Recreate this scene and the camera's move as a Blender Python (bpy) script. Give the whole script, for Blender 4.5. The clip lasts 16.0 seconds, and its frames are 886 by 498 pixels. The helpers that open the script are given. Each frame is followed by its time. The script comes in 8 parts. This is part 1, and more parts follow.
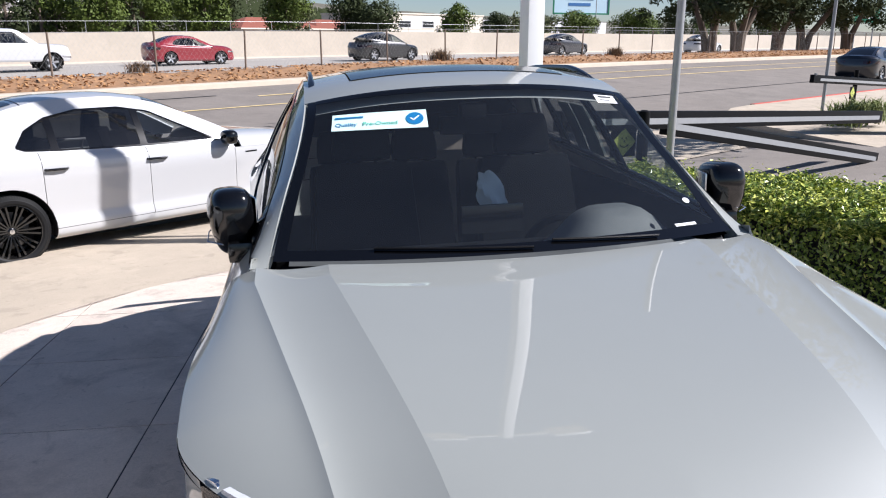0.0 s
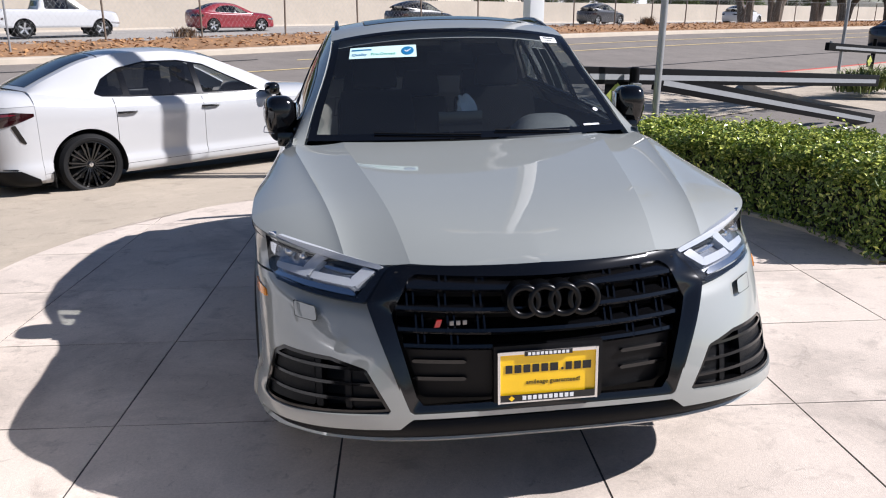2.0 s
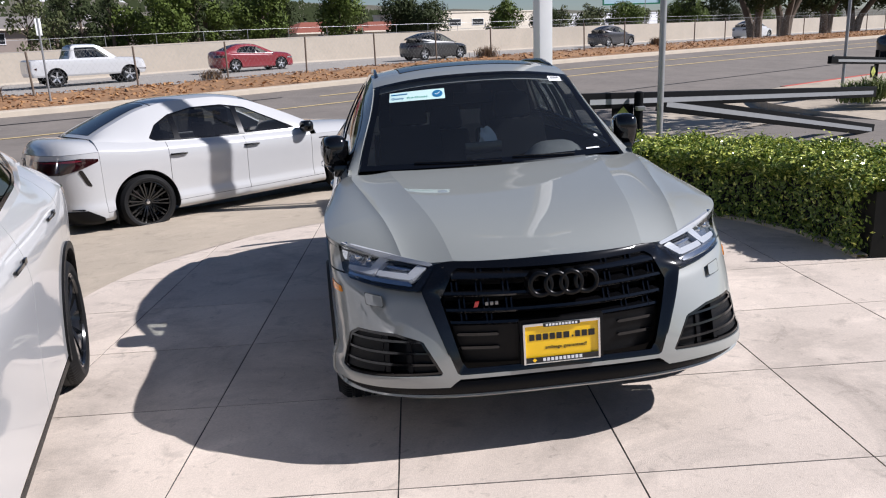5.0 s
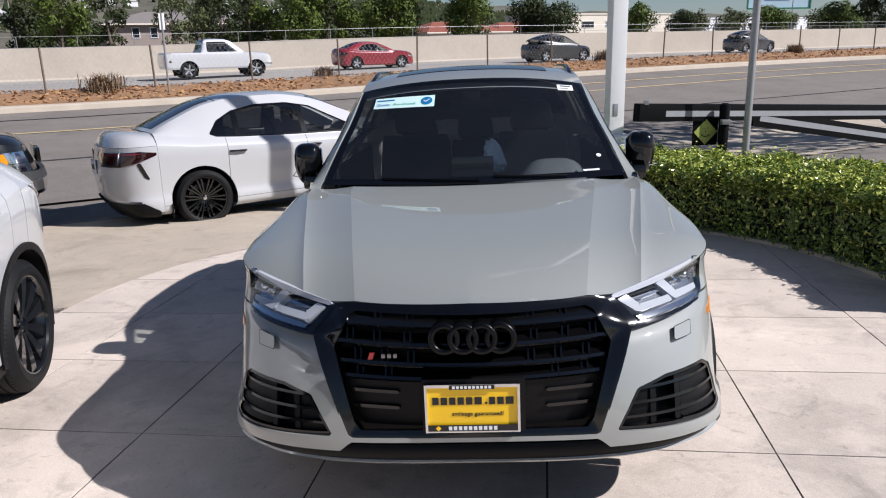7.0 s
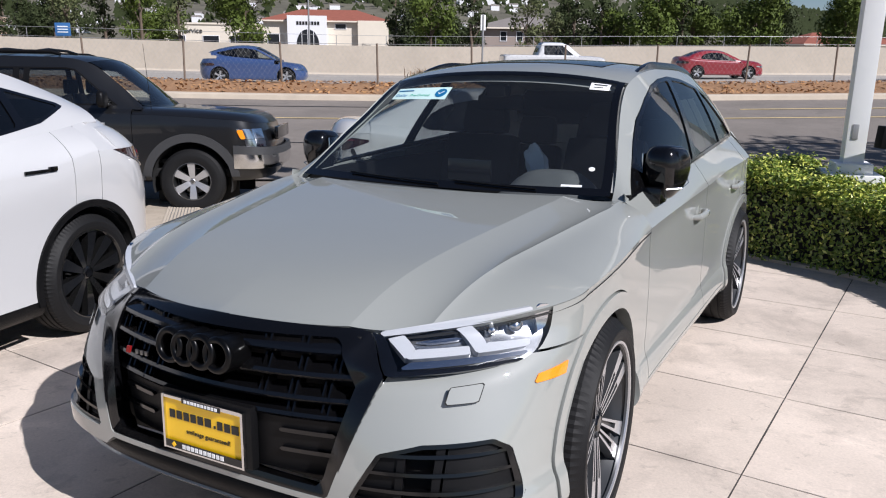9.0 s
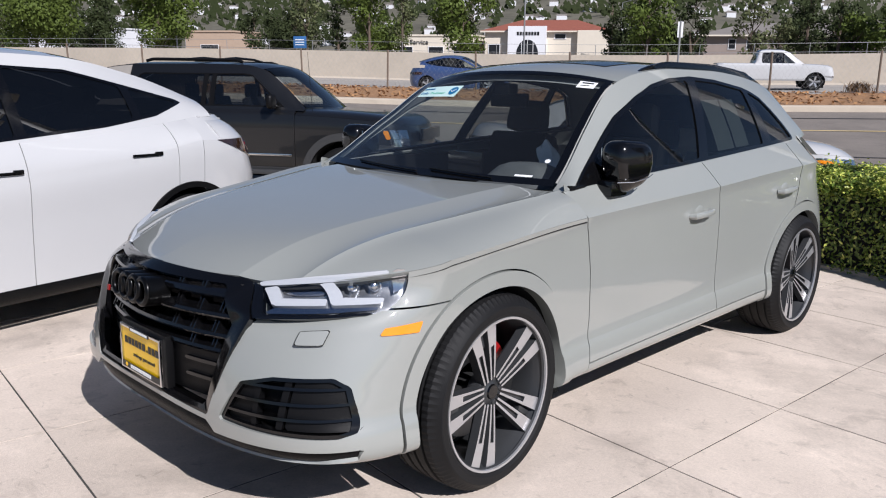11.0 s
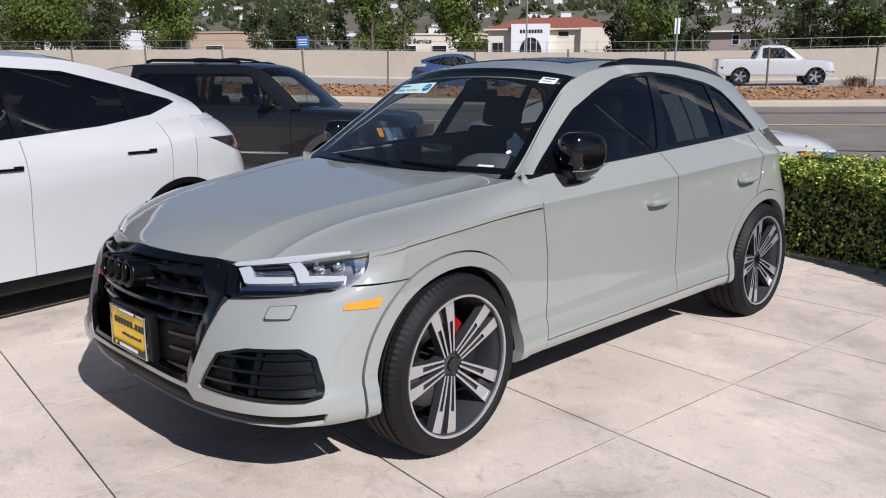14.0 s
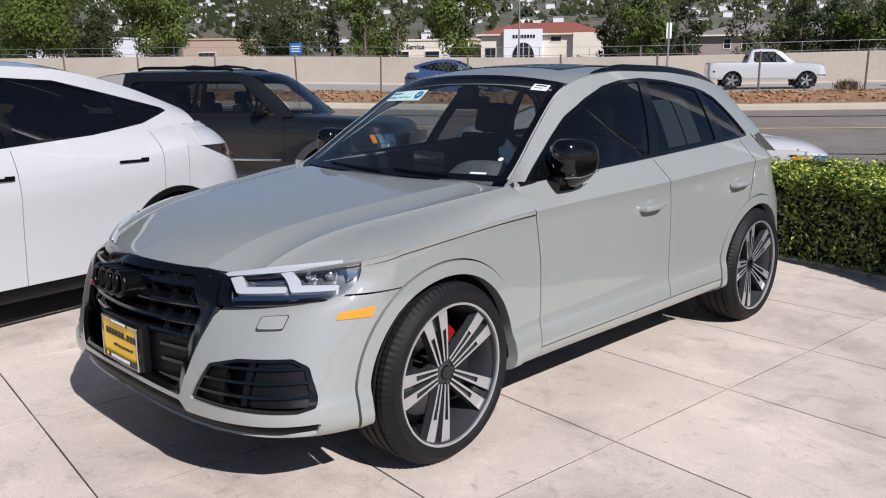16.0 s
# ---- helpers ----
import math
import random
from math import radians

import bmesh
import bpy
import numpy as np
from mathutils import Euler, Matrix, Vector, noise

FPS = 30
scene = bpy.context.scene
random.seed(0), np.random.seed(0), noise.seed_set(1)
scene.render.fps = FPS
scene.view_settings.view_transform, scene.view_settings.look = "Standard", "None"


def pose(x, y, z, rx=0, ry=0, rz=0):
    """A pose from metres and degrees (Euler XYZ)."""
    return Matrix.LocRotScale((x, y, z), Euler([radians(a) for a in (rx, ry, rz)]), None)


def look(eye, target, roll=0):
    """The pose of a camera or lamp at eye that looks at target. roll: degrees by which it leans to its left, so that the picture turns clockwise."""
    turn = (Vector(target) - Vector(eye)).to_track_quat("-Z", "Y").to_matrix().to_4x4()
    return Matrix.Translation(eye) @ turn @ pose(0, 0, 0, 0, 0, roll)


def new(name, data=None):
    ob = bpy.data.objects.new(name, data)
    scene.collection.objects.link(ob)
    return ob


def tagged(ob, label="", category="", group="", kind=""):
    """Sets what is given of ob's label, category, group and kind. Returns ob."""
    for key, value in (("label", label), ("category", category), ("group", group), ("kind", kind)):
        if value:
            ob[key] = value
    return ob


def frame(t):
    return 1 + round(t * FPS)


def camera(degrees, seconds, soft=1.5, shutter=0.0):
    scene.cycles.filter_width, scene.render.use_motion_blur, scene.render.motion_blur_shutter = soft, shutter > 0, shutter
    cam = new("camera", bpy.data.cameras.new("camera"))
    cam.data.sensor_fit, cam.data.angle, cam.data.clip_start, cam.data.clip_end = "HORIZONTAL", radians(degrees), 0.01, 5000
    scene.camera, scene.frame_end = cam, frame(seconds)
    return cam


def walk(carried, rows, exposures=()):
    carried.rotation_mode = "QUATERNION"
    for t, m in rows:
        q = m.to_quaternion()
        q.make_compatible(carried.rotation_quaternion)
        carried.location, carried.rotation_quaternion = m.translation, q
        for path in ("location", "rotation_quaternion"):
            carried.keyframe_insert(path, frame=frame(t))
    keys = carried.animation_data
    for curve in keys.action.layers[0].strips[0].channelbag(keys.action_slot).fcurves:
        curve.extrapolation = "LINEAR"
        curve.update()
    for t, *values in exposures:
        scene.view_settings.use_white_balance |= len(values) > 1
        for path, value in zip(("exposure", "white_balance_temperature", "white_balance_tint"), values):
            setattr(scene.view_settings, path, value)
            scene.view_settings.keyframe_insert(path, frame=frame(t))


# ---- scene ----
cam = camera(59.13, 16.0, soft=1.1)
PATH = [
    (0, (-0.634, -1.788, 1.627), (-0.296, 0.128, 1.165), -1.59),
    (0.5, (-0.670, -2.151, 1.607), (-0.421, -0.230, 1.108), 0.48),
    (1, (-0.645, -2.473, 1.587), (-0.513, -0.548, 1.062), -0.82),
    (1.5, (-0.686, -2.724, 1.592), (-0.476, -0.804, 1.071), -2.42),
    (2, (-0.594, -3.051, 1.515), (-0.349, -1.138, 0.986), -1.22),
    (2.5, (-0.590, -3.325, 1.552), (-0.456, -1.418, 0.965), -1.68),
    (3, (-0.696, -3.548, 1.589), (-0.570, -1.635, 1.021), -2.57),
    (3.5, (-0.720, -3.712, 1.593), (-0.570, -1.790, 1.061), -3.07),
    (4, (-0.738, -3.797, 1.604), (-0.555, -1.868, 1.109), -3.64),
    (4.2, (-0.767, -3.813, 1.618), (-0.567, -1.883, 1.134), -3.93),
    (6.3, (-0.421, -3.600, 1.594), (-0.327, -1.654, 1.144), -3.70),
    (6.5, (-0.302, -3.529, 1.583), (-0.260, -1.581, 1.132), -3.36),
    (7, (0.066, -3.304, 1.592), (-0.048, -1.357, 1.149), -2.43),
    (7.5, (0.501, -3.157, 1.563), (0.204, -1.228, 1.130), -1.33),
    (8, (0.884, -2.895, 1.516), (0.379, -1.007, 1.090), -0.51),
    (8.5, (1.272, -2.653, 1.506), (0.547, -0.837, 1.084), 0.11),
    (9, (1.608, -2.409, 1.482), (0.674, -0.689, 1.070), 0.54),
    (9.5, (1.843, -2.086, 1.461), (0.719, -0.480, 1.062), 0.99),
    (9.7, (1.957, -1.998, 1.451), (0.770, -0.436, 1.061), 1.18),
    (11.8, (2.861, -2.073, 1.434), (1.472, -0.693, 1.026), 0.50),
    (12, (2.874, -2.072, 1.434), (1.486, -0.692, 1.023), 0.45),
    (12.5, (2.895, -2.086, 1.435), (1.507, -0.706, 1.023), 0.21),
    (13, (2.912, -2.106, 1.433), (1.524, -0.725, 1.025), 0.07),
    (13.5, (2.936, -2.114, 1.434), (1.549, -0.731, 1.029), 0.14),
    (14, (2.944, -2.104, 1.428), (1.561, -0.716, 1.030), 0.30),
    (14.5, (2.946, -2.110, 1.439), (1.569, -0.715, 1.045), 0.28),
    (15, (2.946, -2.115, 1.440), (1.570, -0.717, 1.050), 0.23),
    (15.5, (2.943, -2.113, 1.440), (1.568, -0.713, 1.054), 0.04),
    (16, (2.944, -2.094, 1.438), (1.569, -0.694, 1.053), -0.06),
]
# The lot slopes by three degrees: LOT turns places on the lot into the level world.
EXPOSURE = [(t, e, 6110, 15) for t, e in ((0, 0.63), (1, 0.48), (2, 0.39), (3.5, 0.13), (7, 0.13), (9, 0.10), (12, -0.06), (16, -0.08))]
LOT = Vector((0.0366, -0.0389, 0.9986)).rotation_difference(Vector((0, 0, 1))).to_matrix().to_4x4() @ pose(0, 0, 0, 0.12, 0.7, 0.45)
walk(cam, [(t, LOT @ look(eye, target, roll)) for t, eye, target, roll in PATH], EXPOSURE)

# ---- light ----
SUN = Vector((1.19, -0.29, 1.0)).normalized()
world = bpy.data.worlds.new("sky")
scene.world = world
world.use_nodes = True
_nt = world.node_tree
_sky = _nt.nodes.new("ShaderNodeTexSky")
_sky.sky_type, _sky.sun_disc = "NISHITA", False
_sky.sun_elevation, _sky.sun_rotation = math.asin(SUN.z), math.atan2(SUN.x, SUN.y)
_sky.air_density, _sky.dust_density, _sky.ozone_density = 0.85, 0.45, 2.8
_sky.altitude = 400
_bg = _nt.nodes["Background"]
_nt.links.new(_sky.outputs[0], _bg.inputs[0])
_bg.inputs[1].default_value = 0.062
sun = new("sun", bpy.data.lights.new("sun", "SUN"))
sun.data.energy, sun.data.angle, sun.data.color = 5.8, radians(0.53), (1.0, 0.968, 0.922)
sun.matrix_world = look(LOT @ (SUN * 60), LOT @ Vector((0, 0, 0)))

# ---- materials ----
def mat(name, color, rough=0.6, metal=0.0, coat=0.0, spec=0.5, vary=0.0, scale=8.0, bump=0.0, bump_scale=60.0, fine=0.0, fine_scale=90.0,
        random_vary=0.0, stain=0.0, world_space=False):
    """A Principled material whose colour varies at a coarse and a fine scale, with fine relief."""
    m = bpy.data.materials.new(name)
    m.use_nodes = True
    nt = m.node_tree
    b = nt.nodes["Principled BSDF"]
    b.inputs["Base Color"].default_value = (*color, 1)
    b.inputs["Roughness"].default_value = rough
    b.inputs["Metallic"].default_value = metal
    b.inputs["Coat Weight"].default_value = coat
    b.inputs["Coat Roughness"].default_value = 0.02
    b.inputs["Specular IOR Level"].default_value = spec
    tc = nt.nodes.new("ShaderNodeTexCoord")
    place = nt.nodes.new("ShaderNodeNewGeometry").outputs["Position"] if world_space else tc.outputs["Object"]
    last = None
    def mult(prev, fac_socket, lo, hi):
        ramp = nt.nodes.new("ShaderNodeMapRange")
        ramp.inputs["To Min"].default_value, ramp.inputs["To Max"].default_value = lo, hi
        nt.links.new(fac_socket, ramp.inputs["Value"])
        mix = nt.nodes.new("ShaderNodeVectorMath")
        mix.operation = "SCALE"
        if prev is None:
            mix.inputs[0].default_value = color
        else:
            nt.links.new(prev, mix.inputs[0])
        nt.links.new(ramp.outputs[0], mix.inputs["Scale"])
        return mix.outputs[0]
    if vary:
        n = nt.nodes.new("ShaderNodeTexNoise")
        n.inputs["Scale"].default_value, n.inputs["Detail"].default_value, n.inputs["Roughness"].default_value = scale, 6, 0.65
        nt.links.new(place, n.inputs["Vector"])
        last = mult(last, n.outputs["Fac"], 1 - 2 * vary, 1 + 2 * vary)
    if fine:
        n = nt.nodes.new("ShaderNodeTexNoise")
        n.inputs["Scale"].default_value, n.inputs["Detail"].default_value = fine_scale, 3
        nt.links.new(place, n.inputs["Vector"])
        last = mult(last, n.outputs["Fac"], 1 - 2 * fine, 1 + 2 * fine)
    if stain:
        for k, (sc, lo, hi, dark) in enumerate(((1.1, 0.50, 0.64, 1 - 0.7 * stain), (3.7, 0.56, 0.66, 1 - 0.6 * stain), (13.0, 0.60, 0.66, 1 - 0.6 * stain), (2.3, 0.54, 0.68, 1 + 0.4 * stain))):
            n = nt.nodes.new("ShaderNodeTexNoise")
            n.inputs["Scale"].default_value, n.inputs["Detail"].default_value, n.inputs["Roughness"].default_value, n.inputs["Distortion"].default_value = sc, 8, 0.68, 0.6
            off = nt.nodes.new("ShaderNodeVectorMath")
            off.operation, off.inputs[1].default_value = "ADD", (7.3 * k, 3.1 * k, 0)
            nt.links.new(place, off.inputs[0])
            nt.links.new(off.outputs[0], n.inputs["Vector"])
            cut = nt.nodes.new("ShaderNodeMapRange")
            cut.inputs["From Min"].default_value, cut.inputs["From Max"].default_value = lo, hi
            nt.links.new(n.outputs["Fac"], cut.inputs["Value"])
            last = mult(last, cut.outputs[0], 1.0, dark)
    if random_vary:
        o = nt.nodes.new("ShaderNodeObjectInfo")
        last = mult(last, o.outputs["Random"], 1 - random_vary, 1 + random_vary)
    if last is not None:
        nt.links.new(last, b.inputs["Base Color"])
    if bump:
        n = nt.nodes.new("ShaderNodeTexNoise")
        n.inputs["Scale"].default_value, n.inputs["Detail"].default_value = bump_scale, 4
        nt.links.new(place, n.inputs["Vector"])
        bp = nt.nodes.new("ShaderNodeBump")
        bp.inputs["Strength"].default_value, bp.inputs["Distance"].default_value = bump, 0.01
        nt.links.new(n.outputs["Fac"], bp.inputs["Height"])
        nt.links.new(bp.outputs[0], b.inputs["Normal"])
    return m


def glass(name, tint=(0.6, 0.65, 0.63), ior=1.45, dust=0.0):
    m = bpy.data.materials.new(name)
    m.use_nodes = True
    nt = m.node_tree
    nt.nodes.remove(nt.nodes["Principled BSDF"])
    tr, gl, mx = (nt.nodes.new(k) for k in ("ShaderNodeBsdfTransparent", "ShaderNodeBsdfGlossy", "ShaderNodeMixShader"))
    tr.inputs[0].default_value = (*tint, 1)
    gl.inputs["Roughness"].default_value = 0.0
    # gloss after Schlick: the same from both sides of a thin pane
    lw, pw, mr = (nt.nodes.new(k) for k in ("ShaderNodeLayerWeight", "ShaderNodeMath", "ShaderNodeMapRange"))
    lw.inputs["Blend"].default_value = 0.5
    pw.operation, pw.inputs[1].default_value = "POWER", 5.0
    mr.inputs["To Min"].default_value = 2 * ((ior - 1) / (ior + 1)) ** 2
    nt.links.new(lw.outputs["Facing"], pw.inputs[0])
    nt.links.new(pw.outputs[0], mr.inputs["Value"])
    nt.links.new(mr.outputs[0], mx.inputs[0])
    nt.links.new(tr.outputs[0], mx.inputs[1])
    nt.links.new(gl.outputs[0], mx.inputs[2])
    if dust:
        df, md = nt.nodes.new("ShaderNodeBsdfDiffuse"), nt.nodes.new("ShaderNodeMixShader")
        df.inputs[0].default_value = (0.42, 0.44, 0.46, 1)
        n, ramp = nt.nodes.new("ShaderNodeTexNoise"), nt.nodes.new("ShaderNodeMapRange")
        n.inputs["Scale"].default_value, n.inputs["Detail"].default_value = 5.0, 5
        ramp.inputs["To Min"].default_value, ramp.inputs["To Max"].default_value = dust * 0.6, dust * 1.4
        nt.links.new(n.outputs["Fac"], ramp.inputs["Value"])
        nt.links.new(ramp.outputs[0], md.inputs[0])
        nt.links.new(mx.outputs[0], md.inputs[1])
        nt.links.new(df.outputs[0], md.inputs[2])
        nt.links.new(md.outputs[0], nt.nodes["Material Output"].inputs[0])
    else:
        nt.links.new(mx.outputs[0], nt.nodes["Material Output"].inputs[0])
    return m


M = {}
M["paint_grey"] = mat("pale grey car paint", (0.264, 0.275, 0.256), 0.55, metal=0.0, coat=1.0, vary=0.015, scale=3, fine=0.01, fine_scale=900)
M["paint_grey"].node_tree.nodes["Principled BSDF"].inputs["Coat IOR"].default_value = 1.8
M["paint_white"] = mat("white car paint", (0.50, 0.50, 0.50), 0.3, coat=1.0, vary=0.01, scale=2)
M["paint_dark"] = mat("charcoal truck paint", (0.007, 0.0072, 0.008), 0.3, coat=0.5, vary=0.08, scale=2)
M["cladding"] = mat("grey plastic cladding", (0.035, 0.036, 0.038), 0.55, vary=0.08, scale=5, bump=0.2, bump_scale=400)
M["gloss_black"] = mat("gloss black trim", (0.003, 0.003, 0.0035), 0.12, coat=0.15, vary=0.05, scale=3)
M["matte_black"] = mat("black grained plastic", (0.005, 0.005, 0.0055), 0.4, spec=0.16, vary=0.1, scale=10, bump=0.15, bump_scale=500)
M["void"] = mat("dark lining", (0.006, 0.006, 0.006), 0.9, vary=0.1)
M["rubber"] = mat("tyre rubber", (0.0085, 0.0085, 0.009), 0.6, spec=0.22, vary=0.12, scale=12, fine=0.1, fine_scale=200, bump=0.1, bump_scale=300)
M["alloy"] = mat("machined alloy", (0.53, 0.53, 0.54), 0.32, metal=0.7, vary=0.04, scale=20)
M["alloy_dark"] = mat("dark grey painted alloy", (0.045, 0.047, 0.05), 0.35, metal=0.3, vary=0.08, scale=12)
M["alloy_black"] = mat("black painted alloy", (0.006, 0.006, 0.006), 0.18, coat=0.6, vary=0.08, scale=12)
M["chrome"] = mat("chrome", (0.7, 0.7, 0.7), 0.12, metal=1.0, vary=0.03)
M["steel"] = mat("brake disc steel", (0.22, 0.22, 0.22), 0.4, metal=1.0, vary=0.1, scale=30)
M["satin_black"] = mat("satin black badge", (0.002, 0.002, 0.0022), 0.28, vary=0.05, spec=0.22)
M["red"] = mat("red caliper enamel", (0.30, 0.008, 0.008), 0.3, coat=0.5, vary=0.04)
M["amber"] = mat("amber reflector", (0.85, 0.27, 0.01), 0.2, coat=0.8, vary=0.04, scale=60)
M["tail"] = mat("dark red tail lamp", (0.022, 0.003, 0.0035), 0.12, coat=1.0, vary=0.1, scale=20)
M["red_lens"] = mat("deep red lens", (0.16, 0.01, 0.02), 0.15, coat=1.0, vary=0.1, scale=30)
M["lamp_white"] = mat("white light guide", (0.46, 0.475, 0.50), 0.25, coat=0.5, vary=0.02)
M["lamp_dark"] = mat("grey lamp housing", (0.40, 0.41, 0.43), 0.24, metal=0.85, vary=0.25, scale=45, coat=0.5)
M["lamp_silver"] = mat("silvered reflector", (0.75, 0.76, 0.78), 0.15, metal=1.0, vary=0.02)
M["glass_screen"] = glass("windscreen glass", (0.84, 0.88, 0.87), 1.52, 0.014)
M["glass_tint"] = glass("tinted side glass", (0.66, 0.71, 0.71), 1.52, 0.004)
M["glass_dark"] = glass("privacy glass", (0.25, 0.265, 0.27), 1.52, 0.003)
M["glass_black"] = glass("black privacy glass", (0.03, 0.032, 0.035), 1.52, 0.004)
M["glass_clear"] = glass("clear lamp cover", (0.92, 0.93, 0.94), 1.4)
M["leather"] = mat("black leather", (0.006, 0.006, 0.0065), 0.8, spec=0.06, vary=0.12, scale=15, bump=0.2, bump_scale=250)
M["dash"] = mat("grained dashboard", (0.095, 0.098, 0.10), 0.6, vary=0.12, scale=15, bump=0.2, bump_scale=250)
M["sail"] = mat("faded grey plastic", (0.26, 0.24, 0.215), 0.7, vary=0.1, scale=4)
M["interior_grey"] = mat("grey headliner cloth", (0.30, 0.30, 0.29), 0.9, vary=0.05, scale=15, bump=0.1, bump_scale=500)
M["plate_yellow"] = mat("yellow printed plate", (1.0, 0.60, 0.0), 0.4, coat=0.3, vary=0.02, scale=40)
# paper darkened in its colour, as if shaded by the privacy glass
M["paper_dim"] = mat("printed sheet dimmed grey green", (0.30, 0.34, 0.31), 0.8, vary=0.15, scale=40)
M["ink"] = mat("black print", (0.01, 0.01, 0.01), 0.45)
M["paper"] = mat("white paper", (0.78, 0.79, 0.79), 0.7, vary=0.02, scale=30)
M["mint"] = mat("pale mint sticker", (0.62, 0.82, 0.78), 0.5, vary=0.02, scale=30)
M["blue"] = mat("blue print", (0.01, 0.16, 0.36), 0.4, vary=0.03)
M["green_print"] = mat("green print", (0.10, 0.45, 0.33), 0.5)
M["concrete"] = mat("broom finished concrete", (0.61, 0.522, 0.443), 0.85, vary=0.13, scale=1.3, fine=0.085, fine_scale=90, bump=0.25, bump_scale=220, random_vary=0.05, stain=0.34, world_space=True)
M["concrete_old"] = mat("buff apron concrete", (0.45, 0.38, 0.295), 0.88, vary=0.12, scale=0.9, fine=0.06, fine_scale=90, bump=0.25, bump_scale=180, stain=0.25)
M["joint"] = mat("joint filler", (0.06, 0.055, 0.05), 0.9, vary=0.2, scale=9)
M["asphalt"] = mat("worn asphalt", (0.192, 0.168, 0.146), 0.9, vary=0.16, scale=0.5, fine=0.16, fine_scale=40, bump=0.3, bump_scale=120, stain=0.18)
M["kerb"] = mat("kerb concrete", (0.50, 0.43, 0.34), 0.9, vary=0.12, scale=1.5, fine=0.05, bump=0.2, bump_scale=120)
M["dirt"] = mat("dry bank with leaf litter", (0.27, 0.15, 0.075), 0.95, vary=0.3, scale=1.3, fine=0.25, fine_scale=16, bump=0.6, bump_scale=30)
M["freeway"] = mat("pale freeway concrete", (0.32, 0.295, 0.265), 0.9, vary=0.1, scale=0.25, fine=0.06, fine_scale=10)
M["barrier"] = mat("cast barrier concrete", (0.46, 0.40, 0.325), 0.9, vary=0.1, scale=0.35, fine=0.05, fine_scale=5)
M["line_white"] = mat("worn white road paint", (0.62, 0.60, 0.56), 0.8, vary=0.12, scale=3)
M["line_yellow"] = mat("worn yellow road paint", (0.60, 0.46, 0.22), 0.8, vary=0.12, scale=3)
M["galv"] = mat("galvanised steel", (0.36, 0.36, 0.36), 0.5, metal=0.6, vary=0.1, scale=8)
M["rust"] = mat("weathered fence post", (0.16, 0.12, 0.09), 0.75, vary=0.15, scale=6)
M["pole_white"] = mat("white pole paint", (0.80, 0.80, 0.79), 0.45, vary=0.03, scale=4)
M["gate_black"] = mat("black gate paint", (0.004, 0.004, 0.0045), 0.5, spec=0.1, vary=0.1, scale=6)
M["gate_tape"] = mat("silver reflective tape", (0.25, 0.255, 0.26), 0.5, vary=0.08, scale=9)
M["sign_yellow"] = mat("yellow green sign sheet", (0.42, 0.46, 0.10), 0.5, vary=0.05)
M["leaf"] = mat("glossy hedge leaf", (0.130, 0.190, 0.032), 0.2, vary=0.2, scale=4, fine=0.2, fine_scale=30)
# paler leaf for the hedge top: its sunlit look is in the colour
M["leaf_sunlit"] = mat("sunlit hedge leaf", (0.55, 0.58, 0.12), 0.2, coat=0.4, vary=0.2, scale=4, fine=0.2, fine_scale=30)
# near black: the shade between the leaves is put into this colour
M["core_shade"] = mat("hedge core shade", (0.008, 0.008, 0.005), 0.9, vary=0.2)
M["tree_leaf"] = mat("broadleaf foliage", (0.082, 0.112, 0.022), 0.6, spec=0.15, vary=0.25, scale=0.8, fine=0.2, fine_scale=4)
M["tree_dark"] = mat("dark evergreen foliage", (0.042, 0.054, 0.022), 0.65, spec=0.1, vary=0.25, scale=0.8, fine=0.2, fine_scale=4)
M["tree_grey"] = mat("grey green foliage", (0.10, 0.112, 0.05), 0.65, spec=0.1, vary=0.25, scale=0.8, fine=0.2, fine_scale=4)
M["bark"] = mat("tree bark", (0.12, 0.09, 0.065), 0.9, vary=0.25, scale=3, bump=0.4, bump_scale=20)
M["stucco"] = mat("cream stucco", (0.70, 0.63, 0.52), 0.9, vary=0.05, scale=0.6, fine=0.03, fine_scale=12)
M["stucco_white"] = mat("white wall panel", (0.75, 0.75, 0.76), 0.7, vary=0.03, scale=0.5)
M["stucco_grey"] = mat("grey brown stucco", (0.28, 0.23, 0.20), 0.9, vary=0.06, scale=0.6)
M["tile_roof"] = mat("clay tile roof", (0.235, 0.075, 0.048), 0.85, vary=0.15, scale=2, fine=0.1, fine_scale=12, random_vary=0.1)
M["roof_grey"] = mat("grey shingle roof", (0.20, 0.18, 0.165), 0.9, vary=0.1, scale=1)
M["window_dark"] = mat("dark window pane", (0.02, 0.022, 0.026), 0.15, vary=0.1)
M["hill"] = mat("chaparral hillside", (0.112, 0.104, 0.076), 1.0, vary=0.3, scale=0.02, fine=0.2, fine_scale=0.2)
M["sign_blue"] = mat("blue road sign", (0.04, 0.14, 0.34), 0.5, vary=0.03)
M["sign_green"] = mat("green road sign", (0.01, 0.16, 0.08), 0.5, vary=0.03)
M["grass"] = mat("ornamental grass", (0.16, 0.19, 0.05), 0.7, vary=0.2, scale=5)
M["red_kerb"] = mat("red kerb paint", (0.42, 0.08, 0.06), 0.8, vary=0.15, scale=6)
M["dry"] = mat("dry twigs", (0.22, 0.15, 0.09), 0.95, vary=0.2)
M["brick_tan"] = mat("tan brick wall", (0.46, 0.34, 0.25), 0.9, vary=0.06, scale=0.8)
M["bill"] = mat("pale blue billboard print", (0.45, 0.60, 0.68), 0.6, vary=0.08, scale=0.2)

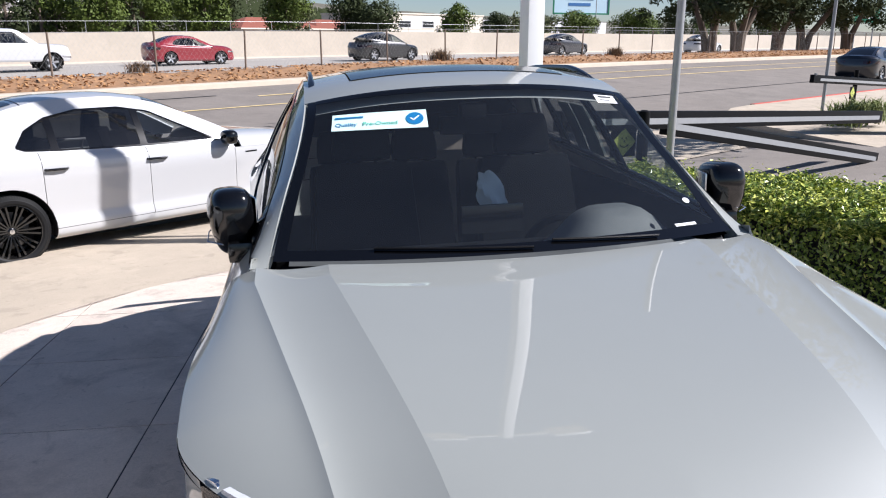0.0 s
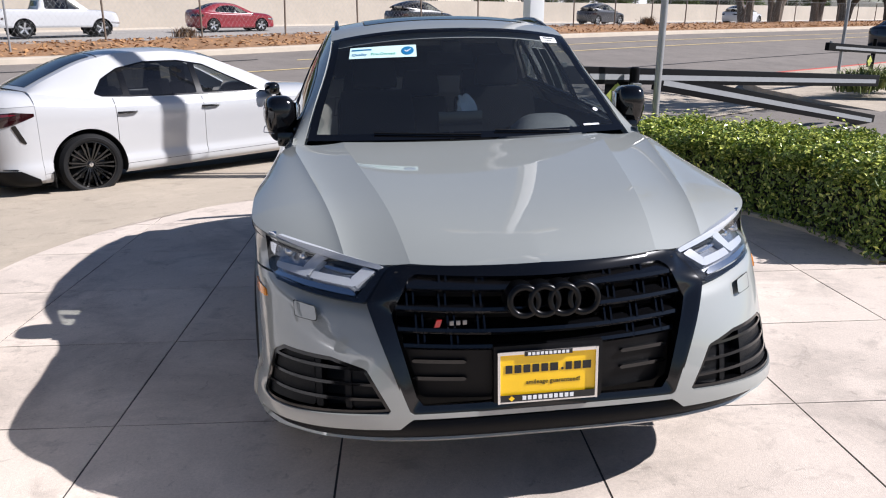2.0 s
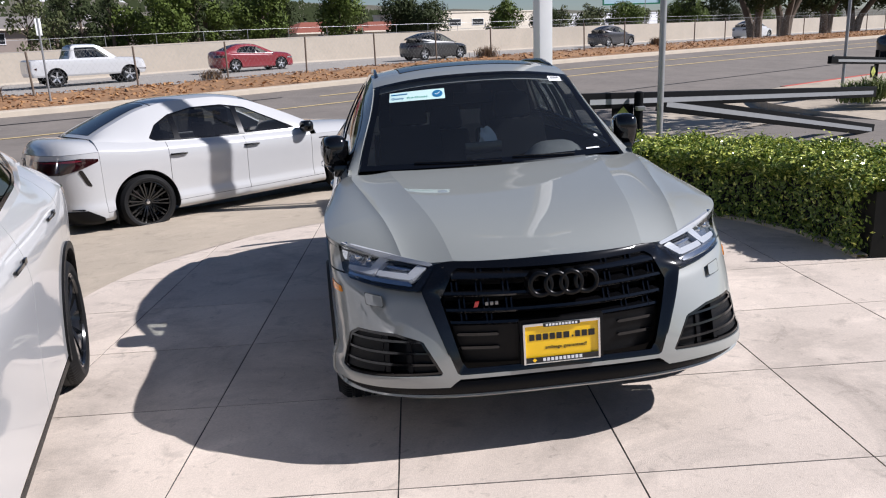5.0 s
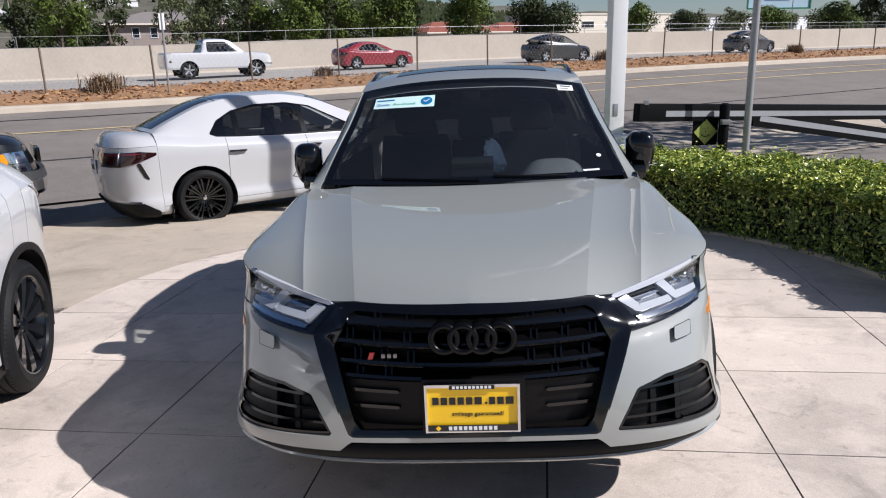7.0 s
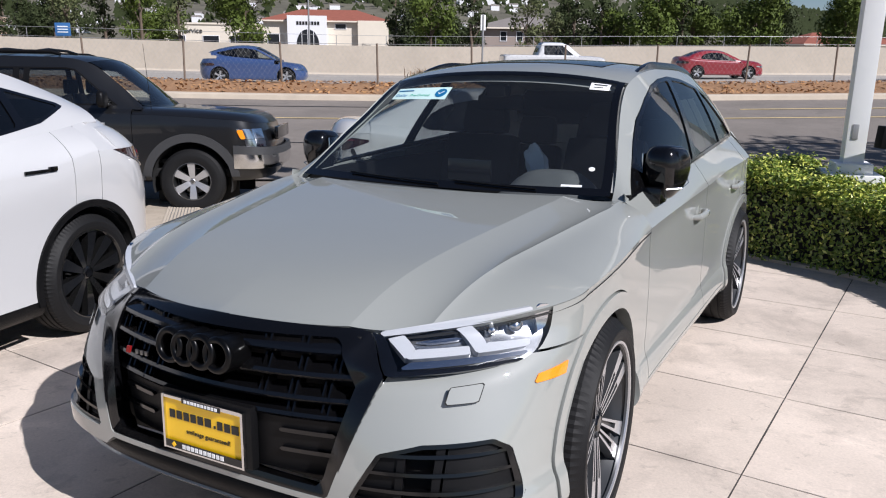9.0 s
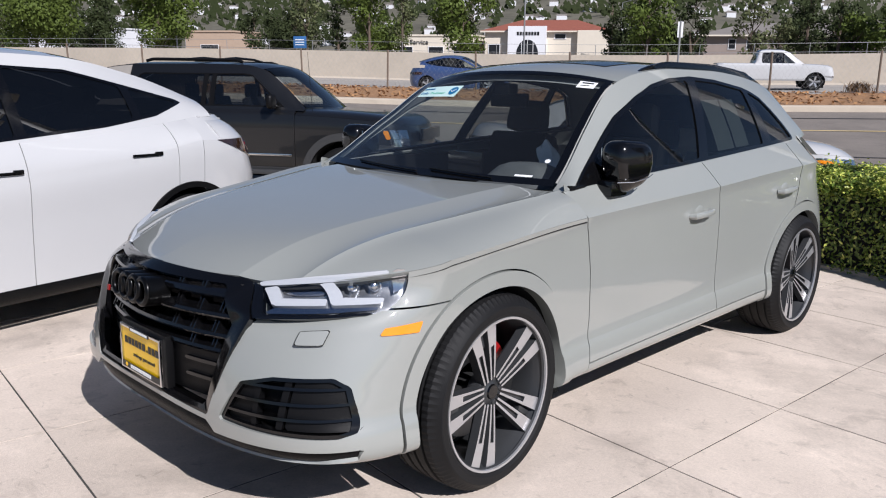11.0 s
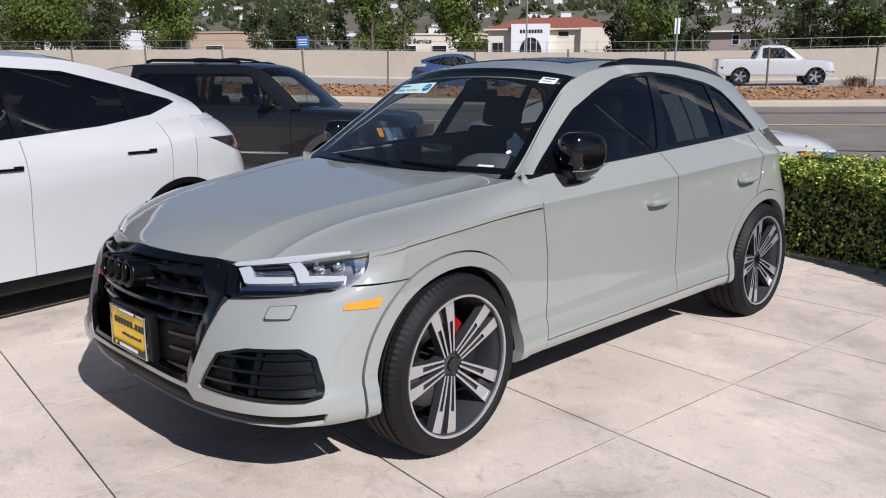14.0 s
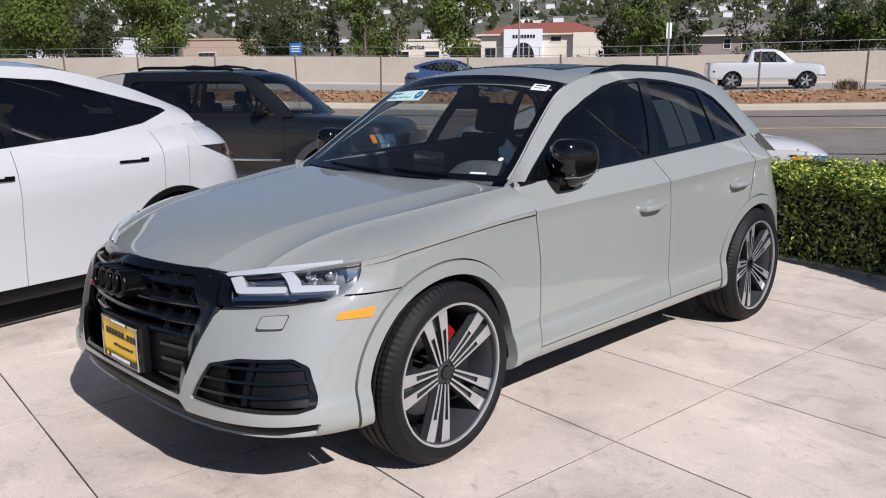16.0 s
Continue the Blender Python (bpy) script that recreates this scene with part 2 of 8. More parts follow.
# ---- mesh tools ----
def thing(name, label, category, group="", kind="", m=None):
    """A top-level thing: an Empty at its base."""
    ob = new(name)
    ob.empty_display_size = 0.1
    tagged(ob, label, category, group, kind)
    if m is not None:
        ob.matrix_world = m
    return ob


def part(name, bm, material, parent=None, label="", smooth=True, angle=35):
    """Links a bmesh as one mesh object under a thing or part."""
    me = bpy.data.meshes.new(name)
    bm.to_mesh(me)
    bm.free()
    for x in (material if isinstance(material, (list, tuple)) else [material]):
        me.materials.append(x)
    if smooth:
        me.shade_smooth()
        me.set_sharp_from_angle(angle=radians(angle))
    ob = new(name, me)
    if parent:
        ob.parent = parent
    if label:
        ob["label"] = label
    return ob


def piece(name, me, parent, m):
    ob = new(name, me)
    ob.parent = parent
    ob.matrix_local = m
    return ob


def add_box(bm, c, size, rot=None, bevel=0.0, mi=0):
    m = Matrix.Translation(c) @ (rot.to_4x4() if rot is not None else Matrix()) @ Matrix.Diagonal((*size, 1))
    r = bmesh.ops.create_cube(bm, size=1, matrix=m)
    vs = r["verts"]
    fs = list({f for v in vs for f in v.link_faces})
    for f in fs:
        f.material_index = mi
    if bevel:
        es = list({e for v in vs for e in v.link_edges})
        bmesh.ops.bevel(bm, geom=es, offset=bevel, segments=2, affect="EDGES", profile=0.7)
    return bm


def box(c, size, rot=None, bevel=0.0):
    return add_box(bmesh.new(), c, size, rot, bevel)


def add_rod(bm, a, b, r0, r1=None, seg=10, mi=0, caps=True):
    a, b = Vector(a), Vector(b)
    d = b - a
    m = Matrix.Translation((a + b) / 2) @ d.to_track_quat("Z", "Y").to_matrix().to_4x4()
    r = bmesh.ops.create_cone(bm, cap_ends=caps, segments=seg, radius1=r0, radius2=r0 if r1 is None else r1, depth=d.length, matrix=m)
    for f in {f for v in r["verts"] for f in v.link_faces}:
        f.material_index = mi
    return bm


def rod(a, b, r0, r1=None, seg=10):
    return add_rod(bmesh.new(), a, b, r0, r1, seg)


def lathe(profile, seg=48, axis="X", closed=False):
    """A turned shape from (radius, along) pairs."""
    bm = bmesh.new()
    rings = []
    for k in range(seg):
        a = 2 * math.pi * k / seg
        row = []
        for r, h in profile:
            p = (h, r * math.cos(a), r * math.sin(a)) if axis == "X" else (r * math.cos(a), r * math.sin(a), h)
            row.append(bm.verts.new(p))
        rings.append(row)
    n = len(profile)
    for k in range(seg):
        A, B = rings[k], rings[(k + 1) % seg]
        for i in range(n if closed else n - 1):
            j = (i + 1) % n
            bm.faces.new((A[i], A[j], B[j], B[i]))
    bmesh.ops.recalc_face_normals(bm, faces=bm.faces)
    return bm


def tube(points, radius, seg=8, closed=False):
    """A bent rod through points; radius may be a list."""
    bm = bmesh.new()
    pts = [Vector(p) for p in points]
    n = len(pts)
    rows = []
    for i, p in enumerate(pts):
        d = (pts[(i + 1) % n] - pts[i - 1]) if closed or 0 < i < n - 1 else (pts[1] - pts[0] if i == 0 else pts[-1] - pts[-2])
        q = d.to_track_quat("Z", "Y")
        r = radius[i] if isinstance(radius, (list, tuple)) else radius
        rows.append([bm.verts.new(p + q @ Vector((r * math.cos(2 * math.pi * k / seg), r * math.sin(2 * math.pi * k / seg), 0))) for k in range(seg)])
    for i in range(n if closed else n - 1):
        A, B = rows[i], rows[(i + 1) % n]
        for k in range(seg):
            bm.faces.new((A[k], A[(k + 1) % seg], B[(k + 1) % seg], B[k]))
    if not closed:
        bm.faces.new(rows[0][::-1])
        bm.faces.new(rows[-1])
    return bm


def prism(poly, depth, bevel=0.0, axis="Y"):
    """A plate: poly in the plane across the axis, from 0 to depth along it."""
    bm = bmesh.new()
    def at(p, d):
        return {"Y": (p[0], d, p[1]), "X": (d, p[0], p[1]), "Z": (p[0], p[1], d)}[axis]
    a = [bm.verts.new(at(p, 0)) for p in poly]
    b = [bm.verts.new(at(p, depth)) for p in poly]
    bm.faces.new(a)
    bm.faces.new(b[::-1])
    n = len(poly)
    for i in range(n):
        bm.faces.new((a[i], b[i], b[(i + 1) % n], a[(i + 1) % n]))
    bmesh.ops.recalc_face_normals(bm, faces=bm.faces)
    if bevel:
        bmesh.ops.bevel(bm, geom=list(bm.edges), offset=bevel, segments=2, affect="EDGES", profile=0.7)
    return bm


def moved(bm, m):
    bmesh.ops.transform(bm, matrix=m, verts=bm.verts)
    if m.determinant() < 0:
        bmesh.ops.reverse_faces(bm, faces=bm.faces)
    return bm


def joined(*bms):
    out = bmesh.new()
    for b in bms:
        me = bpy.data.meshes.new("tmp")
        b.to_mesh(me)
        b.free()
        out.from_mesh(me)
        bpy.data.meshes.remove(me)
    return out


def curve(*pts):
    """A smooth monotone curve through (t, value) pairs, as a function of arrays."""
    x, y = (np.array(c, float) for c in zip(*pts))
    h, d = np.diff(x), np.diff(y) / np.diff(x)
    m = np.zeros(len(x))
    m[0], m[-1] = d[0], d[-1]
    for i in range(1, len(x) - 1):
        if d[i - 1] * d[i] > 0:
            w1, w2 = 2 * h[i] + h[i - 1], h[i] + 2 * h[i - 1]
            m[i] = (w1 + w2) / (w1 / d[i - 1] + w2 / d[i])
    def f(t):
        t = np.clip(np.asarray(t, float), x[0], x[-1])
        k = np.clip(np.searchsorted(x, t) - 1, 0, len(x) - 2)
        s = (t - x[k]) / h[k]
        return ((1 + 2 * s) * (1 - s) ** 2 * y[k] + s * (1 - s) ** 2 * h[k] * m[k] + s * s * (3 - 2 * s) * y[k + 1] + s * s * (s - 1) * h[k] * m[k + 1])
    return f


def hull(*pts):
    """Signed distance-like function of a convex polygon given counter-clockwise: negative inside."""
    P = np.array(pts, float)
    Q = np.roll(P, -1, 0)
    D = Q - P
    area = np.sum(P[:, 0] * Q[:, 1] - Q[:, 0] * P[:, 1])
    N = np.stack([D[:, 1], -D[:, 0]], 1) / np.linalg.norm(D, axis=1)[:, None] * (1 if area > 0 else -1)
    def f(u, v):
        return np.max([n[0] * (u - p[0]) + n[1] * (v - p[1]) for n, p in zip(N, P)], axis=0)
    return f


def round_poly(pts, r=0.02, seg=4):
    """A polygon with its corners rounded."""
    out = []
    n = len(pts)
    for i in range(n):
        p, a, b = Vector(pts[i]), Vector(pts[i - 1]), Vector(pts[(i + 1) % n])
        da, db = (a - p), (b - p)
        k = min(r, da.length * 0.45, db.length * 0.45)
        s, e = p + da.normalized() * k, p + db.normalized() * k
        for j in range(seg + 1):
            t = j / seg
            out.append(tuple((1 - t) ** 2 * s + 2 * t * (1 - t) * p + t * t * e))
    return out


def sheet(us, vs, S, keeps=(), lip=0.0, flip=False, mirror=False, both=False):
    """A surface S(u, v) -> x, y, z over a grid, trimmed to where every keep(x, y, z) > 0, with its rim turned in by lip."""
    us, vs = np.asarray(us, float), np.asarray(vs, float)
    U, V = np.meshgrid(us, vs, indexing="ij")
    X, Y, Z = S(U, V)
    F = [np.broadcast_to(k(X, Y, Z), X.shape) for k in keeps]
    verts, index, faces = [], {}, []
    def vid(p):
        key = (round(p[0], 6), round(p[1], 6))
        if key not in index:
            index[key] = len(verts)
            verts.append(key)
        return index[key]
    for i in range(len(us) - 1):
        for j in range(len(vs) - 1):
            quad = [(us[i], vs[j]), (us[i + 1], vs[j]), (us[i + 1], vs[j + 1]), (us[i], vs[j + 1])]
            poly, dead = quad, False
            cut = []
            for n, f in enumerate(F):
                c = (f[i, j], f[i + 1, j], f[i + 1, j + 1], f[i, j + 1])
                if max(c) <= 0:
                    dead = True
                    break
                if min(c) < 0:
                    cut.append(n)
            if dead:
                continue
            for n in cut:
                f = F[n]
                f00, f10, f11, f01 = f[i, j], f[i + 1, j], f[i + 1, j + 1], f[i, j + 1]
                w = []
                for p in poly:
                    a, b = (p[0] - us[i]) / (us[i + 1] - us[i]), (p[1] - vs[j]) / (vs[j + 1] - vs[j])
                    w.append((f00 * (1 - a) + f10 * a) * (1 - b) + (f01 * (1 - a) + f11 * a) * b)
                out = []
                for a in range(len(poly)):
                    p, q, fp, fq = poly[a], poly[(a + 1) % len(poly)], w[a], w[(a + 1) % len(poly)]
                    if fp >= 0:
                        out.append(p)
                    if (fp < 0) != (fq < 0):
                        t = fp / (fp - fq)
                        out.append((p[0] + t * (q[0] - p[0]), p[1] + t * (q[1] - p[1])))
                poly = out
                if len(poly) < 3:
                    break
            if len(poly) >= 3:
                ids = []
                for p in poly:
                    v = vid(p)
                    if v not in ids:
                        ids.append(v)
                if len(ids) >= 3:
                    faces.append(ids[::-1] if flip else ids)
    bm = bmesh.new()
    if not verts:
        return bm
    P = np.array(verts)
    X, Y, Z = S(P[:, 0], P[:, 1])
    bv = [bm.verts.new(c) for c in zip(X.tolist(), Y.tolist(), Z.tolist())]
    for f in faces:
        try:
            bm.faces.new([bv[i] for i in f])
        except ValueError:
            pass
    bmesh.ops.remove_doubles(bm, verts=bm.verts, dist=0.0004)
    if mirror:
        bmesh.ops.transform(bm, matrix=Matrix.Diagonal((-1, 1, 1, 1)), verts=bm.verts)
        bmesh.ops.reverse_faces(bm, faces=bm.faces)
    if both:
        g = bmesh.ops.duplicate(bm, geom=bm.verts[:] + bm.edges[:] + bm.faces[:])["geom"]
        bmesh.ops.transform(bm, matrix=Matrix.Diagonal((-1, 1, 1, 1)), verts=[x for x in g if isinstance(x, bmesh.types.BMVert)])
        bmesh.ops.reverse_faces(bm, faces=[x for x in g if isinstance(x, bmesh.types.BMFace)])
        bmesh.ops.remove_doubles(bm, verts=bm.verts, dist=0.0006)
    if lip:
        turn_in(bm, lip)
    return bm


def turn_in(bm, lip):
    """Folds the free rim of a sheet inwards."""
    bm.normal_update()
    rim = [e for e in bm.edges if len(e.link_faces) == 1]
    inner = {}
    for e in rim:
        for v in e.verts:
            if v not in inner:
                inner[v] = None
    for v in list(inner):
        inner[v] = bm.verts.new(v.co - v.normal * lip)
    for e in rim:
        l = e.link_loops[0]
        a, b = l.vert, l.link_loop_next.vert
        try:
            bm.faces.new((b, a, inner[a], inner[b]))
        except ValueError:
            pass
    return bm


def grid(a, b, step):
    return np.linspace(a, b, max(2, int(round(abs(b - a) / step)) + 1))


def text_mesh(body, size, depth=0.0006, align="CENTER"):
    c = bpy.data.curves.new("text", "FONT")
    c.body, c.size, c.extrude, c.align_x, c.align_y = body, size, depth, align, "CENTER"
    c.resolution_u = 3
    ob = bpy.data.objects.new("text", c)
    me = bpy.data.meshes.new_from_object(ob)
    bpy.data.objects.remove(ob)
    bm = bmesh.new()
    bm.from_mesh(me)
    bpy.data.meshes.remove(me)
    bpy.data.curves.remove(c)
    return bm


# ---- car shells ----
class Shell:
    """The skin of a car: nose at small y, half-widths and heights as curves. x is the half across, y runs back from the front axle."""

    def __init__(self, half, nose, tail, y1, y2, flank, low, crease, belt, hood, rim, roof, roof_half, front_pow, rear_pow, belt_half, wide=None, roof_crown=0.05, hood_pow=6.0, lean=1.5):
        self.half, self.nose, self.tail, self.y1, self.y2 = half, nose, tail, y1, y2
        self.flank, self.low, self.crease, self.belt_line, self.hood = flank, low, crease, belt, hood
        self.rim, self.roof, self.roof_half = rim, roof, roof_half
        self.front_pow, self.rear_pow, self.belt_half = front_pow, rear_pow, belt_half
        self.wide = wide or (lambda y: np.ones_like(np.asarray(y, float)))
        self.crown, self.hood_pow, self.lean = roof_crown, hood_pow, lean

    def width(self, y, w):
        return self.half * self.flank(w) * self.wide(y)

    def belt(self, a, w):
        """a: 0 nose centre, 1 front corner done, 2 rear corner begins, 3 tail centre; w: 0 sill, 1 crease."""
        a, w = np.asarray(a, float), np.asarray(w, float)
        yside = self.y1 + (np.clip(a, 1, 2) - 1) * (self.y2 - self.y1)
        th = np.clip(a, 0, 1) * math.pi / 2
        z0, z1 = self.low(a), np.where(a < 1, self.rim(np.clip(a, 0, 1)), self.crease(yside))
        z = z0 + w * (z1 - z0)
        p = self.front_pow(w)
        L = self.y1 - self.nose(w)
        sx = np.sin(th) ** (2 / p)
        xf = self.width(self.y1, w) * sx
        yf = self.y1 - L * np.clip(np.cos(th), 0, 1) ** (2 / p)
        tr = np.clip(a - 2, 0, 1) * math.pi / 2
        q = self.rear_pow(w) if callable(self.rear_pow) else self.rear_pow
        xr = self.width(self.y2, w) * np.clip(np.cos(tr), 0, 1) ** (2 / q)
        yr = self.y2 + (self.tail(w) - self.y2) * np.sin(tr) ** (2 / q)
        x = np.where(a < 1, xf, np.where(a > 2, xr, self.width(yside, w)))
        y = np.where(a < 1, yf, np.where(a > 2, yr, yside))
        return x, y, z

    def side(self, y, w):
        """Flank from sill to crease (w 0 to 1), then the shoulder up to the windows (w 1 to 2)."""
        y, w = np.asarray(y, float), np.asarray(w, float)
        a = 1 + (y - self.y1) / (self.y2 - self.y1)
        x0, _, z0 = self.belt(a, np.clip(w, 0, 1))
        s = np.clip(w - 1, 0, 1)
        x1, z1 = self.belt_half(y), self.belt_line(y)
        xc = self.width(y, np.ones_like(w))
        x = np.where(w > 1, xc + (x1 - xc) * s ** self.lean, x0)
        z = np.where(w > 1, z0 + (z1 - z0) * s, z0)
        return x, y, z

    def bonnet(self, x, y):
        """The hood: height over the plan."""
        x, y = np.asarray(x, float), np.asarray(y, float)
        Wd = self.width(np.maximum(y, self.y1), np.ones_like(y))
        p = self.front_pow(1.0)
        L = self.y1 - self.nose(1.0)
        k = np.clip((self.y1 - y) / L, 0, 2)
        ax = np.abs(x) / Wd
        rho = (ax ** p + k ** p) ** (1 / p)
        th = np.arctan2(ax ** (p / 2), np.maximum(k, 1e-6) ** (p / 2)) / (math.pi / 2)
        ze = np.where(y < self.y1, self.rim(np.clip(th, 0, 1)), self.crease(y))
        zt = self.hood(y)
        return rho, ze + (zt - ze) * (1 - np.clip(rho, 0, 1) ** (self.hood_pow(y) if callable(self.hood_pow) else self.hood_pow))

    def deck(self, x, y):
        """The boot lid: the same for the tail."""
        x, y = np.asarray(x, float), np.asarray(y, float)
        Wd = self.width(np.minimum(y, self.y2), np.ones_like(y))
        p = self.rear_pow
        k = np.clip((y - self.y2) / (self.tail(1.0) - self.y2), 0, 2)
        rho = ((np.abs(x) / Wd) ** p + k ** p) ** (1 / p)
        ze = self.crease(np.minimum(y, self.y2))
        return rho, ze + (self.belt_line(y) + 0.02 - ze) * (1 - np.clip(rho, 0, 1) ** 7)

    def cabin(self, y, s):
        """The glazed side: s 0 at the window base, 1 at the roof edge."""
        y, s = np.asarray(y, float), np.asarray(s, float)
        x0, z0, x1, z1 = self.belt_half(y), self.belt_line(y), self.roof_half(y), self.roof(y)
        return x0 + (x1 - x0) * s + 0.035 * s * (1 - s) * 4 * 0.6, y, z0 + (z1 - z0) * s

    def top(self, u, y):
        """The roof: u -1 to 1 across."""
        u, y = np.asarray(u, float), np.asarray(y, float)
        return u * self.roof_half(y), y, self.roof(y) + self.crown * (1 - np.abs(u) ** 2.4)



# ---- ground ----
U = Vector((0.838, 0.545, 0)).normalized()   # along the street
N = Vector((-0.545, 0.838, 0)).normalized()  # across it, away from the lot


def st(s, c, z=0.0):
    """A place by its distances along and across the street, which sags a little opposite the lot."""
    sag = 0.33 * math.exp(-(float(s) / 17) ** 2) * min(1.0, max(0.0, (float(c) - 9.0) / 9.0))
    return U * s + N * c + Vector((0, 0, z - sag))


GROUND = curve((-60, 0.9), (-14, 0.72), (-10, 0.52), (7.0, -0.3675), (8.6, -0.44), (10.0, -0.36), (20.8, 0.40), (21.0, 0.40))
STREET_Z = lambda c: -0.36 + (c - 10.0) * 0.76 / 10.8


def strip(cs, zs, s0=-400, s1=400, ns=2):
    """A long strip along the street through the given distances and heights."""
    bm = bmesh.new()
    ss = np.unique(np.r_[np.linspace(s0, s1, ns), [q for q in np.arange(-45, 46, 3.0) if s0 < q < s1]])
    rows = [[bm.verts.new(st(s, c, z)) for c, z in zip(cs, zs)] for s in ss]
    for a, b in zip(rows, rows[1:]):
        for i in range(len(cs) - 1):
            bm.faces.new((a[i], b[i], b[i + 1], a[i + 1]))
    bmesh.ops.recalc_face_normals(bm, faces=bm.faces)
    if sum(f.normal.z for f in bm.faces) < 0:
        bmesh.ops.reverse_faces(bm, faces=bm.faces)
    return bm


_c = [-1500, -14, -10, 8.3, 8.9, 9.0, 10, 14, 18, 20.86, 21.0, 24.0, 25.6, 46, 60, 3000]
_z = [0.5, 0.50, 0.48, -0.475, -0.46, -0.454, -0.39, -0.10, 0.168, 0.36, 0.36, 0.5, 0.20, 0.20, 0.3, 4.0]
ground = tagged(part("ground", strip(_c, _z, -2500, 2500, 3), M["asphalt"], smooth=False), "grey asphalt ground of street and surroundings", "ground", kind="structure")
road = tagged(part("road", strip([9.4, 10, 14, 16, 18, 19.3, 20.8], [-0.39, -0.36, -0.078, 0.063, 0.204, 0.295, 0.40], -300, 400, 8), M["asphalt"], smooth=False),
              "worn grey asphalt street with faded lines", "road", kind="structure")
apron = bmesh.new()
_ring = [Vector((x, y, -0.012)) for x, y in ((-14, -13), (14, -13), (14, 0.5), (6.0, 4.0), (2.2, 6.4), (-1.0, 7.7), (-5.2, 5.6), (-9.5, 2.6), (-14, 1.0))]
apron.faces.new([apron.verts.new(LOT @ p) for p in _ring])
apron = tagged(part("pavement", apron, M["concrete_old"], smooth=False), "buff concrete apron of the sales lot", "pavement", kind="structure")


gutter = strip([5.8, 8.3, 8.9, 9.42], [-0.330, -0.460, -0.446, -0.395], 8.6, 19.2, 12)
tagged(part("driveway", gutter, M["concrete_old"], smooth=False), "pale concrete gutter crossing of the driveway", "pavement", kind="structure")
corner = bmesh.new()
_top = [corner.verts.new(st(a, b, -0.245)) for a, b in ((13.5, 3.0), (60, 3.0), (60, 10.0), (22, 10.0), (19.8, 9.75), (18.0, 9.0), (16.4, 7.6), (15.0, 5.6))]
_foot = [corner.verts.new(v.co - Vector((0, 0, 0.5))) for v in _top]
corner.faces.new(_top)
for _i in range(len(_top)):
    _j = (_i + 1) % len(_top)
    corner.faces.new((_top[_i], _foot[_i], _foot[_j], _top[_j]))
bmesh.ops.recalc_face_normals(corner, faces=corner.faces)
tagged(part("street_corner", corner, M["concrete_old"], smooth=False), "pale concrete pavement at the driveway corner", "pavement", kind="structure")
tagged(part("red_kerb", strip([9.86, 9.88, 10.02, 10.04], [-0.30, -0.225, -0.23, -0.42], 21.5, 34, 2), M["red_kerb"], smooth=False), "kerb stretch painted faded red", "kerb", kind="structure")


def road_line(c, width, material, label, s0=-120, s1=300, dash=0.0, gap=0.0, z=None):
    bm = bmesh.new()
    s = float(s0)
    while s < s1 - 1e-6:
        e = min(s + dash if dash else s + 3.0, s1)
        zz = (STREET_Z(c) if z is None else z) + 0.012
        bm.faces.new([bm.verts.new(st(a, b, zz + (b - c) * (0.0704 if z is None else 0))) for a, b in ((s, c - width / 2), (e, c - width / 2), (e, c + width / 2), (s, c + width / 2))])
        s = e + gap
    return tagged(part("road_line", bm, material, smooth=False), label, "road line", kind="structure")


road_line(17.25, 0.12, M["line_yellow"], "faded yellow centre line of the street")
road_line(18.9, 0.11, M["line_yellow"], "faded yellow turning lane line of the street", s0=10)
M["tar"] = mat("black crack sealant", (0.012, 0.012, 0.012), 0.5, vary=0.2, scale=3)
road_line(19.45, 0.07, M["tar"], "black tar seam in the asphalt", s0=-60, s1=9)
road_line(13.2, 0.06, M["tar"], "black tar seam in the asphalt", s0=-60, s1=60)

kerb = strip([20.78, 20.80, 20.86, 21.0, 21.25, 21.27], [0.36, 0.53, 0.55, 0.555, 0.56, 0.40], -200, 300, 60)
kerb = tagged(part("kerb", kerb, M["kerb"], smooth=False), "pale concrete kerb along the street", "kerb", kind="structure")
bank = bmesh.new()
_rng = random.Random(4)
_cs = np.linspace(21.2, 25.4, 12)
_prof = curve((21.2, 0.55), (22.0, 0.62), (23.0, 0.80), (24.0, 0.74), (25.4, 0.22))
_rows = [[bank.verts.new(st(s, c, float(_prof(c)) + (_rng.uniform(-0.05, 0.06) if 0 < k < 11 else 0))) for k, c in enumerate(_cs)] for s in np.linspace(-70, 160, 400)]
for _a, _b in zip(_rows, _rows[1:]):
    for _i in range(len(_cs) - 1):
        bank.faces.new((_a[_i], _b[_i], _b[_i + 1], _a[_i + 1]))
bank = tagged(part("verge", bank, M["dirt"]), "dry brown verge strewn with leaf litter", "verge", kind="structure")
freeway = tagged(part("freeway", strip([25.2, 27, 46.2], [0.215, 0.24, 0.30], -400, 500, 3), M["freeway"], smooth=False), "pale concrete freeway carriageway", "road", kind="structure")
for _cc in (28.2, 31.8, 35.4, 39.0, 42.6):
    road_line(_cc, 0.14, M["line_white"], "white freeway lane line", -200, 400, 0 if _cc in (28.2, 42.6) else 3.5, 0 if _cc in (28.2, 42.6) else 8.5, 0.24 + (_cc - 27) * 0.0031)
wall = tagged(part("barrier_wall", strip([46.0, 46.06, 46.1, 46.3, 46.4], [0.28, 0.4, 2.02, 2.02, 0.3], -300, 400, 3), M["barrier"], smooth=False),
              "tan concrete freeway barrier wall", "wall", kind="structure")


def lot(x, y, rz=0):
    return LOT @ pose(x, y, 0, 0, 0, rz)


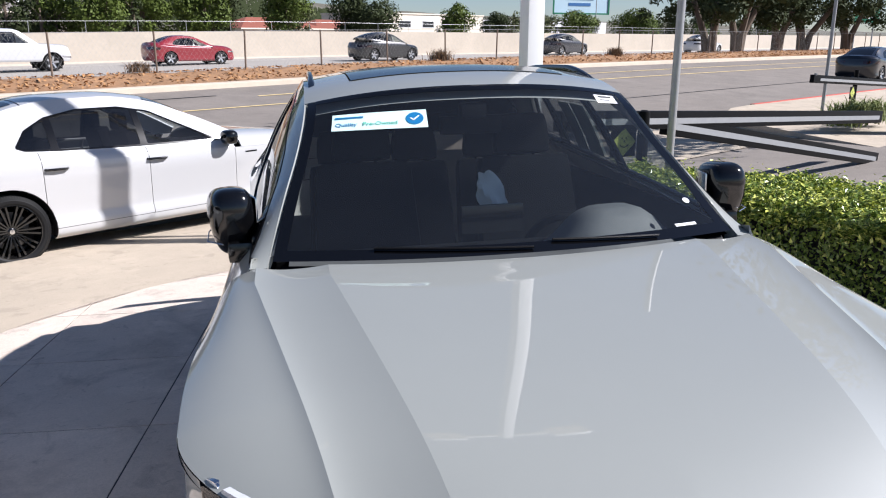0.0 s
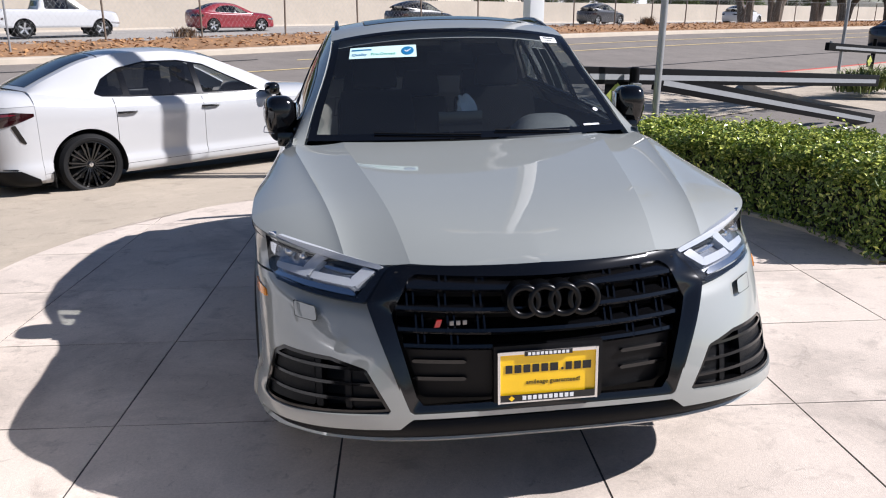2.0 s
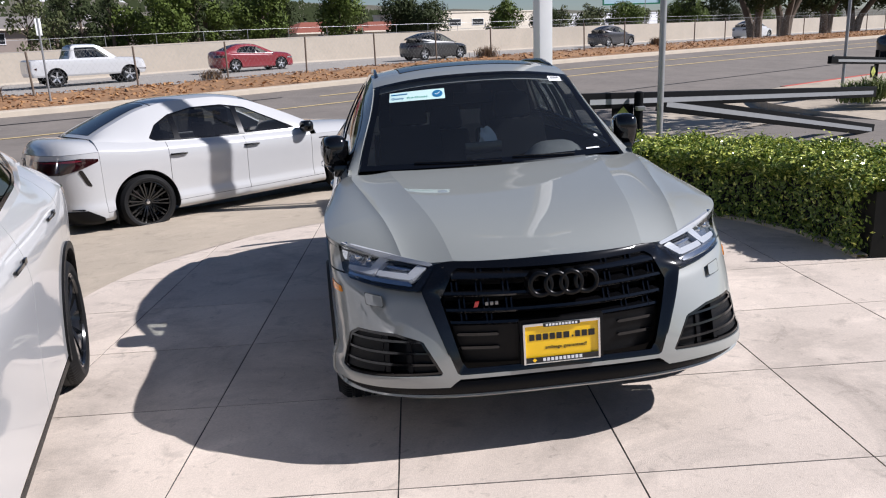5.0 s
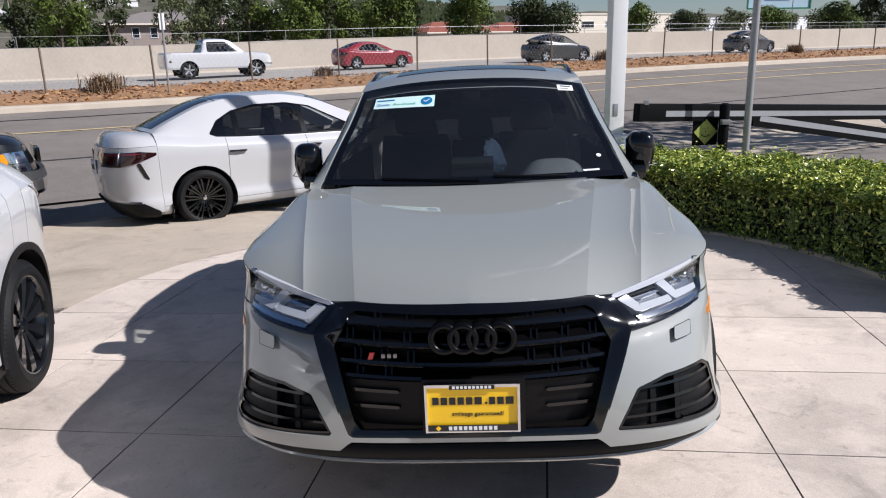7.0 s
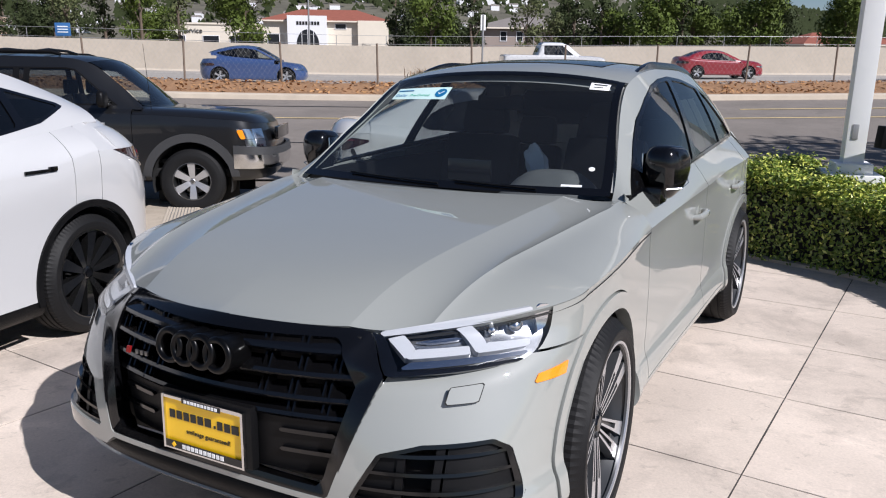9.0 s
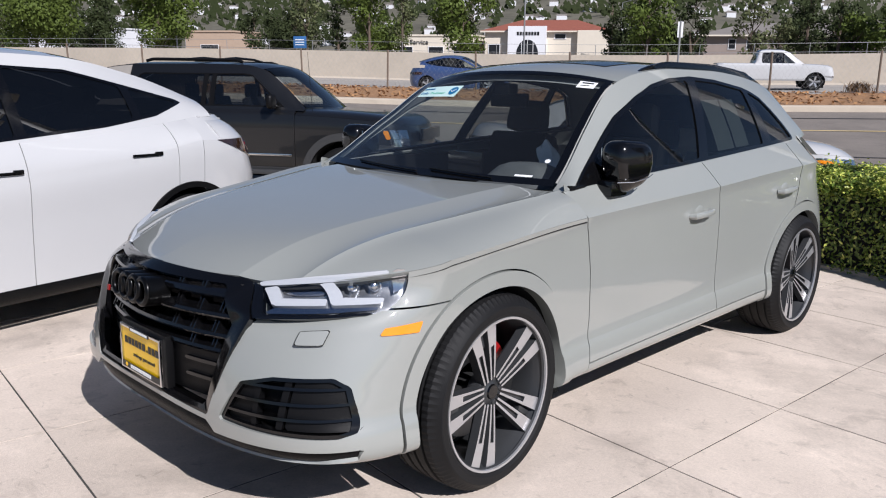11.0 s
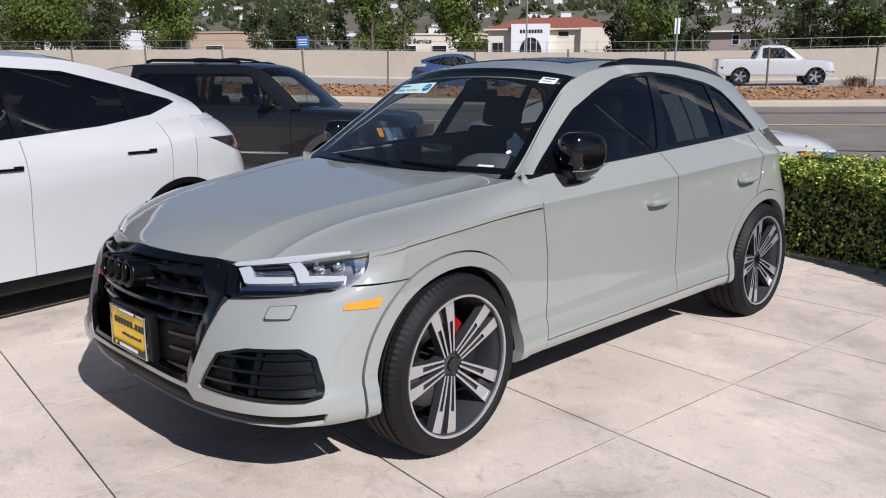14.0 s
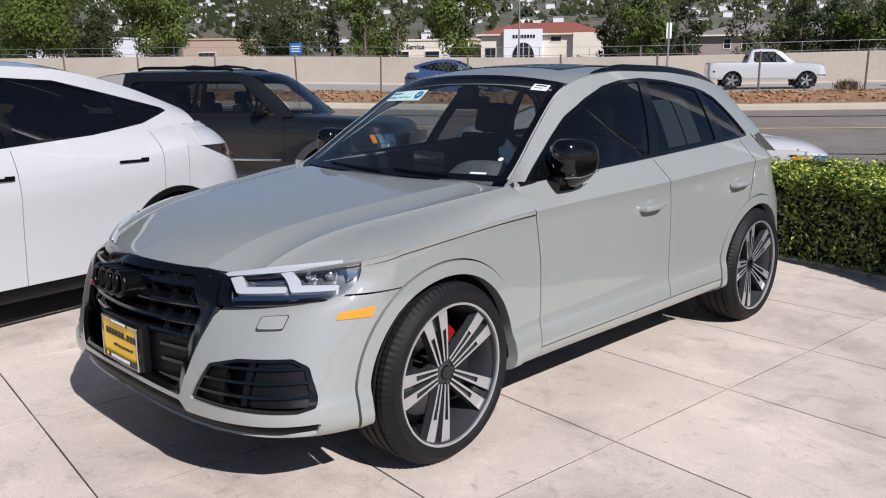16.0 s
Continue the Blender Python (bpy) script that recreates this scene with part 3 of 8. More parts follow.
# ---- the grey SUV ----
suv = Shell(
    half=0.946,
    nose=curve((0, -0.845), (0.1, -0.885), (0.3, -0.885), (0.55, -0.882), (0.75, -0.872), (0.9, -0.838), (1, -0.82)),
    tail=curve((0, 3.66), (0.3, 3.74), (0.6, 3.71), (1, 3.58)),
    y1=-0.25, y2=2.90,
    flank=curve((0, 0.90), (0.05, 0.962), (0.1, 0.972), (0.2, 0.962), (0.25, 0.948), (0.3, 0.943), (0.6, 0.946), (0.82, 0.947), (0.93, 0.948), (1, 0.956)),
    low=curve((0, 0.275), (0.6, 0.27), (1, 0.262), (2, 0.262), (2.4, 0.30), (3, 0.32)),
    crease=curve((-0.25, 0.898), (0.01, 0.925), (0.24, 0.941), (0.54, 0.952), (1.07, 0.970), (1.7, 0.990), (3.0, 1.055), (3.4, 1.065)),
    belt=curve((0.2, 1.035), (0.6, 1.056), (1.6, 1.111), (2.4, 1.153), (2.8, 1.178), (3.5, 1.235)),
    hood=curve((-0.9, 0.810), (-0.8, 0.832), (-0.7, 0.866), (-0.4, 0.932), (0, 0.990), (0.45, 1.042), (0.6, 1.052)),
    rim=curve((0, 0.818), (0.30, 0.808), (0.42, 0.814), (0.76, 0.866), (1, 0.898)),
    roof=curve((0.2, 0.90), (0.53, 1.062), (0.85, 1.292), (1.17, 1.495), (1.4, 1.545), (1.7, 1.568), (2.1, 1.570), (2.40, 1.556), (2.66, 1.527), (2.85, 1.492), (2.95, 1.462), (3.10, 1.40), (3.40, 1.27), (3.56, 1.20)),
    roof_half=curve((0.2, 0.80), (0.53, 0.755), (1.17, 0.614), (1.5, 0.610), (2.2, 0.608), (2.9, 0.605), (3.05, 0.60), (3.3, 0.60), (3.6, 0.59)),
    front_pow=curve((0, 3.2), (0.2, 3.5), (0.45, 2.9), (0.68, 2.35), (0.75, 2.2), (0.9, 1.68), (1, 1.62)), rear_pow=curve((0, 2.6), (0.5, 2.5), (0.85, 1.9), (1, 1.7)),
    belt_half=curve((0.2, 0.80), (0.6, 0.812), (1.1, 0.835), (1.6, 0.845), (2.3, 0.842), (2.7, 0.832), (2.88, 0.818), (3.05, 0.790), (3.25, 0.738), (3.45, 0.668), (3.65, 0.61)),
    wide=lambda y: 1 + 0.035 * np.exp(-(np.asarray(y, float) / 0.38) ** 2) + 0.035 * np.exp(-((np.asarray(y, float) - 2.82) / 0.40) ** 2),
    lean=1.1, hood_pow=curve((-0.9, 6.0), (-0.2, 7.0), (0.15, 11.0), (0.46, 24.0)))

SUV = thing("suv", "pale grey compact SUV with gloss black grille, mirrors and trim", "car", m=LOT.copy())
G, K, GAP = M["paint_grey"], M["gloss_black"], 0.0030

# convex outlines (half of the nose, x over z)
in_grille = hull((0.0, 0.838), (-0.43, 0.824), (-0.462, 0.817), (-0.540, 0.722), (-0.515, 0.65), (-0.473, 0.52), (-0.425, 0.388), (0.425, 0.388), (0.473, 0.52), (0.515, 0.65), (0.540, 0.722), (0.462, 0.817), (0.43, 0.824))
LAMP = ((0.440, 0.95), (0.468, 0.820), (0.545, 0.722), (0.71, 0.734), (0.829, 0.744), (0.857, 0.764), (0.863, 0.803), (0.872, 0.95))
in_lamp = hull(*LAMP)
VENT = ((0.480, 0.392), (0.60, 0.388), (0.86, 0.384), (0.886, 0.396), (0.868, 0.47), (0.848, 0.535), (0.812, 0.563), (0.66, 0.558), (0.555, 0.53), (0.505, 0.44))
in_vent = hull(*VENT)
in_mouth = hull((-0.42, 0.372), (-0.47, 0.330), (0.47, 0.330), (0.42, 0.372))
in_blade = hull((-0.2, 0.284), (0.78, 0.284), (0.888, 0.304), (0.903, 0.343), (-0.2, 0.333))
arch = lambda r, yc=0.0: (lambda x, y, z: np.hypot(y - yc, z - 0.36) - r)
A0, A1 = 0.406, 0.464


def suv_mirror(fn):
    for sgn in (1, -1):
        fn(sgn)


FENDER_Y = 0.525
seam = lambda x, y, z: np.maximum(z - 0.758, y + 0.17)          # above 0 : fender, below : bumper
door_f = lambda z: np.interp(z, (0.30, 0.42, 0.52, 0.72, 0.88, 0.95, 1.07), (0.588, 0.606, 0.615, 0.603, 0.572, 0.551, 0.500))
door_m = lambda z: np.interp(z, (0.27, 0.46, 0.80, 0.93, 0.993, 1.05, 1.11), (1.745, 1.764, 1.752, 1.735, 1.713, 1.668, 1.615))
door_r = lambda z: np.interp(z, (0.30, 0.45, 0.58, 0.70, 0.80, 0.90, 1.03, 1.15), (2.415, 2.43, 2.50, 2.60, 2.675, 2.705, 2.712, 2.68))
SILL = 0.335


def ridge_lines(y):
    """Distances of the inner and outer pressed ridge from the middle of the hood."""
    f = np.clip((y + 0.87) / 1.25, 0, 1)
    return 0.375 + 0.205 * f, 0.555 + 0.235 * f


def suv_ridge(x, y):
    """Pressed lines of the hood."""
    ax = np.abs(x)
    inner, outer = ridge_lines(y)
    u = np.clip((ax - inner) / (outer - inner), 0, 1)
    z = 0.020 * (1 - u) ** 2.0 + 0.012 * u ** 5
    z = np.where(ax > outer, 0.012 * np.exp(-(ax - outer) / 0.030), z)
    return z * np.clip((0.90 - ax) / 0.05, 0, 1)


def hood_surface(p, y):
    """The hood over p, which is 1 at the inner and 2 at the outer ridge, and y."""
    inner, outer = ridge_lines(y)
    a = np.abs(p)
    x = np.sign(p) * np.where(a < 1, a * inner, np.where(a < 2, inner + (a - 1) * (outer - inner), outer + (a - 2) * (0.95 - outer)))
    rho, z = suv.bonnet(x, y)
    return x, y, z + suv_ridge(x, y)


hood_back = lambda x: 0.508 - 0.112 * (1 - np.clip(np.abs(x) / 0.78, 0, 1) ** 2)
part("hood", sheet(grid(-3, 3, 0.025), grid(-0.90, 0.57, 0.02), hood_surface,
     [lambda x, y, z: np.where(y > -0.2, 0.9993, 0.9978) - suv.bonnet(x, y)[0], lambda x, y, z: np.where(np.abs(x) > 0.79, door_f(z) - GAP, hood_back(x)) - y], lip=0.02), G, SUV, angle=9)

for _sg in (1, -1):
    part("hood_gutter", sheet(grid(0, 0.95, 0.012), grid(-0.90, 0.59, 0.03), lambda x, y: (x, y, suv.bonnet(x, y)[1] - 0.020),
         [lambda x, y, z: 0.9995 - suv.bonnet(x, y)[0], lambda x, y, z: suv.bonnet(x, y)[0] - 0.972, lambda x, y, z: y + 0.85, lambda x, y, z: 0.548 - y, lambda x, y, z: x - 0.3], mirror=_sg < 0), M["void"], SUV)

bumper = joined(
    sheet(grid(0.0, 1.06, 0.012), grid(0, 1, 0.02), suv.belt,
          [lambda x, y, z: -seam(x, y, z) - GAP, lambda x, y, z: in_grille(x, z), lambda x, y, z: in_lamp(x, z), lambda x, y, z: in_vent(x, z),
           lambda x, y, z: in_mouth(x, z), lambda x, y, z: in_blade(x, z), arch(A1 + GAP)], both=True))
part("front_bumper", turn_in(bumper, 0.03), G, SUV)


def rear_shoulder(a, s):
    """From the rear crease up to the tailgate glass."""
    x, y, z = suv.belt(a, np.ones_like(s))
    f = np.clip(a - 2, 0, 1) ** 0.5
    xt, zt = suv.belt_half(np.minimum(y, 3.45)) * np.clip(x / np.maximum(suv.width(2.90, 1.0), 1e-6), 0, 1), suv.belt_line(np.minimum(y, 3.4)) + 0.02
    return x + (xt - x) * s, y - 0.20 * f * s, z + (zt - z) * s


def flanks(sgn):
    mir = sgn < 0
    for nm, keep in (("fender_corner", lambda x, y, z: x - 0.68), ("nose_corner", lambda x, y, z: np.minimum(x - 0.42, 0.68 - x))):
        part(nm, sheet(grid(0.3, 1.0, 0.012), grid(0.3, 1, 0.02), suv.belt,
             [lambda x, y, z: seam(x, y, z) - GAP, lambda x, y, z: in_lamp(x, z), arch(A1 + GAP), keep], mirror=mir), G, SUV)
    part("fender", sheet(grid(-0.25, 0.62, 0.02), grid(0, 1, 0.025), suv.side,
         [lambda x, y, z: seam(x, y, z) - GAP, arch(A1 + GAP), lambda x, y, z: door_f(z) - GAP - y], lip=0.025, mirror=mir), G, SUV)
    part("front_door", sheet(grid(0.4, 1.8, 0.02), np.r_[grid(0, 1, 0.03), grid(1.04, 2, 0.12)], suv.side,
         [lambda x, y, z: y - door_f(z) - GAP, lambda x, y, z: door_m(z) - GAP - y, lambda x, y, z: z - SILL - 0.008 * y], lip=0.02, mirror=mir), G, SUV, angle=10)
    part("rear_door", sheet(grid(1.4, 2.8, 0.02), np.r_[grid(0, 1, 0.03), grid(1.04, 2, 0.12)], suv.side,
         [lambda x, y, z: y - door_m(z) - GAP, lambda x, y, z: door_r(z) - GAP - y, lambda x, y, z: z - SILL - 0.008 * y, arch(A1 + GAP, 2.82)], lip=0.02, mirror=mir), G, SUV, angle=10)
    part("cowl_corner", box((sgn * 0.775, 0.53, 0.985), (0.15, 0.16, 0.05), None, 0.01), M["void"], SUV)
    part("pillar_foot", box((sgn * 0.782, 0.535, 1.018), (0.06, 0.12, 0.05), None, 0.02), G, SUV)
    part("sill", sheet(grid(0.3, 2.6, 0.02), grid(0, 0.45, 0.02), suv.side,
         [lambda x, y, z: y - door_f(z), lambda x, y, z: SILL + 0.008 * y - 2 * GAP - z, arch(A1 + GAP), arch(A1 + GAP, 2.82)], lip=0.02, mirror=mir), G, SUV)
    part("rear_quarter", joined(
        sheet(grid(2.2, 2.90, 0.02), np.r_[grid(0, 1, 0.03), grid(1.04, 2, 0.12)], suv.side,
              [lambda x, y, z: y - door_r(z) - GAP, arch(A1 + GAP, 2.82), lambda x, y, z: y - 2.0 - 0.8 * (z < SILL + 0.02)], mirror=mir),
        sheet(grid(2.0, 3.0, 0.02), grid(0, 1, 0.03), suv.belt, [arch(A1 + GAP, 2.82)], mirror=mir),
        sheet(grid(2.0, 3.0, 0.05), grid(0, 1, 0.25), rear_shoulder, mirror=mir)), G, SUV, angle=10)
    for yc in (0.0, 2.82):
        part("arch_trim", sheet(grid(0.4, 2.6, 0.01), grid(0, 1, 0.02),
             lambda a, w: (lambda x, y, z: (x + 0.008, y, z))(*suv.belt(a, w)),
             [arch(A0, yc), lambda x, y, z: A1 - GAP - np.hypot(y - yc, z - 0.36), lambda x, y, z: z - 0.27], lip=0.05, mirror=mir), G, SUV)


suv_mirror(flanks)

# cabin
DLO = ((0.575, 1.058), (2.79, 1.186), (2.812, 1.200), (2.73, 1.288), (2.65, 1.368), (2.57, 1.434), (2.48, 1.466), (2.39, 1.487), (2.08, 1.524), (1.82, 1.535), (1.59, 1.520), (1.41, 1.488), (1.23, 1.428), (1.03, 1.342))
in_dlo = hull(*DLO)
cabin_back = lambda z: np.interp(z, (1.20, 1.34, 1.50), (3.12, 2.95, 2.88))


def cabin_side(sgn):
    mir = sgn < 0
    part("window_frame_body", sheet(grid(0.30, 3.6, 0.02), grid(0, 1, 0.04), suv.cabin,
         [lambda x, y, z: in_dlo(y, z), lambda x, y, z: cabin_back(z) - y, lambda x, y, z: y - 0.51], lip=0.03, mirror=mir), G, SUV)
    post_b = lambda z: 1.635 + 0.45 * (z - 1.13)
    post_c = lambda z: 2.40 + 0.06 * (1.48 - z)
    part("window_trim", sheet(grid(0.40, 2.9, 0.015), grid(0, 1, 0.03), lambda y, s: (lambda x, yy, z: (x + 0.003, yy, z))(*suv.cabin(y, s)),
         [lambda x, y, z: -in_dlo(y, z) - 0.001, lambda x, y, z: np.maximum(np.maximum(in_dlo(y, z) + 0.018, 0.044 - np.abs(y - post_b(z))), np.maximum(0.026 + 0.12 * (1.48 - z) - np.abs(y - post_c(z)), (0.80 - y) * 0.9))], lip=0.012, mirror=mir), K, SUV)
    for nm, keep, tint in (("front_window", lambda x, y, z: np.minimum(y - 0.76, post_b(z) - y), "glass_tint"), ("rear_window", lambda x, y, z: np.minimum(y - post_b(z), post_c(z) - y), "glass_dark"), ("quarter_window", lambda x, y, z: y - post_c(z), "glass_dark")):
        ob = part(nm, sheet(grid(0.6, 2.85, 0.03), grid(0, 1, 0.06), lambda y, s: (lambda x, yy, z: (x - 0.004, yy, z))(*suv.cabin(y, s)),
             [lambda x, y, z: -in_dlo(y, z) - 0.010, keep], mirror=mir), M[tint], SUV)
        ob.visible_shadow = True
    part("pillar_lining", sheet(grid(0.34, 3.5, 0.04), grid(0, 1, 0.06), lambda y, s: (lambda x, yy, z: (x - 0.035, yy, z))(*suv.cabin(y, s)),
         [lambda x, y, z: in_dlo(y, z), lambda x, y, z: cabin_back(z) - 0.03 - y, lambda x, y, z: y - 0.56], mirror=mir, flip=True), M["interior_grey"], SUV)


suv_mirror(cabin_side)


def screen_at(u, t, lift=0.0):
    u, t = np.asarray(u, float), np.asarray(t, float)
    ye = 0.53 + 0.64 * t
    return (u * (suv.roof_half(ye) - 0.012 + 0 * t), ye - 0.11 * (1 - u * u) * (1 - 0.25 * t), suv.roof(ye) + 0.002 + lift + suv.crown * np.clip(t / 0.99, 0, 1) ** 5 * (1 - np.abs(u) ** 2.4))


def roof_at(u, yy, lift=0.0):
    u, yy = np.asarray(u, float), np.asarray(yy, float)
    x, y, z = suv.top(u, yy)
    return x, y - 0.085 * (1 - u * u) * np.clip((1.82 - yy) / 0.65, 0, 1), z + lift


pane = part("windscreen", sheet(grid(-0.955, 0.955, 0.05), grid(0.055, 0.965, 0.05), screen_at), M["glass_screen"], SUV, "clear windscreen with stickers")
pane.visible_shadow = True
part("windscreen_border", joined(
     sheet(grid(-1, -0.95, 0.02), grid(0.0, 0.99, 0.05), lambda u, t: screen_at(u, t, 0.001)),
     sheet(grid(0.95, 1, 0.02), grid(0.0, 0.99, 0.05), lambda u, t: screen_at(u, t, 0.001)),
     sheet(grid(-0.95, 0.95, 0.05), grid(0.0, 0.06, 0.03), lambda u, t: screen_at(u, t, 0.001)),
     sheet(grid(-0.95, 0.95, 0.05), grid(0.955, 1.0, 0.015), lambda u, t: screen_at(u, t, 0.001))), K, SUV)
part("cowl", sheet(grid(-0.97, 0.97, 0.05), grid(-0.10, 0.03, 0.04), lambda u, t: screen_at(u, t, -0.03 - 0.3 * np.clip(-t, 0, 1))), M["matte_black"], SUV)
part("roof", sheet(grid(-1, 1, 0.03), grid(1.172, 2.94, 0.04), roof_at, [lambda x, y, z: np.maximum(np.abs(x) - 0.435, np.maximum(1.335 - y, y - 2.5))], lip=0.012), G, SUV)
part("sunroof", sheet(grid(-0.8, 0.8, 0.04), grid(1.3, 2.6, 0.04), lambda u, y: roof_at(u, y, 0.003), [lambda x, y, z: 0.43 - np.abs(x), lambda x, y, z: y - 1.34, lambda x, y, z: 2.495 - y], lip=0.01), K, SUV, "gloss black glass sunroof")
part("tailgate", sheet(grid(-1, 1, 0.05), grid(0, 1, 0.06), lambda u, t: (u * (suv.belt_half(3.3) * (1 - t) + 0.545 * t) * 0.97, 3.60 - 0.17 * t + 0.06 * (1 - u * u), 1.05 + (1.29 - 1.05) * t + 0.03 * (1 - u * u) * t)), G, SUV)
part("rear_glass", sheet(grid(-1, 1, 0.05), grid(0, 1, 0.1), lambda u, f: (lambda x, y, z: (u * x, y - 0.03 + 0.14 * (1 - u * u), z + suv.crown * f * (1 - np.abs(u) ** 2.4)))(*suv.cabin(3.12 - 0.24 * f, f))), K, SUV)
part("underbody", box((0, 1.40, 0.33), (1.60, 4.1, 0.10), None, 0.03), M["void"], SUV)


def nose_y(x, z):
    """Depth of the nose skin at a place across and up."""
    w = np.clip((z - 0.275) / 0.60, 0, 1)
    p = suv.front_pow(w)
    Wd = suv.width(suv.y1, w)
    return suv.y1 - (suv.y1 - suv.nose(w)) * np.clip(1 - (np.abs(x) / Wd) ** p, 0, 1) ** (1 / p)


def nose_sheet(poly, back=0.0, lip=0.0, step=0.012, mirror=False, depth=None):
    """A panel set into the nose: a convex outline in x and z laid on the skin, set back by back."""
    P = np.array(poly)
    f = hull(*poly)
    d = depth or nose_y
    return sheet(grid(P[:, 0].min() - 0.003, P[:, 0].max() + 0.003, step), grid(P[:, 1].min() - 0.003, P[:, 1].max() + 0.003, step),
                 lambda x, z: (x, d(x, z) + back, z), [lambda x, y, z: -f(x, z)], lip=lip, flip=False, mirror=mirror)


# grille
_yg = curve((0.38, -0.870), (0.42, -0.873), (0.55, -0.880), (0.7, -0.884), (0.78, -0.868), (0.82, -0.848), (0.86, -0.82))
grille_y = lambda x, z: _yg(z) + np.interp(z, [0.4, 0.5, 0.72, 0.85], [0.28, 0.32, 0.42, 0.42]) * np.abs(x) ** 2
in_mesh = hull((-0.385, 0.412), (0.385, 0.412), (0.405, 0.440), (0.470, 0.69), (0.415, 0.795), (0.39, 0.808), (-0.39, 0.808), (-0.415, 0.795), (-0.470, 0.69), (-0.405, 0.440))
def frame_at(x, z):
    d = np.clip(-in_grille(x, z) / 0.05, 0, 1)
    return x, (nose_y(x, z) + 0.003) * (1 - d) + np.minimum(grille_y(x, z), nose_y(x, z) + 0.02) * d, z


grille = part("grille", sheet(grid(-0.56, 0.56, 0.008), grid(0.37, 0.86, 0.010), frame_at,
      [lambda x, y, z: -in_grille(x, z) + 0.004, lambda x, y, z: in_mesh(x, z)], lip=0.06), K, SUV, "gloss black single frame grille")
part("backing", box((0, -0.73, 0.60), (0.90, 0.02, 0.42)), M["void"], grille)
part("lower_panel", nose_sheet(((-0.385, 0.415), (0.385, 0.415), (0.432, 0.59), (-0.432, 0.59)), 0.022, 0.01, depth=grille_y), M["matte_black"], grille)


def slat(z, half, deep=0.05, tall=0.030):
    """A grille bar: a rounded wedge along the nose."""
    bm = bmesh.new()
    prof = [(0.0, 0.0), (0.004, tall * 0.35), (deep, tall), (deep, 0.0), (0.006, -tall * 0.30)]
    rows = []
    for x in np.linspace(-half, half, 25):
        y = float(grille_y(x, z))
        rows.append([bm.verts.new((x, y + 0.006 + a, z + b)) for a, b in prof])
    for a, b in zip(rows, rows[1:]):
        for i in range(len(prof)):
            j = (i + 1) % len(prof)
            bm.faces.new((a[i], a[j], b[j], b[i]))
    bm.faces.new(rows[0])
    bm.faces.new(rows[-1][::-1])
    bmesh.ops.recalc_face_normals(bm, faces=bm.faces)
    return bm


for _z, _h in ((0.772, 0.420), (0.708, 0.458), (0.640, 0.450), (0.588, 0.436)):
    part("slat", slat(_z, _h), K, grille)
for _z in (0.535, 0.478):
    for _x in (-0.33, 0.33):
        part("slat", joined(nose_sheet(((_x - 0.085, _z), (_x + 0.085, _z), (_x + 0.085, _z + 0.012), (_x - 0.085, _z + 0.012)), 0.010, 0.012, depth=grille_y)), K, grille)
for _z, _xs in ((0.795, (0.20, 0.31)), (0.742, (0.21, 0.315, 0.41)), (0.675, (0.20, 0.29, 0.385)), (0.616, (0.28, 0.38))):
    for _x in _xs:
        for _s in (-1, 1):
            part("fin", joined(*[moved(prism(((0.0, -0.026), (0.05, -0.026), (0.05, 0.026), (0.02, 0.012)), 0.006, axis="X"),
                 Matrix.Translation((_s * _x + _d, float(grille_y(_x, _z)) + 0.008, _z))) for _d in (-0.013, 0.007)]), K, grille, smooth=False)
# badge of four linked rings, plain shapes
for _i in range(4):
    _x = (_i - 1.5) * 0.0605
    _ring = lathe([(0.0425 + 0.0105 * math.cos(a), 0.008 + 0.0105 * math.sin(a)) for a in np.linspace(0, 2 * math.pi, 13)[:-1]], 44, "Z", True)
    _drum = lathe([(0.052, 0.004), (0.052, -0.07), (0.033, -0.07), (0.033, 0.004)], 44, "Z", True)
    part("ring", moved(joined(_ring, _drum), Matrix.Translation((_x + 0.008, -0.912 + 0.3 * _x * _x, 0.750)) @ pose(0, 0, 0, 84, 0, 0)), M["satin_black"], grille)
part("badge", joined(moved(prism(((-0.04, -0.011), (-0.024, -0.011), (-0.016, 0.011), (-0.032, 0.011)), 0.006), Matrix.Translation((-0.305, float(grille_y(0.30, 0.674)) - 0.012, 0.676)))), M["red"], grille, "small red bar badge", smooth=False)
for _i in range(3):
    part("badge_bar", box((-0.316 + 0.020 * (_i + 1) + 0.004, float(grille_y(0.29, 0.674)) - 0.010, 0.676), (0.013, 0.006, 0.014), None, 0.002), M["steel"], grille)

# plate
plate = part("plate_holder", box((0.004, -0.868, 0.504), (0.345, 0.030, 0.19), None, 0.008), M["matte_black"], SUV, "black plate holder")
part("plate_frame", moved(joined(*[box(c, s, None, 0.003) for c, s in (((0, 0, 0.076), (0.318, 0.012, 0.012)), ((0, 0, -0.086), (0.316, 0.016, 0.006)), ((-0.154, 0, -0.004), (0.009, 0.016, 0.172)), ((0.154, 0, -0.004), (0.009, 0.016, 0.172)))]),
     Matrix.Translation((0, -0.890, 0.502))), M["chrome"], plate, "thin chrome dealer plate frame")
part("plate", box((0, -0.887, 0.502), (0.30, 0.006, 0.15)), M["plate_yellow"], plate, "yellow dealer plate with black lettering")
part("plate_foot", box((0, -0.8965, 0.4295), (0.310, 0.002, 0.022)), M["ink"], plate)
part("plate_head", box((0.0, -0.8965, 0.5745), (0.15, 0.002, 0.015)), M["ink"], plate)
_face = lambda x, z: Matrix.Translation((x, -0.8912, z)) @ pose(0, 0, 0, 90, 0, 0)
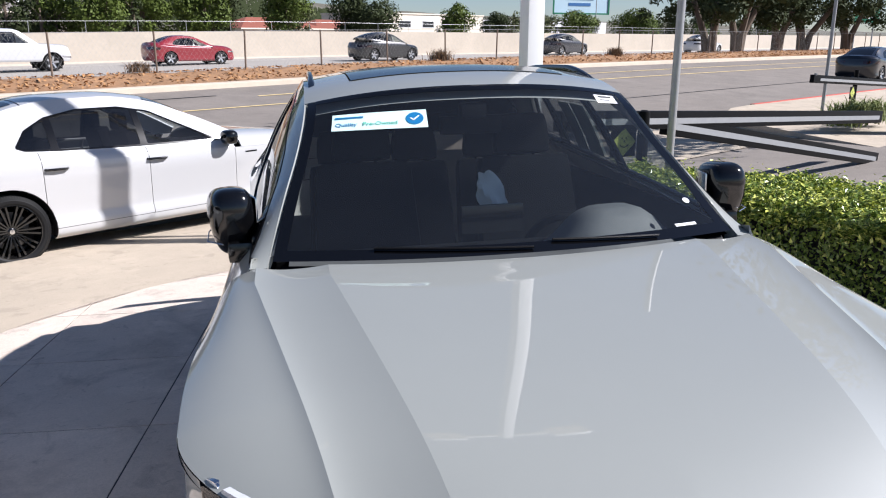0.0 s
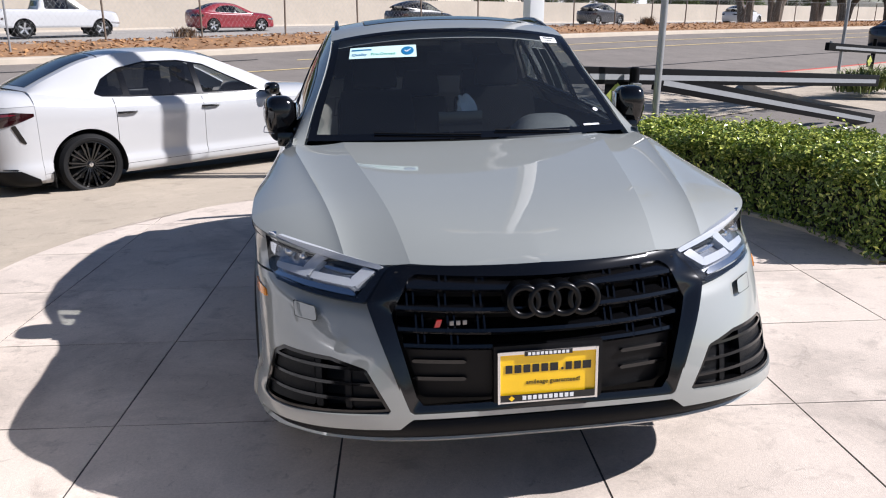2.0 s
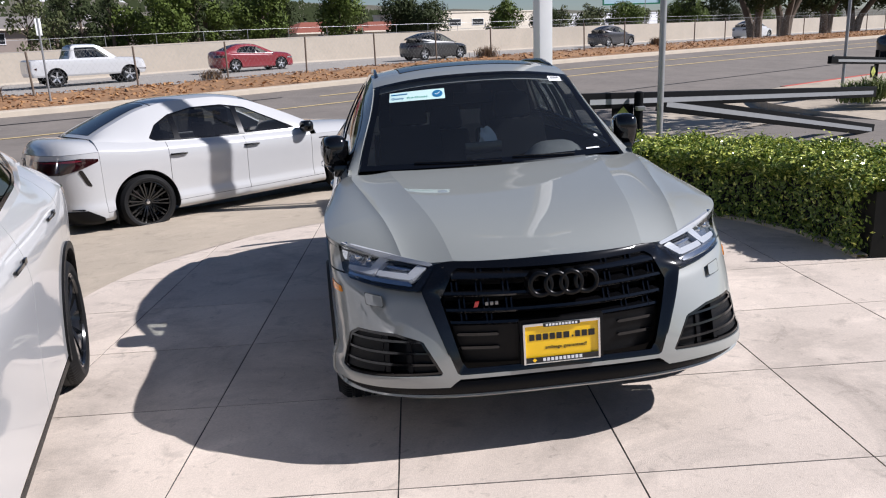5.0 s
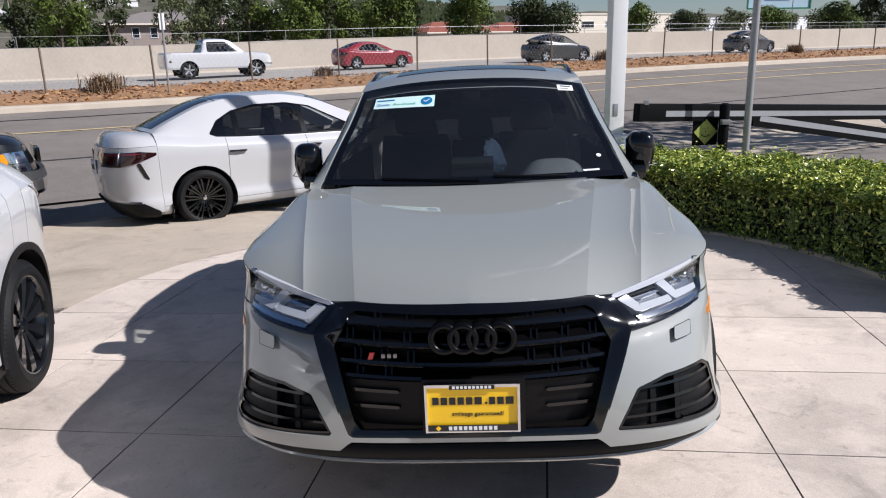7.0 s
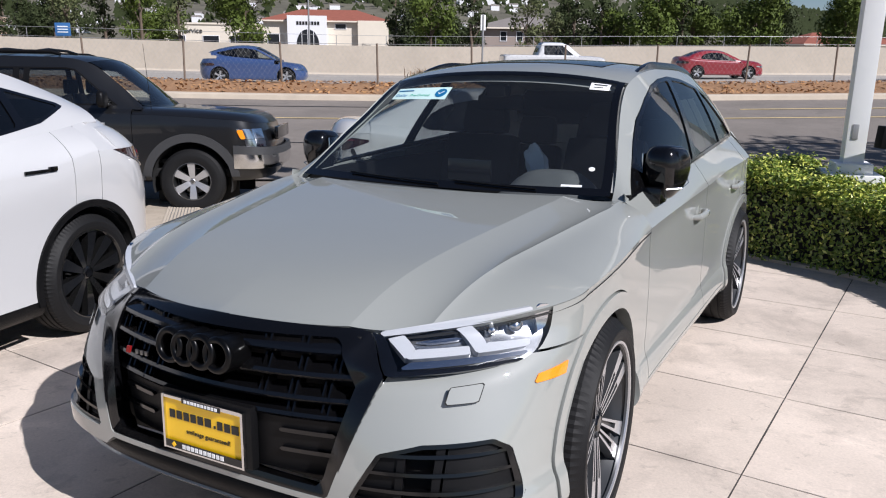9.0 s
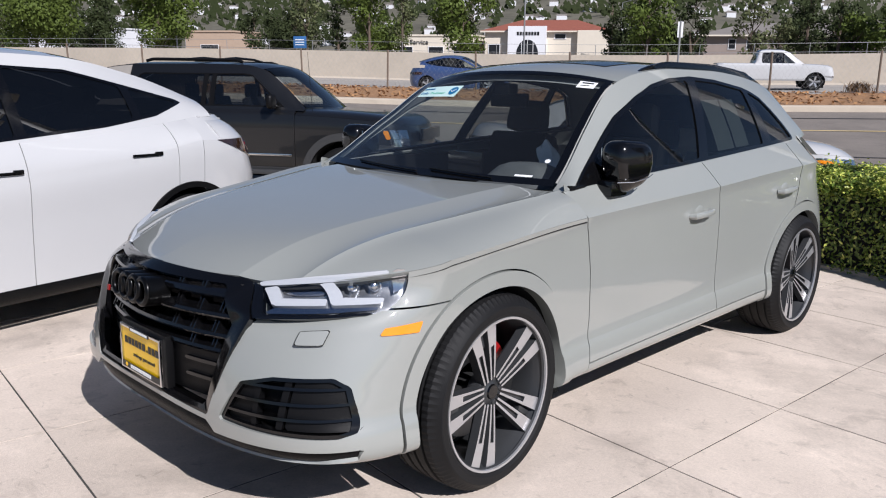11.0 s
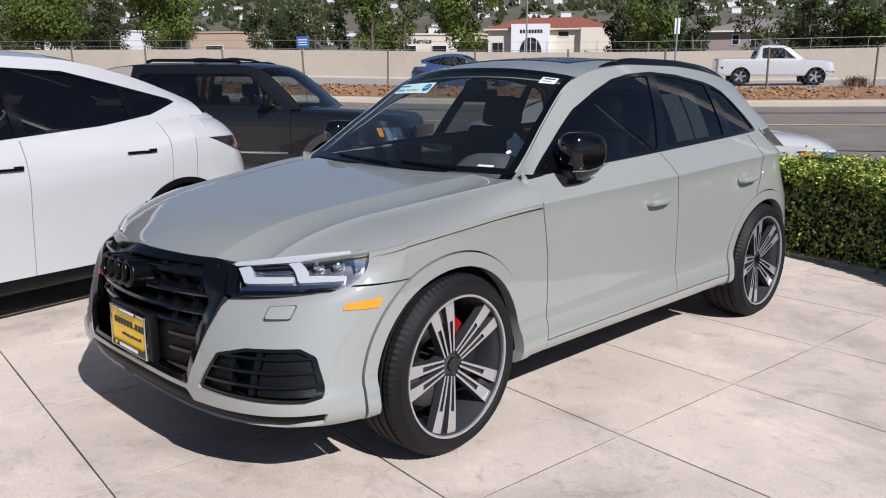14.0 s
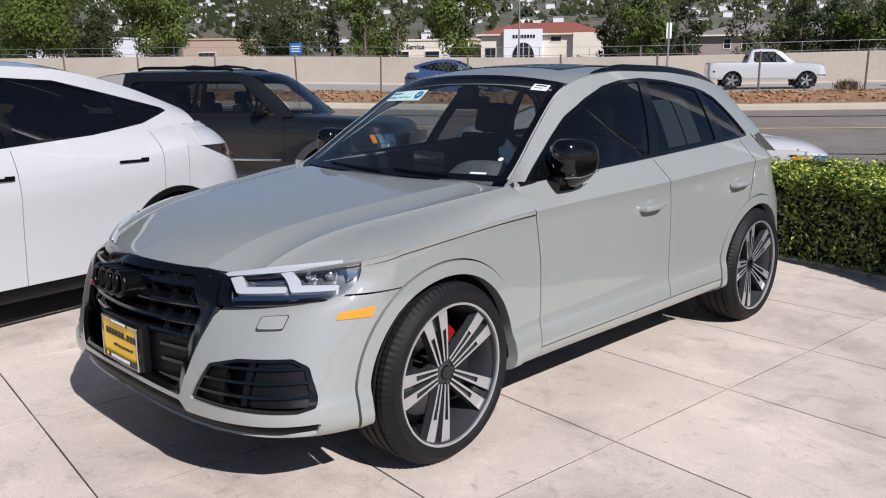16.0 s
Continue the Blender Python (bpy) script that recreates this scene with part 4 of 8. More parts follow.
_word = [(-0.122, 0.026), (-0.094, 0.026), (-0.066, 0.026), (-0.038, 0.026), (-0.010, 0.026), (0.020, 0.030), (0.046, 0.008), (0.066, 0.024), (0.094, 0.026), (0.124, 0.032)]
for _x, _w in _word:
    part("print_bar", box((_x, -0.891, 0.524 - (0.008 if _w < 0.01 else 0)), (_w * 0.82, 0.002, 0.008 if _w < 0.01 else 0.026), None, 0.0008), M["ink"], plate, smooth=False)
part("plate_slogan", moved(text_mesh("smileage guaranteed!", 0.0205), _face(0.018, 0.478)), M["ink"], plate, smooth=False)
for _i in range(10):
    part("name_bar", box((-0.075 + 0.0167 * _i, -0.898, 0.4295), (0.0115, 0.002, 0.013)), M["paper"], plate, smooth=False)
    part("title_bar", box((-0.060 + 0.0133 * _i, -0.898, 0.5745), (0.009, 0.002, 0.009)), M["paper"], plate, smooth=False)
part("plate_mark", moved(box((0, 0, 0), (0.013, 0.002, 0.013)), Matrix.Translation((-0.115, -0.898, 0.4295)) @ pose(0, 0, 0, 0, 45, 0)), M["plate_yellow"], plate, smooth=False)


def lamp_unit(sgn):
    mir = sgn < 0
    L = part("headlight", nose_sheet(((0.44, 0.832), (0.46, 0.818), (0.545, 0.714), (0.71, 0.726), (0.835, 0.738), (0.866, 0.762), (0.875, 0.80), (0.878, 0.868), (0.70, 0.846)), 0.060, 0.0, mirror=mir), M["lamp_dark"], SUV, "clear headlight with white light bars")
    W = M["lamp_white"]
    part("inner_panel", nose_sheet(((0.462, 0.822), (0.545, 0.722), (0.572, 0.738), (0.500, 0.806)), 0.010, 0.03, 0.008, mir), K, L)
    part("sill_panel", nose_sheet(((0.545, 0.722), (0.71, 0.734), (0.829, 0.744), (0.838, 0.752), (0.71, 0.745), (0.565, 0.736)), 0.008, 0.03, 0.008, mir), K, L)
    part("light_bar", nose_sheet(((0.484, 0.820), (0.496, 0.803), (0.666, 0.830), (0.822, 0.850), (0.824, 0.876), (0.663, 0.852)), 0.010, 0.025, 0.008, mir), W, L, "white light bar")
    for poly in (((0.506, 0.802), (0.575, 0.760), (0.586, 0.780), (0.543, 0.811)), ((0.575, 0.760), (0.716, 0.768), (0.704, 0.785), (0.586, 0.780)),
                 ((0.659, 0.826), (0.728, 0.769), (0.738, 0.790), (0.693, 0.833)), ((0.728, 0.769), (0.832, 0.774), (0.828, 0.790), (0.738, 0.790))):
        part("light_guide", nose_sheet(poly, 0.014, 0.028, 0.006, mir), W, L)
    part("reflector_strip", nose_sheet(((0.566, 0.738), (0.739, 0.749), (0.836, 0.758), (0.832, 0.766), (0.73, 0.762), (0.590, 0.755)), 0.012, 0.03, 0.008, mir), M["lamp_silver"], L, "silvered lower strip")
    part("reflector", nose_sheet(((0.826, 0.850), (0.838, 0.800), (0.851, 0.815), (0.857, 0.878), (0.832, 0.878)), 0.014, 0.03, 0.008, mir), M["lamp_silver"], L)
    for x, z, r in ((0.733, 0.816, 0.017), (0.782, 0.822, 0.021)):
        ball = lathe([(0.0, -0.020), (0.55 * r, -0.016), (0.9 * r, -0.006), (r, 0.004), (1.12 * r, 0.006), (1.12 * r, 0.02)], 24, "Z")
        part("projector", moved(ball, Matrix.Diagonal((sgn, 1, 1, 1)) @ Matrix.Translation((x, float(nose_y(x, z)) + 0.034, z)) @ pose(0, 0, 0, 90, 0, 30) @ Matrix.Diagonal((1, 1, -1, 1))), M["lamp_silver"], L)
    part("louvre", nose_sheet(((0.560, 0.792), (0.605, 0.788), (0.690, 0.794), (0.66, 0.800)), 0.034, 0.01, 0.006, mir), M["lamp_silver"], L)
    cover = part("lamp_cover", nose_sheet(((0.462, 0.828), (0.470, 0.819), (0.546, 0.723), (0.71, 0.735), (0.828, 0.745), (0.856, 0.765), (0.862, 0.803), (0.868, 0.874), (0.68, 0.850), (0.47, 0.831)), -0.001, 0.0, 0.010, mir), M["glass_clear"], L)
    cover.visible_shadow = False
    V = part("air_vent", nose_sheet(((0.455, 0.375), (0.895, 0.37), (0.89, 0.50), (0.84, 0.58), (0.55, 0.575)), 0.075, 0.0, 0.02, mir), M["void"], SUV, "black front corner air vent")
    part("vent_rim", sheet(grid(0.46, 0.886, 0.008), grid(0.38, 0.575, 0.008), lambda x, z: (x, nose_y(x, z) + 0.012, z), [lambda x, y, z: 0.006 - in_vent(x, z), lambda x, y, z: in_vent(x, z) + 0.012], lip=0.05, mirror=mir), K, V)
    for za, zb, x0, x1 in ((0.520, 0.530, 0.55, 0.852), (0.474, 0.484, 0.525, 0.864), (0.428, 0.438, 0.50, 0.876)):
        part("vent_slat", nose_sheet(((x0, za), (x1, za + 0.004), (x1, zb + 0.004), (x0, zb)), 0.012, 0.035, 0.012, mir), K, V)
    for poly in (((0.497, 0.400), (0.600, 0.398), (0.600, 0.545), (0.565, 0.528), (0.512, 0.44)), ((0.715, 0.398), (0.875, 0.400), (0.860, 0.47), (0.842, 0.530), (0.810, 0.553), (0.715, 0.552))):
        part("vent_panel", nose_sheet(poly, 0.030, 0.02, 0.012, mir), M["matte_black"], V)
    for x in (0.612, 0.702):
        part("vent_post", nose_sheet(((x - 0.010, 0.40), (x + 0.010, 0.40), (x + 0.010, 0.55), (x - 0.010, 0.55)), 0.022, 0.03, 0.006, mir), M["matte_black"], V)
    part("washer_gap", nose_sheet(((0.6983, 0.6573), (0.7697, 0.6593), (0.7737, 0.7067), (0.7013, 0.7007)), -0.0006, 0.0015, 0.008, mir), M["void"], SUV)
    part("washer_cover", nose_sheet(((0.700, 0.659), (0.768, 0.661), (0.772, 0.705), (0.703, 0.699)), -0.0010, 0.0005, 0.008, mir), G, SUV)
    part("side_marker", sheet(grid(0.5, 1.0, 0.004), grid(0.5, 0.9, 0.01), lambda a, w: (lambda x, y, z: (x + 0.004, y - 0.002, z))(*suv.belt(a, w)),
         [lambda x, y, z: -hull((-0.510, 0.682), (-0.378, 0.678), (-0.362, 0.712), (-0.49, 0.705))(y, z)], lip=0.006, mirror=mir), M["amber"], SUV, "amber side marker")


suv_mirror(lamp_unit)
part("mouth", nose_sheet(((-0.44, 0.325), (0.44, 0.325), (0.43, 0.376), (-0.43, 0.376)), 0.05, 0.0), M["matte_black"], SUV)
part("mouth_bar", nose_sheet(((-0.42, 0.345), (0.42, 0.345), (0.41, 0.354), (-0.41, 0.354)), 0.02, 0.03), K, SUV)
part("blade", nose_sheet(((-0.79, 0.281), (0.79, 0.281), (0.896, 0.302), (0.910, 0.346), (-0.910, 0.346), (-0.896, 0.302)), 0.004, 0.05, depth=lambda x, z: nose_y(x, z) + 0.55 * np.clip(z - 0.281, 0, 1)), M["matte_black"], SUV, "satin black chin blade")



# wheels
def slit_spoke(base, style, rim_r, face, side, turn):
    """A machined spoke: a broad blade at the rim that splits into two thin bars towards the hub, dark between."""
    bm = bmesh.new()
    mid = lambda f: side * (style["o0"] + (style["o1"] - style["o0"]) * f)
    out = lambda f: face - 0.026 * (1 - f) ** 1.4

    def bar(f0, f1, a0, a1, b0, b1, sink=0.0, k=5, top=0):
        rows = []
        for f in np.linspace(f0, f1, k):
            g = (f - f0) / (f1 - f0)
            r, o = rim_r * (0.15 + 0.835 * f), mid(f)
            lo, hi = o + a0 + (a1 - a0) * g, o + b0 + (b1 - b0) * g
            h = out(f) - sink
            rows.append([bm.verts.new(p) for p in ((h, r, lo), (h, r, hi), (h - 0.034, r, hi + 0.003), (h - 0.034, r, lo - 0.003))])
        for A, B in zip(rows, rows[1:]):
            for i in range(4):
                bm.faces.new((A[i], A[(i + 1) % 4], B[(i + 1) % 4], B[i])).material_index = top if i == 0 else 1
        bm.faces.new(rows[0][::-1]).material_index = 1
        bm.faces.new(rows[-1]).material_index = 1

    bar(0.60, 1.0, -0.0205, -0.026, 0.0205, 0.026, k=4)
    bar(0.02, 0.64, -0.0125, -0.0208, -0.0045, -0.0105)
    bar(0.02, 0.64, 0.0045, 0.0105, 0.0125, 0.0208)
    bar(0.02, 0.64, -0.005, -0.012, 0.005, 0.012, 0.012, 5, 1)
    bmesh.ops.recalc_face_normals(bm, faces=bm.faces)
    moved(bm, Matrix.Rotation(turn, 4, "X"))
    part("spoke", bm, [style["face"], style["flank"]], base, smooth=False)


def wheel(parent, x, y, r, rim_r, width, sgn, style, name="wheel", zc=None):
    """A road wheel with tyre, barrel, spokes, hub and brake. Its outer face looks along sgn * x."""
    zc = r if zc is None else zc
    base = part(name, lathe([(rim_r * 0.96, -width / 2), (rim_r * 1.005, -width / 2 + 0.004), (rim_r * 0.955, -width * 0.30), (rim_r * 0.86, 0), (rim_r * 0.93, width * 0.32), (rim_r * 1.005, width / 2 - 0.010),
                                (rim_r * 1.012, width / 2 - 0.002), (rim_r * 0.985, width / 2 - 0.001), (rim_r * 0.96, width / 2 - 0.014)], 64), style["barrel"], parent, style["label"])
    base.matrix_local = pose(x, y, zc) @ Matrix.Diagonal((sgn, 1, 1, 1))
    if style.get("slit"):
        part("rim_edge", lathe([(rim_r * 1.014, width / 2 - 0.003), (rim_r * 1.010, width / 2 + 0.002), (rim_r * 0.982, width / 2 + 0.001), (rim_r * 0.972, width / 2 - 0.010)], 64), style["face"], base)
    # tyre with grooves and tread blocks
    seg, bm, h = 180, bmesh.new(), r - rim_r
    prof = [(rim_r * 0.985, -width / 2 + 0.006), (rim_r + h * 0.25, -width / 2 - 0.010), (rim_r + h * 0.60, -width / 2 - 0.014), (r - 0.022, -width / 2 - 0.004), (r - 0.006, -width * 0.40)]
    for g in (-0.27, -0.09, 0.09, 0.27):
        prof += [(r, width * (g - 0.030)), (r - 0.008, width * (g - 0.022)), (r - 0.008, width * (g + 0.022)), (r, width * (g + 0.030))]
    prof += [(r - 0.005, width * 0.385), (r - 0.018, width / 2 - 0.014), (r - 0.032, width / 2 - 0.001), (rim_r + h * 0.55, width / 2 + 0.008), (rim_r + h * 0.50, width / 2 + 0.0095), (rim_r + h * 0.22, width / 2 + 0.007), (rim_r * 1.0, width / 2 - 0.004)]
    rows = []
    for k in range(seg):
        a = 2 * math.pi * k / seg
        row = []
        for i, (rr, hh) in enumerate(prof):
            cut = 0.0036 if k % 2 == 0 and rr > r - 0.023 and abs(hh) > width * 0.30 else (0.001 if k % 2 == 1 and rr > r - 0.003 else 0)
            row.append(bm.verts.new((hh, (rr - cut) * math.cos(a), (rr - cut) * math.sin(a))))
        rows.append(row)
    for k in range(seg):
        A, B = rows[k], rows[(k + 1) % seg]
        for i in range(len(prof) - 1):
            bm.faces.new((A[i], A[i + 1], B[i + 1], B[i]))
    bmesh.ops.recalc_face_normals(bm, faces=bm.faces)
    part("tyre", bm, M["rubber"], base, angle=14)
    face = width / 2 - 0.016
    n, pair = style["spokes"], style["pair"]
    for k in range(n):
        for side in ((-1, 1) if style.get("slit") else ()):
            slit_spoke(base, style, rim_r, face, side, 2 * math.pi * k / n + style["turn"])
        for side in (() if style.get("slit") else (-1, 1) if pair else (0,)):
            a = 2 * math.pi * k / n + style.get("turn", 0.3)
            w0, w1 = style["w0"], style["w1"]
            off0, off1 = side * style.get("o0", 0.0), side * style.get("o1", 0.0)
            r0, r1 = rim_r * 0.16, rim_r * 0.975
            bm = bmesh.new()
            pr = []
            for f in np.linspace(0, 1, 6):
                rr = r0 + (r1 - r0) * f
                wd, of = w0 + (w1 - w0) * f, off0 + (off1 - off0) * f
                out = face - 0.030 * (1 - f) ** 1.5 - style.get("dish", 0.0) * (1 - f)
                dp = 0.040
                pr.append([bm.verts.new(p) for p in ((out, rr, of - wd / 2), (out, rr, of + wd / 2), (out - dp, rr, of + wd / 2 + 0.006), (out - dp, rr, of - wd / 2 - 0.006))])
            for A, B in zip(pr, pr[1:]):
                for i in range(4):
                    f_ = bm.faces.new((A[i], A[(i + 1) % 4], B[(i + 1) % 4], B[i]))
                    f_.material_index = 0 if i == 0 else 1
            bm.faces.new(pr[0][::-1]).material_index = 1
            bm.faces.new(pr[-1]).material_index = 1
            bmesh.ops.recalc_face_normals(bm, faces=bm.faces)
            moved(bm, Matrix.Rotation(a, 4, "X"))
            part("spoke", bm, [style["face"], style["flank"]], base, smooth=False)
    part("hub", lathe([(0.0, face - 0.028), (rim_r * 0.10, face - 0.028), (rim_r * 0.13, face - 0.034), (rim_r * 0.235, face - 0.040), (rim_r * 0.25, face - 0.06), (rim_r * 0.2, face - 0.10)], 32), style["hub"], base)
    part("centre_cap", lathe([(0.0, face - 0.020), (rim_r * 0.09, face - 0.021), (rim_r * 0.105, face - 0.030)], 28), style["cap"], base)
    for k in range(5):
        a = 2 * math.pi * k / 5 + style.get("turn", 0.3) + math.pi / 5
        part("wheel_nut", moved(lathe([(0.0, face - 0.030), (0.008, face - 0.030), (0.010, face - 0.034), (0.010, face - 0.05)], 8), Matrix.Translation((0, rim_r * 0.175 * math.cos(a), rim_r * 0.175 * math.sin(a)))), style["barrel"], base)
    part("brake_disc", lathe([(rim_r * 0.30, -0.02), (rim_r * 0.70, -0.02), (rim_r * 0.70, -0.045), (rim_r * 0.30, -0.045)], 48, "X", True), M["steel"], base)
    if style.get("caliper"):
        cal = bmesh.new()
        for i in range(10):
            a = radians(style["cal_at"] - 36 + 8 * i)
            add_box(cal, (-0.030, rim_r * 0.57 * math.cos(a), rim_r * 0.57 * math.sin(a)), (0.075, 0.055, 0.034), Matrix.Rotation(a, 3, "X"), 0.004)
        part("caliper", cal, style["caliper"], base, style.get("cal_label", ""))
    return base


SUV_WHEEL = dict(label="dark alloy wheel with machined double spokes", barrel=M["alloy_dark"], face=M["alloy"], flank=M["alloy_dark"], hub=M["alloy_dark"], cap=M["gloss_black"], spokes=5, pair=True, w0=0.021, w1=0.044, o0=0.018, o1=0.047, slit=True,
                 caliper=M["red"], cal_at=160, cal_label="red brake caliper", turn=0.66)
for _y in (0.0, 2.82):
    for _s in (1, -1):
        _st = dict(SUV_WHEEL, cal_at=38 if _y == 0 else 142)
        _w = wheel(SUV, _s * 0.812, _y, 0.367, 0.284, 0.258, _s, _st)
        if _y == 0:
            _w.matrix_local = pose(_s * 0.812, 0, 0.367, 0, 0, 2.5) @ Matrix.Diagonal((_s, 1, 1, 1))
        for k in range(5):
            a = 2 * math.pi * k / 5 + 0.66
            part("spoke_web", moved(box((0.078, 0.286 * 0.80, 0), (0.030, 0.07, 0.020), None, 0.002), Matrix.Rotation(a, 4, "X")), M["alloy_dark"], _w)
        # wheel well
        well = bmesh.new()
        rows = []
        for k in range(25):
            a = math.pi * (k / 24) * 1.16 - math.pi * 0.08
            rows.append([well.verts.new((_s * x, _y + 0.412 * math.cos(a), 0.36 + 0.412 * math.sin(a))) for x in (0.55, 0.905)])
        for A, B in zip(rows, rows[1:]):
            well.faces.new((A[0], A[1], B[1], B[0]))
        part("wheel_well", well, M["void"], SUV)
        part("wheel_well_side", box((_s * 0.555, _y, 0.58), (0.02, 0.82, 0.5)), M["void"], SUV)
    part("axle", rod((-0.7, _y, 0.36), (0.7, _y, 0.36), 0.05), M["void"], SUV)


# mirrors, handles, rails
def fittings(sgn):
    mx = Matrix.Diagonal((sgn, 1, 1, 1))
    bm = bmesh.new()
    bmesh.ops.create_uvsphere(bm, u_segments=28, v_segments=18, radius=1)
    for v in bm.verts:
        c = v.co
        c.x, c.y, c.z = (math.copysign(abs(c.x) ** 0.62, c.x), math.copysign(abs(c.y) ** 0.55, c.y), math.copysign(abs(c.z) ** 0.60, c.z))
        c.z *= 1 - 0.16 * c.y
        c.x *= 1 - 0.22 * (c.z < 0) * abs(c.z)
        c.y *= 1 - 0.24 * (c.z < 0) * abs(c.z)
    moved(bm, mx @ Matrix.Translation((0.882, 0.862, 1.145)) @ pose(0, 0, 0, 6, 0, -10) @ Matrix.Diagonal((0.074, 0.112, 0.105, 1)))
    mr = part("door_mirror", bm, K, SUV, "folded gloss black door mirror")
    part("mirror_foot", moved(joined(box((0.850, 0.80, 1.050), (0.085, 0.13, 0.07), None, 0.022), box((0.80, 0.755, 1.085), (0.02, 0.14, 0.05), None, 0.008)), mx), K, mr)
    part("mirror_seam", moved(tube([(0.905, 0.755, 1.078), (0.957, 0.80, 1.082), (0.962, 0.90, 1.094), (0.945, 0.965, 1.104)], 0.0022, 6), mx), M["lamp_dark"], mr)
    part("mirror_glass", moved(box((0.812, 0.875, 1.150), (0.006, 0.16, 0.13), Euler((0, 0, radians(-14))).to_matrix(), 0.002), mx), M["lamp_silver"], mr)
    for y, z in ((1.525, 0.872), (2.53, 0.913)):
        x = float(suv.side(np.array([y]), np.array([0.9]))[0][0])
        hb = tube([(x - 0.004, y - 0.095, z - 0.006), (x + 0.024, y - 0.085, z - 0.004), (x + 0.034, y - 0.04, z), (x + 0.034, y + 0.05, z + 0.002), (x + 0.026, y + 0.09, z + 0.004), (x - 0.004, y + 0.10, z + 0.004)], [0.012, 0.015, 0.016, 0.016, 0.014, 0.010], 10)
        part("door_handle", moved(hb, mx), G, SUV)
        cup = bmesh.new()
        bmesh.ops.create_uvsphere(cup, u_segments=16, v_segments=10, radius=1)
        part("handle_cup", moved(cup, mx @ Matrix.Translation((x - 0.006, y, z + 0.012)) @ Matrix.Diagonal((0.010, 0.055, 0.036, 1))), G, SUV)
    ys = np.linspace(1.38, 2.88, 24)
    top = 0.036 * np.clip(np.minimum((ys - 1.38) / 0.30, (2.88 - ys) / 0.30), 0, 1) ** 0.6
    rail = bmesh.new()
    rows = []
    for y, h in zip(ys, top):
        xr, zr = float(suv.roof_half(y)) - 0.030, float(suv.roof(y)) + 0.002
        rows.append([rail.verts.new(p) for p in ((xr + 0.012, y, zr - 0.010), (xr + 0.012, y, zr + h * 0.7), (xr + 0.006, y, zr + h), (xr - 0.006, y, zr + h), (xr - 0.012, y, zr + h * 0.7), (xr - 0.012, y, zr - 0.004))])
    for A, B in zip(rows, rows[1:]):
        for i in range(6):
            rail.faces.new((A[i], A[(i + 1) % 6], B[(i + 1) % 6], B[i]))
    rail.faces.new(rows[0][::-1])
    rail.faces.new(rows[-1])
    bmesh.ops.recalc_face_normals(rail, faces=rail.faces)
    part("roof_rail", moved(rail, mx), K, SUV)
    part("tail_lamp", sheet(grid(2.05, 2.6, 0.02), grid(0.80, 1.0, 0.03), lambda a, w: (lambda x, y, z: (x + 0.003, y + 0.003, z))(*suv.belt(a, w)), [lambda x, y, z: y - 3.40 - 0.6 * (0.98 - z), lambda x, y, z: 1.05 - z], lip=0.01, mirror=sgn < 0), M["tail"], SUV, "dark red tail lamp")


suv_mirror(fittings)

# cabin inside
part("dashboard", sheet(grid(-1, 1, 0.05), grid(0, 1, 0.08), lambda u, t: (u * 0.70, 0.50 + 0.42 * t - 0.06 * (1 - u * u), 1.018 - 0.02 * t + 0.125 * np.exp(-((u * 0.70 - 0.42) / 0.18) ** 4) * np.clip(t * 3 - 0.8, 0, 1) - 0.10 * np.clip(t - 0.9, 0, 1) * 10 * 0.6), lip=0.12), M["dash"], SUV)
part("dashboard_front", box((0, 0.86, 0.86), (1.5, 0.12, 0.28), None, 0.03), M["leather"], SUV)
part("screen", box((0.0, 0.80, 1.10), (0.22, 0.015, 0.10), None, 0.006), M["gloss_black"], SUV)
sw = part("steering_wheel", moved(lathe([(0.185 + 0.016 * math.cos(a), 0.016 * math.sin(a)) for a in np.linspace(0, 2 * math.pi, 10)[:-1]], 40, "Z", True), Matrix.Translation((0.37, 1.06, 0.85)) @ pose(0, 0, 0, 65, 0, 0)), M["leather"], SUV)
part("wheel_boss", moved(joined(box((0, 0, -0.01), (0.15, 0.11, 0.04), None, 0.015), box((0.0, 0, 0), (0.36, 0.035, 0.018), None, 0.005)), Matrix.Translation((0.37, 1.06, 0.85)) @ pose(0, 0, 0, 65, 0, 0)), M["leather"], sw)


def seat(x, y, w=0.50, top=1.22):
    back = box((0, 0, 0), (w, 0.14, 0.72), None, 0.05)
    for v in back.verts:
        v.co.x *= 1 - 0.16 * max(0.0, v.co.z) / 0.36
        v.co.y -= 0.03 * (abs(v.co.x) / (w / 2)) ** 2
    s = part("seat", joined(moved(back, Matrix.Translation((x, y + 0.10, top - 0.37)) @ pose(0, 0, 0, -16, 0, 0)), box((x, y - 0.28, 0.56), (w, 0.52, 0.16), None, 0.05)), M["leather"], SUV, "black leather seat")
    rest = box((0, 0, 0), (0.27, 0.11, 0.19), None, 0.05)
    for v in rest.verts:
        v.co.x *= 1 - 0.15 * max(0.0, v.co.z) / 0.095
    part("headrest", moved(rest, Matrix.Translation((x, y + 0.21, top + 0.08)) @ pose(0, 0, 0, -10, 0, 0)), M["leather"], s)
    for dx in (-0.06, 0.06):
        part("headrest_post", rod((x + dx, y + 0.18, top - 0.06), (x + dx, y + 0.20, top + 0.06), 0.007), M["matte_black"], s)


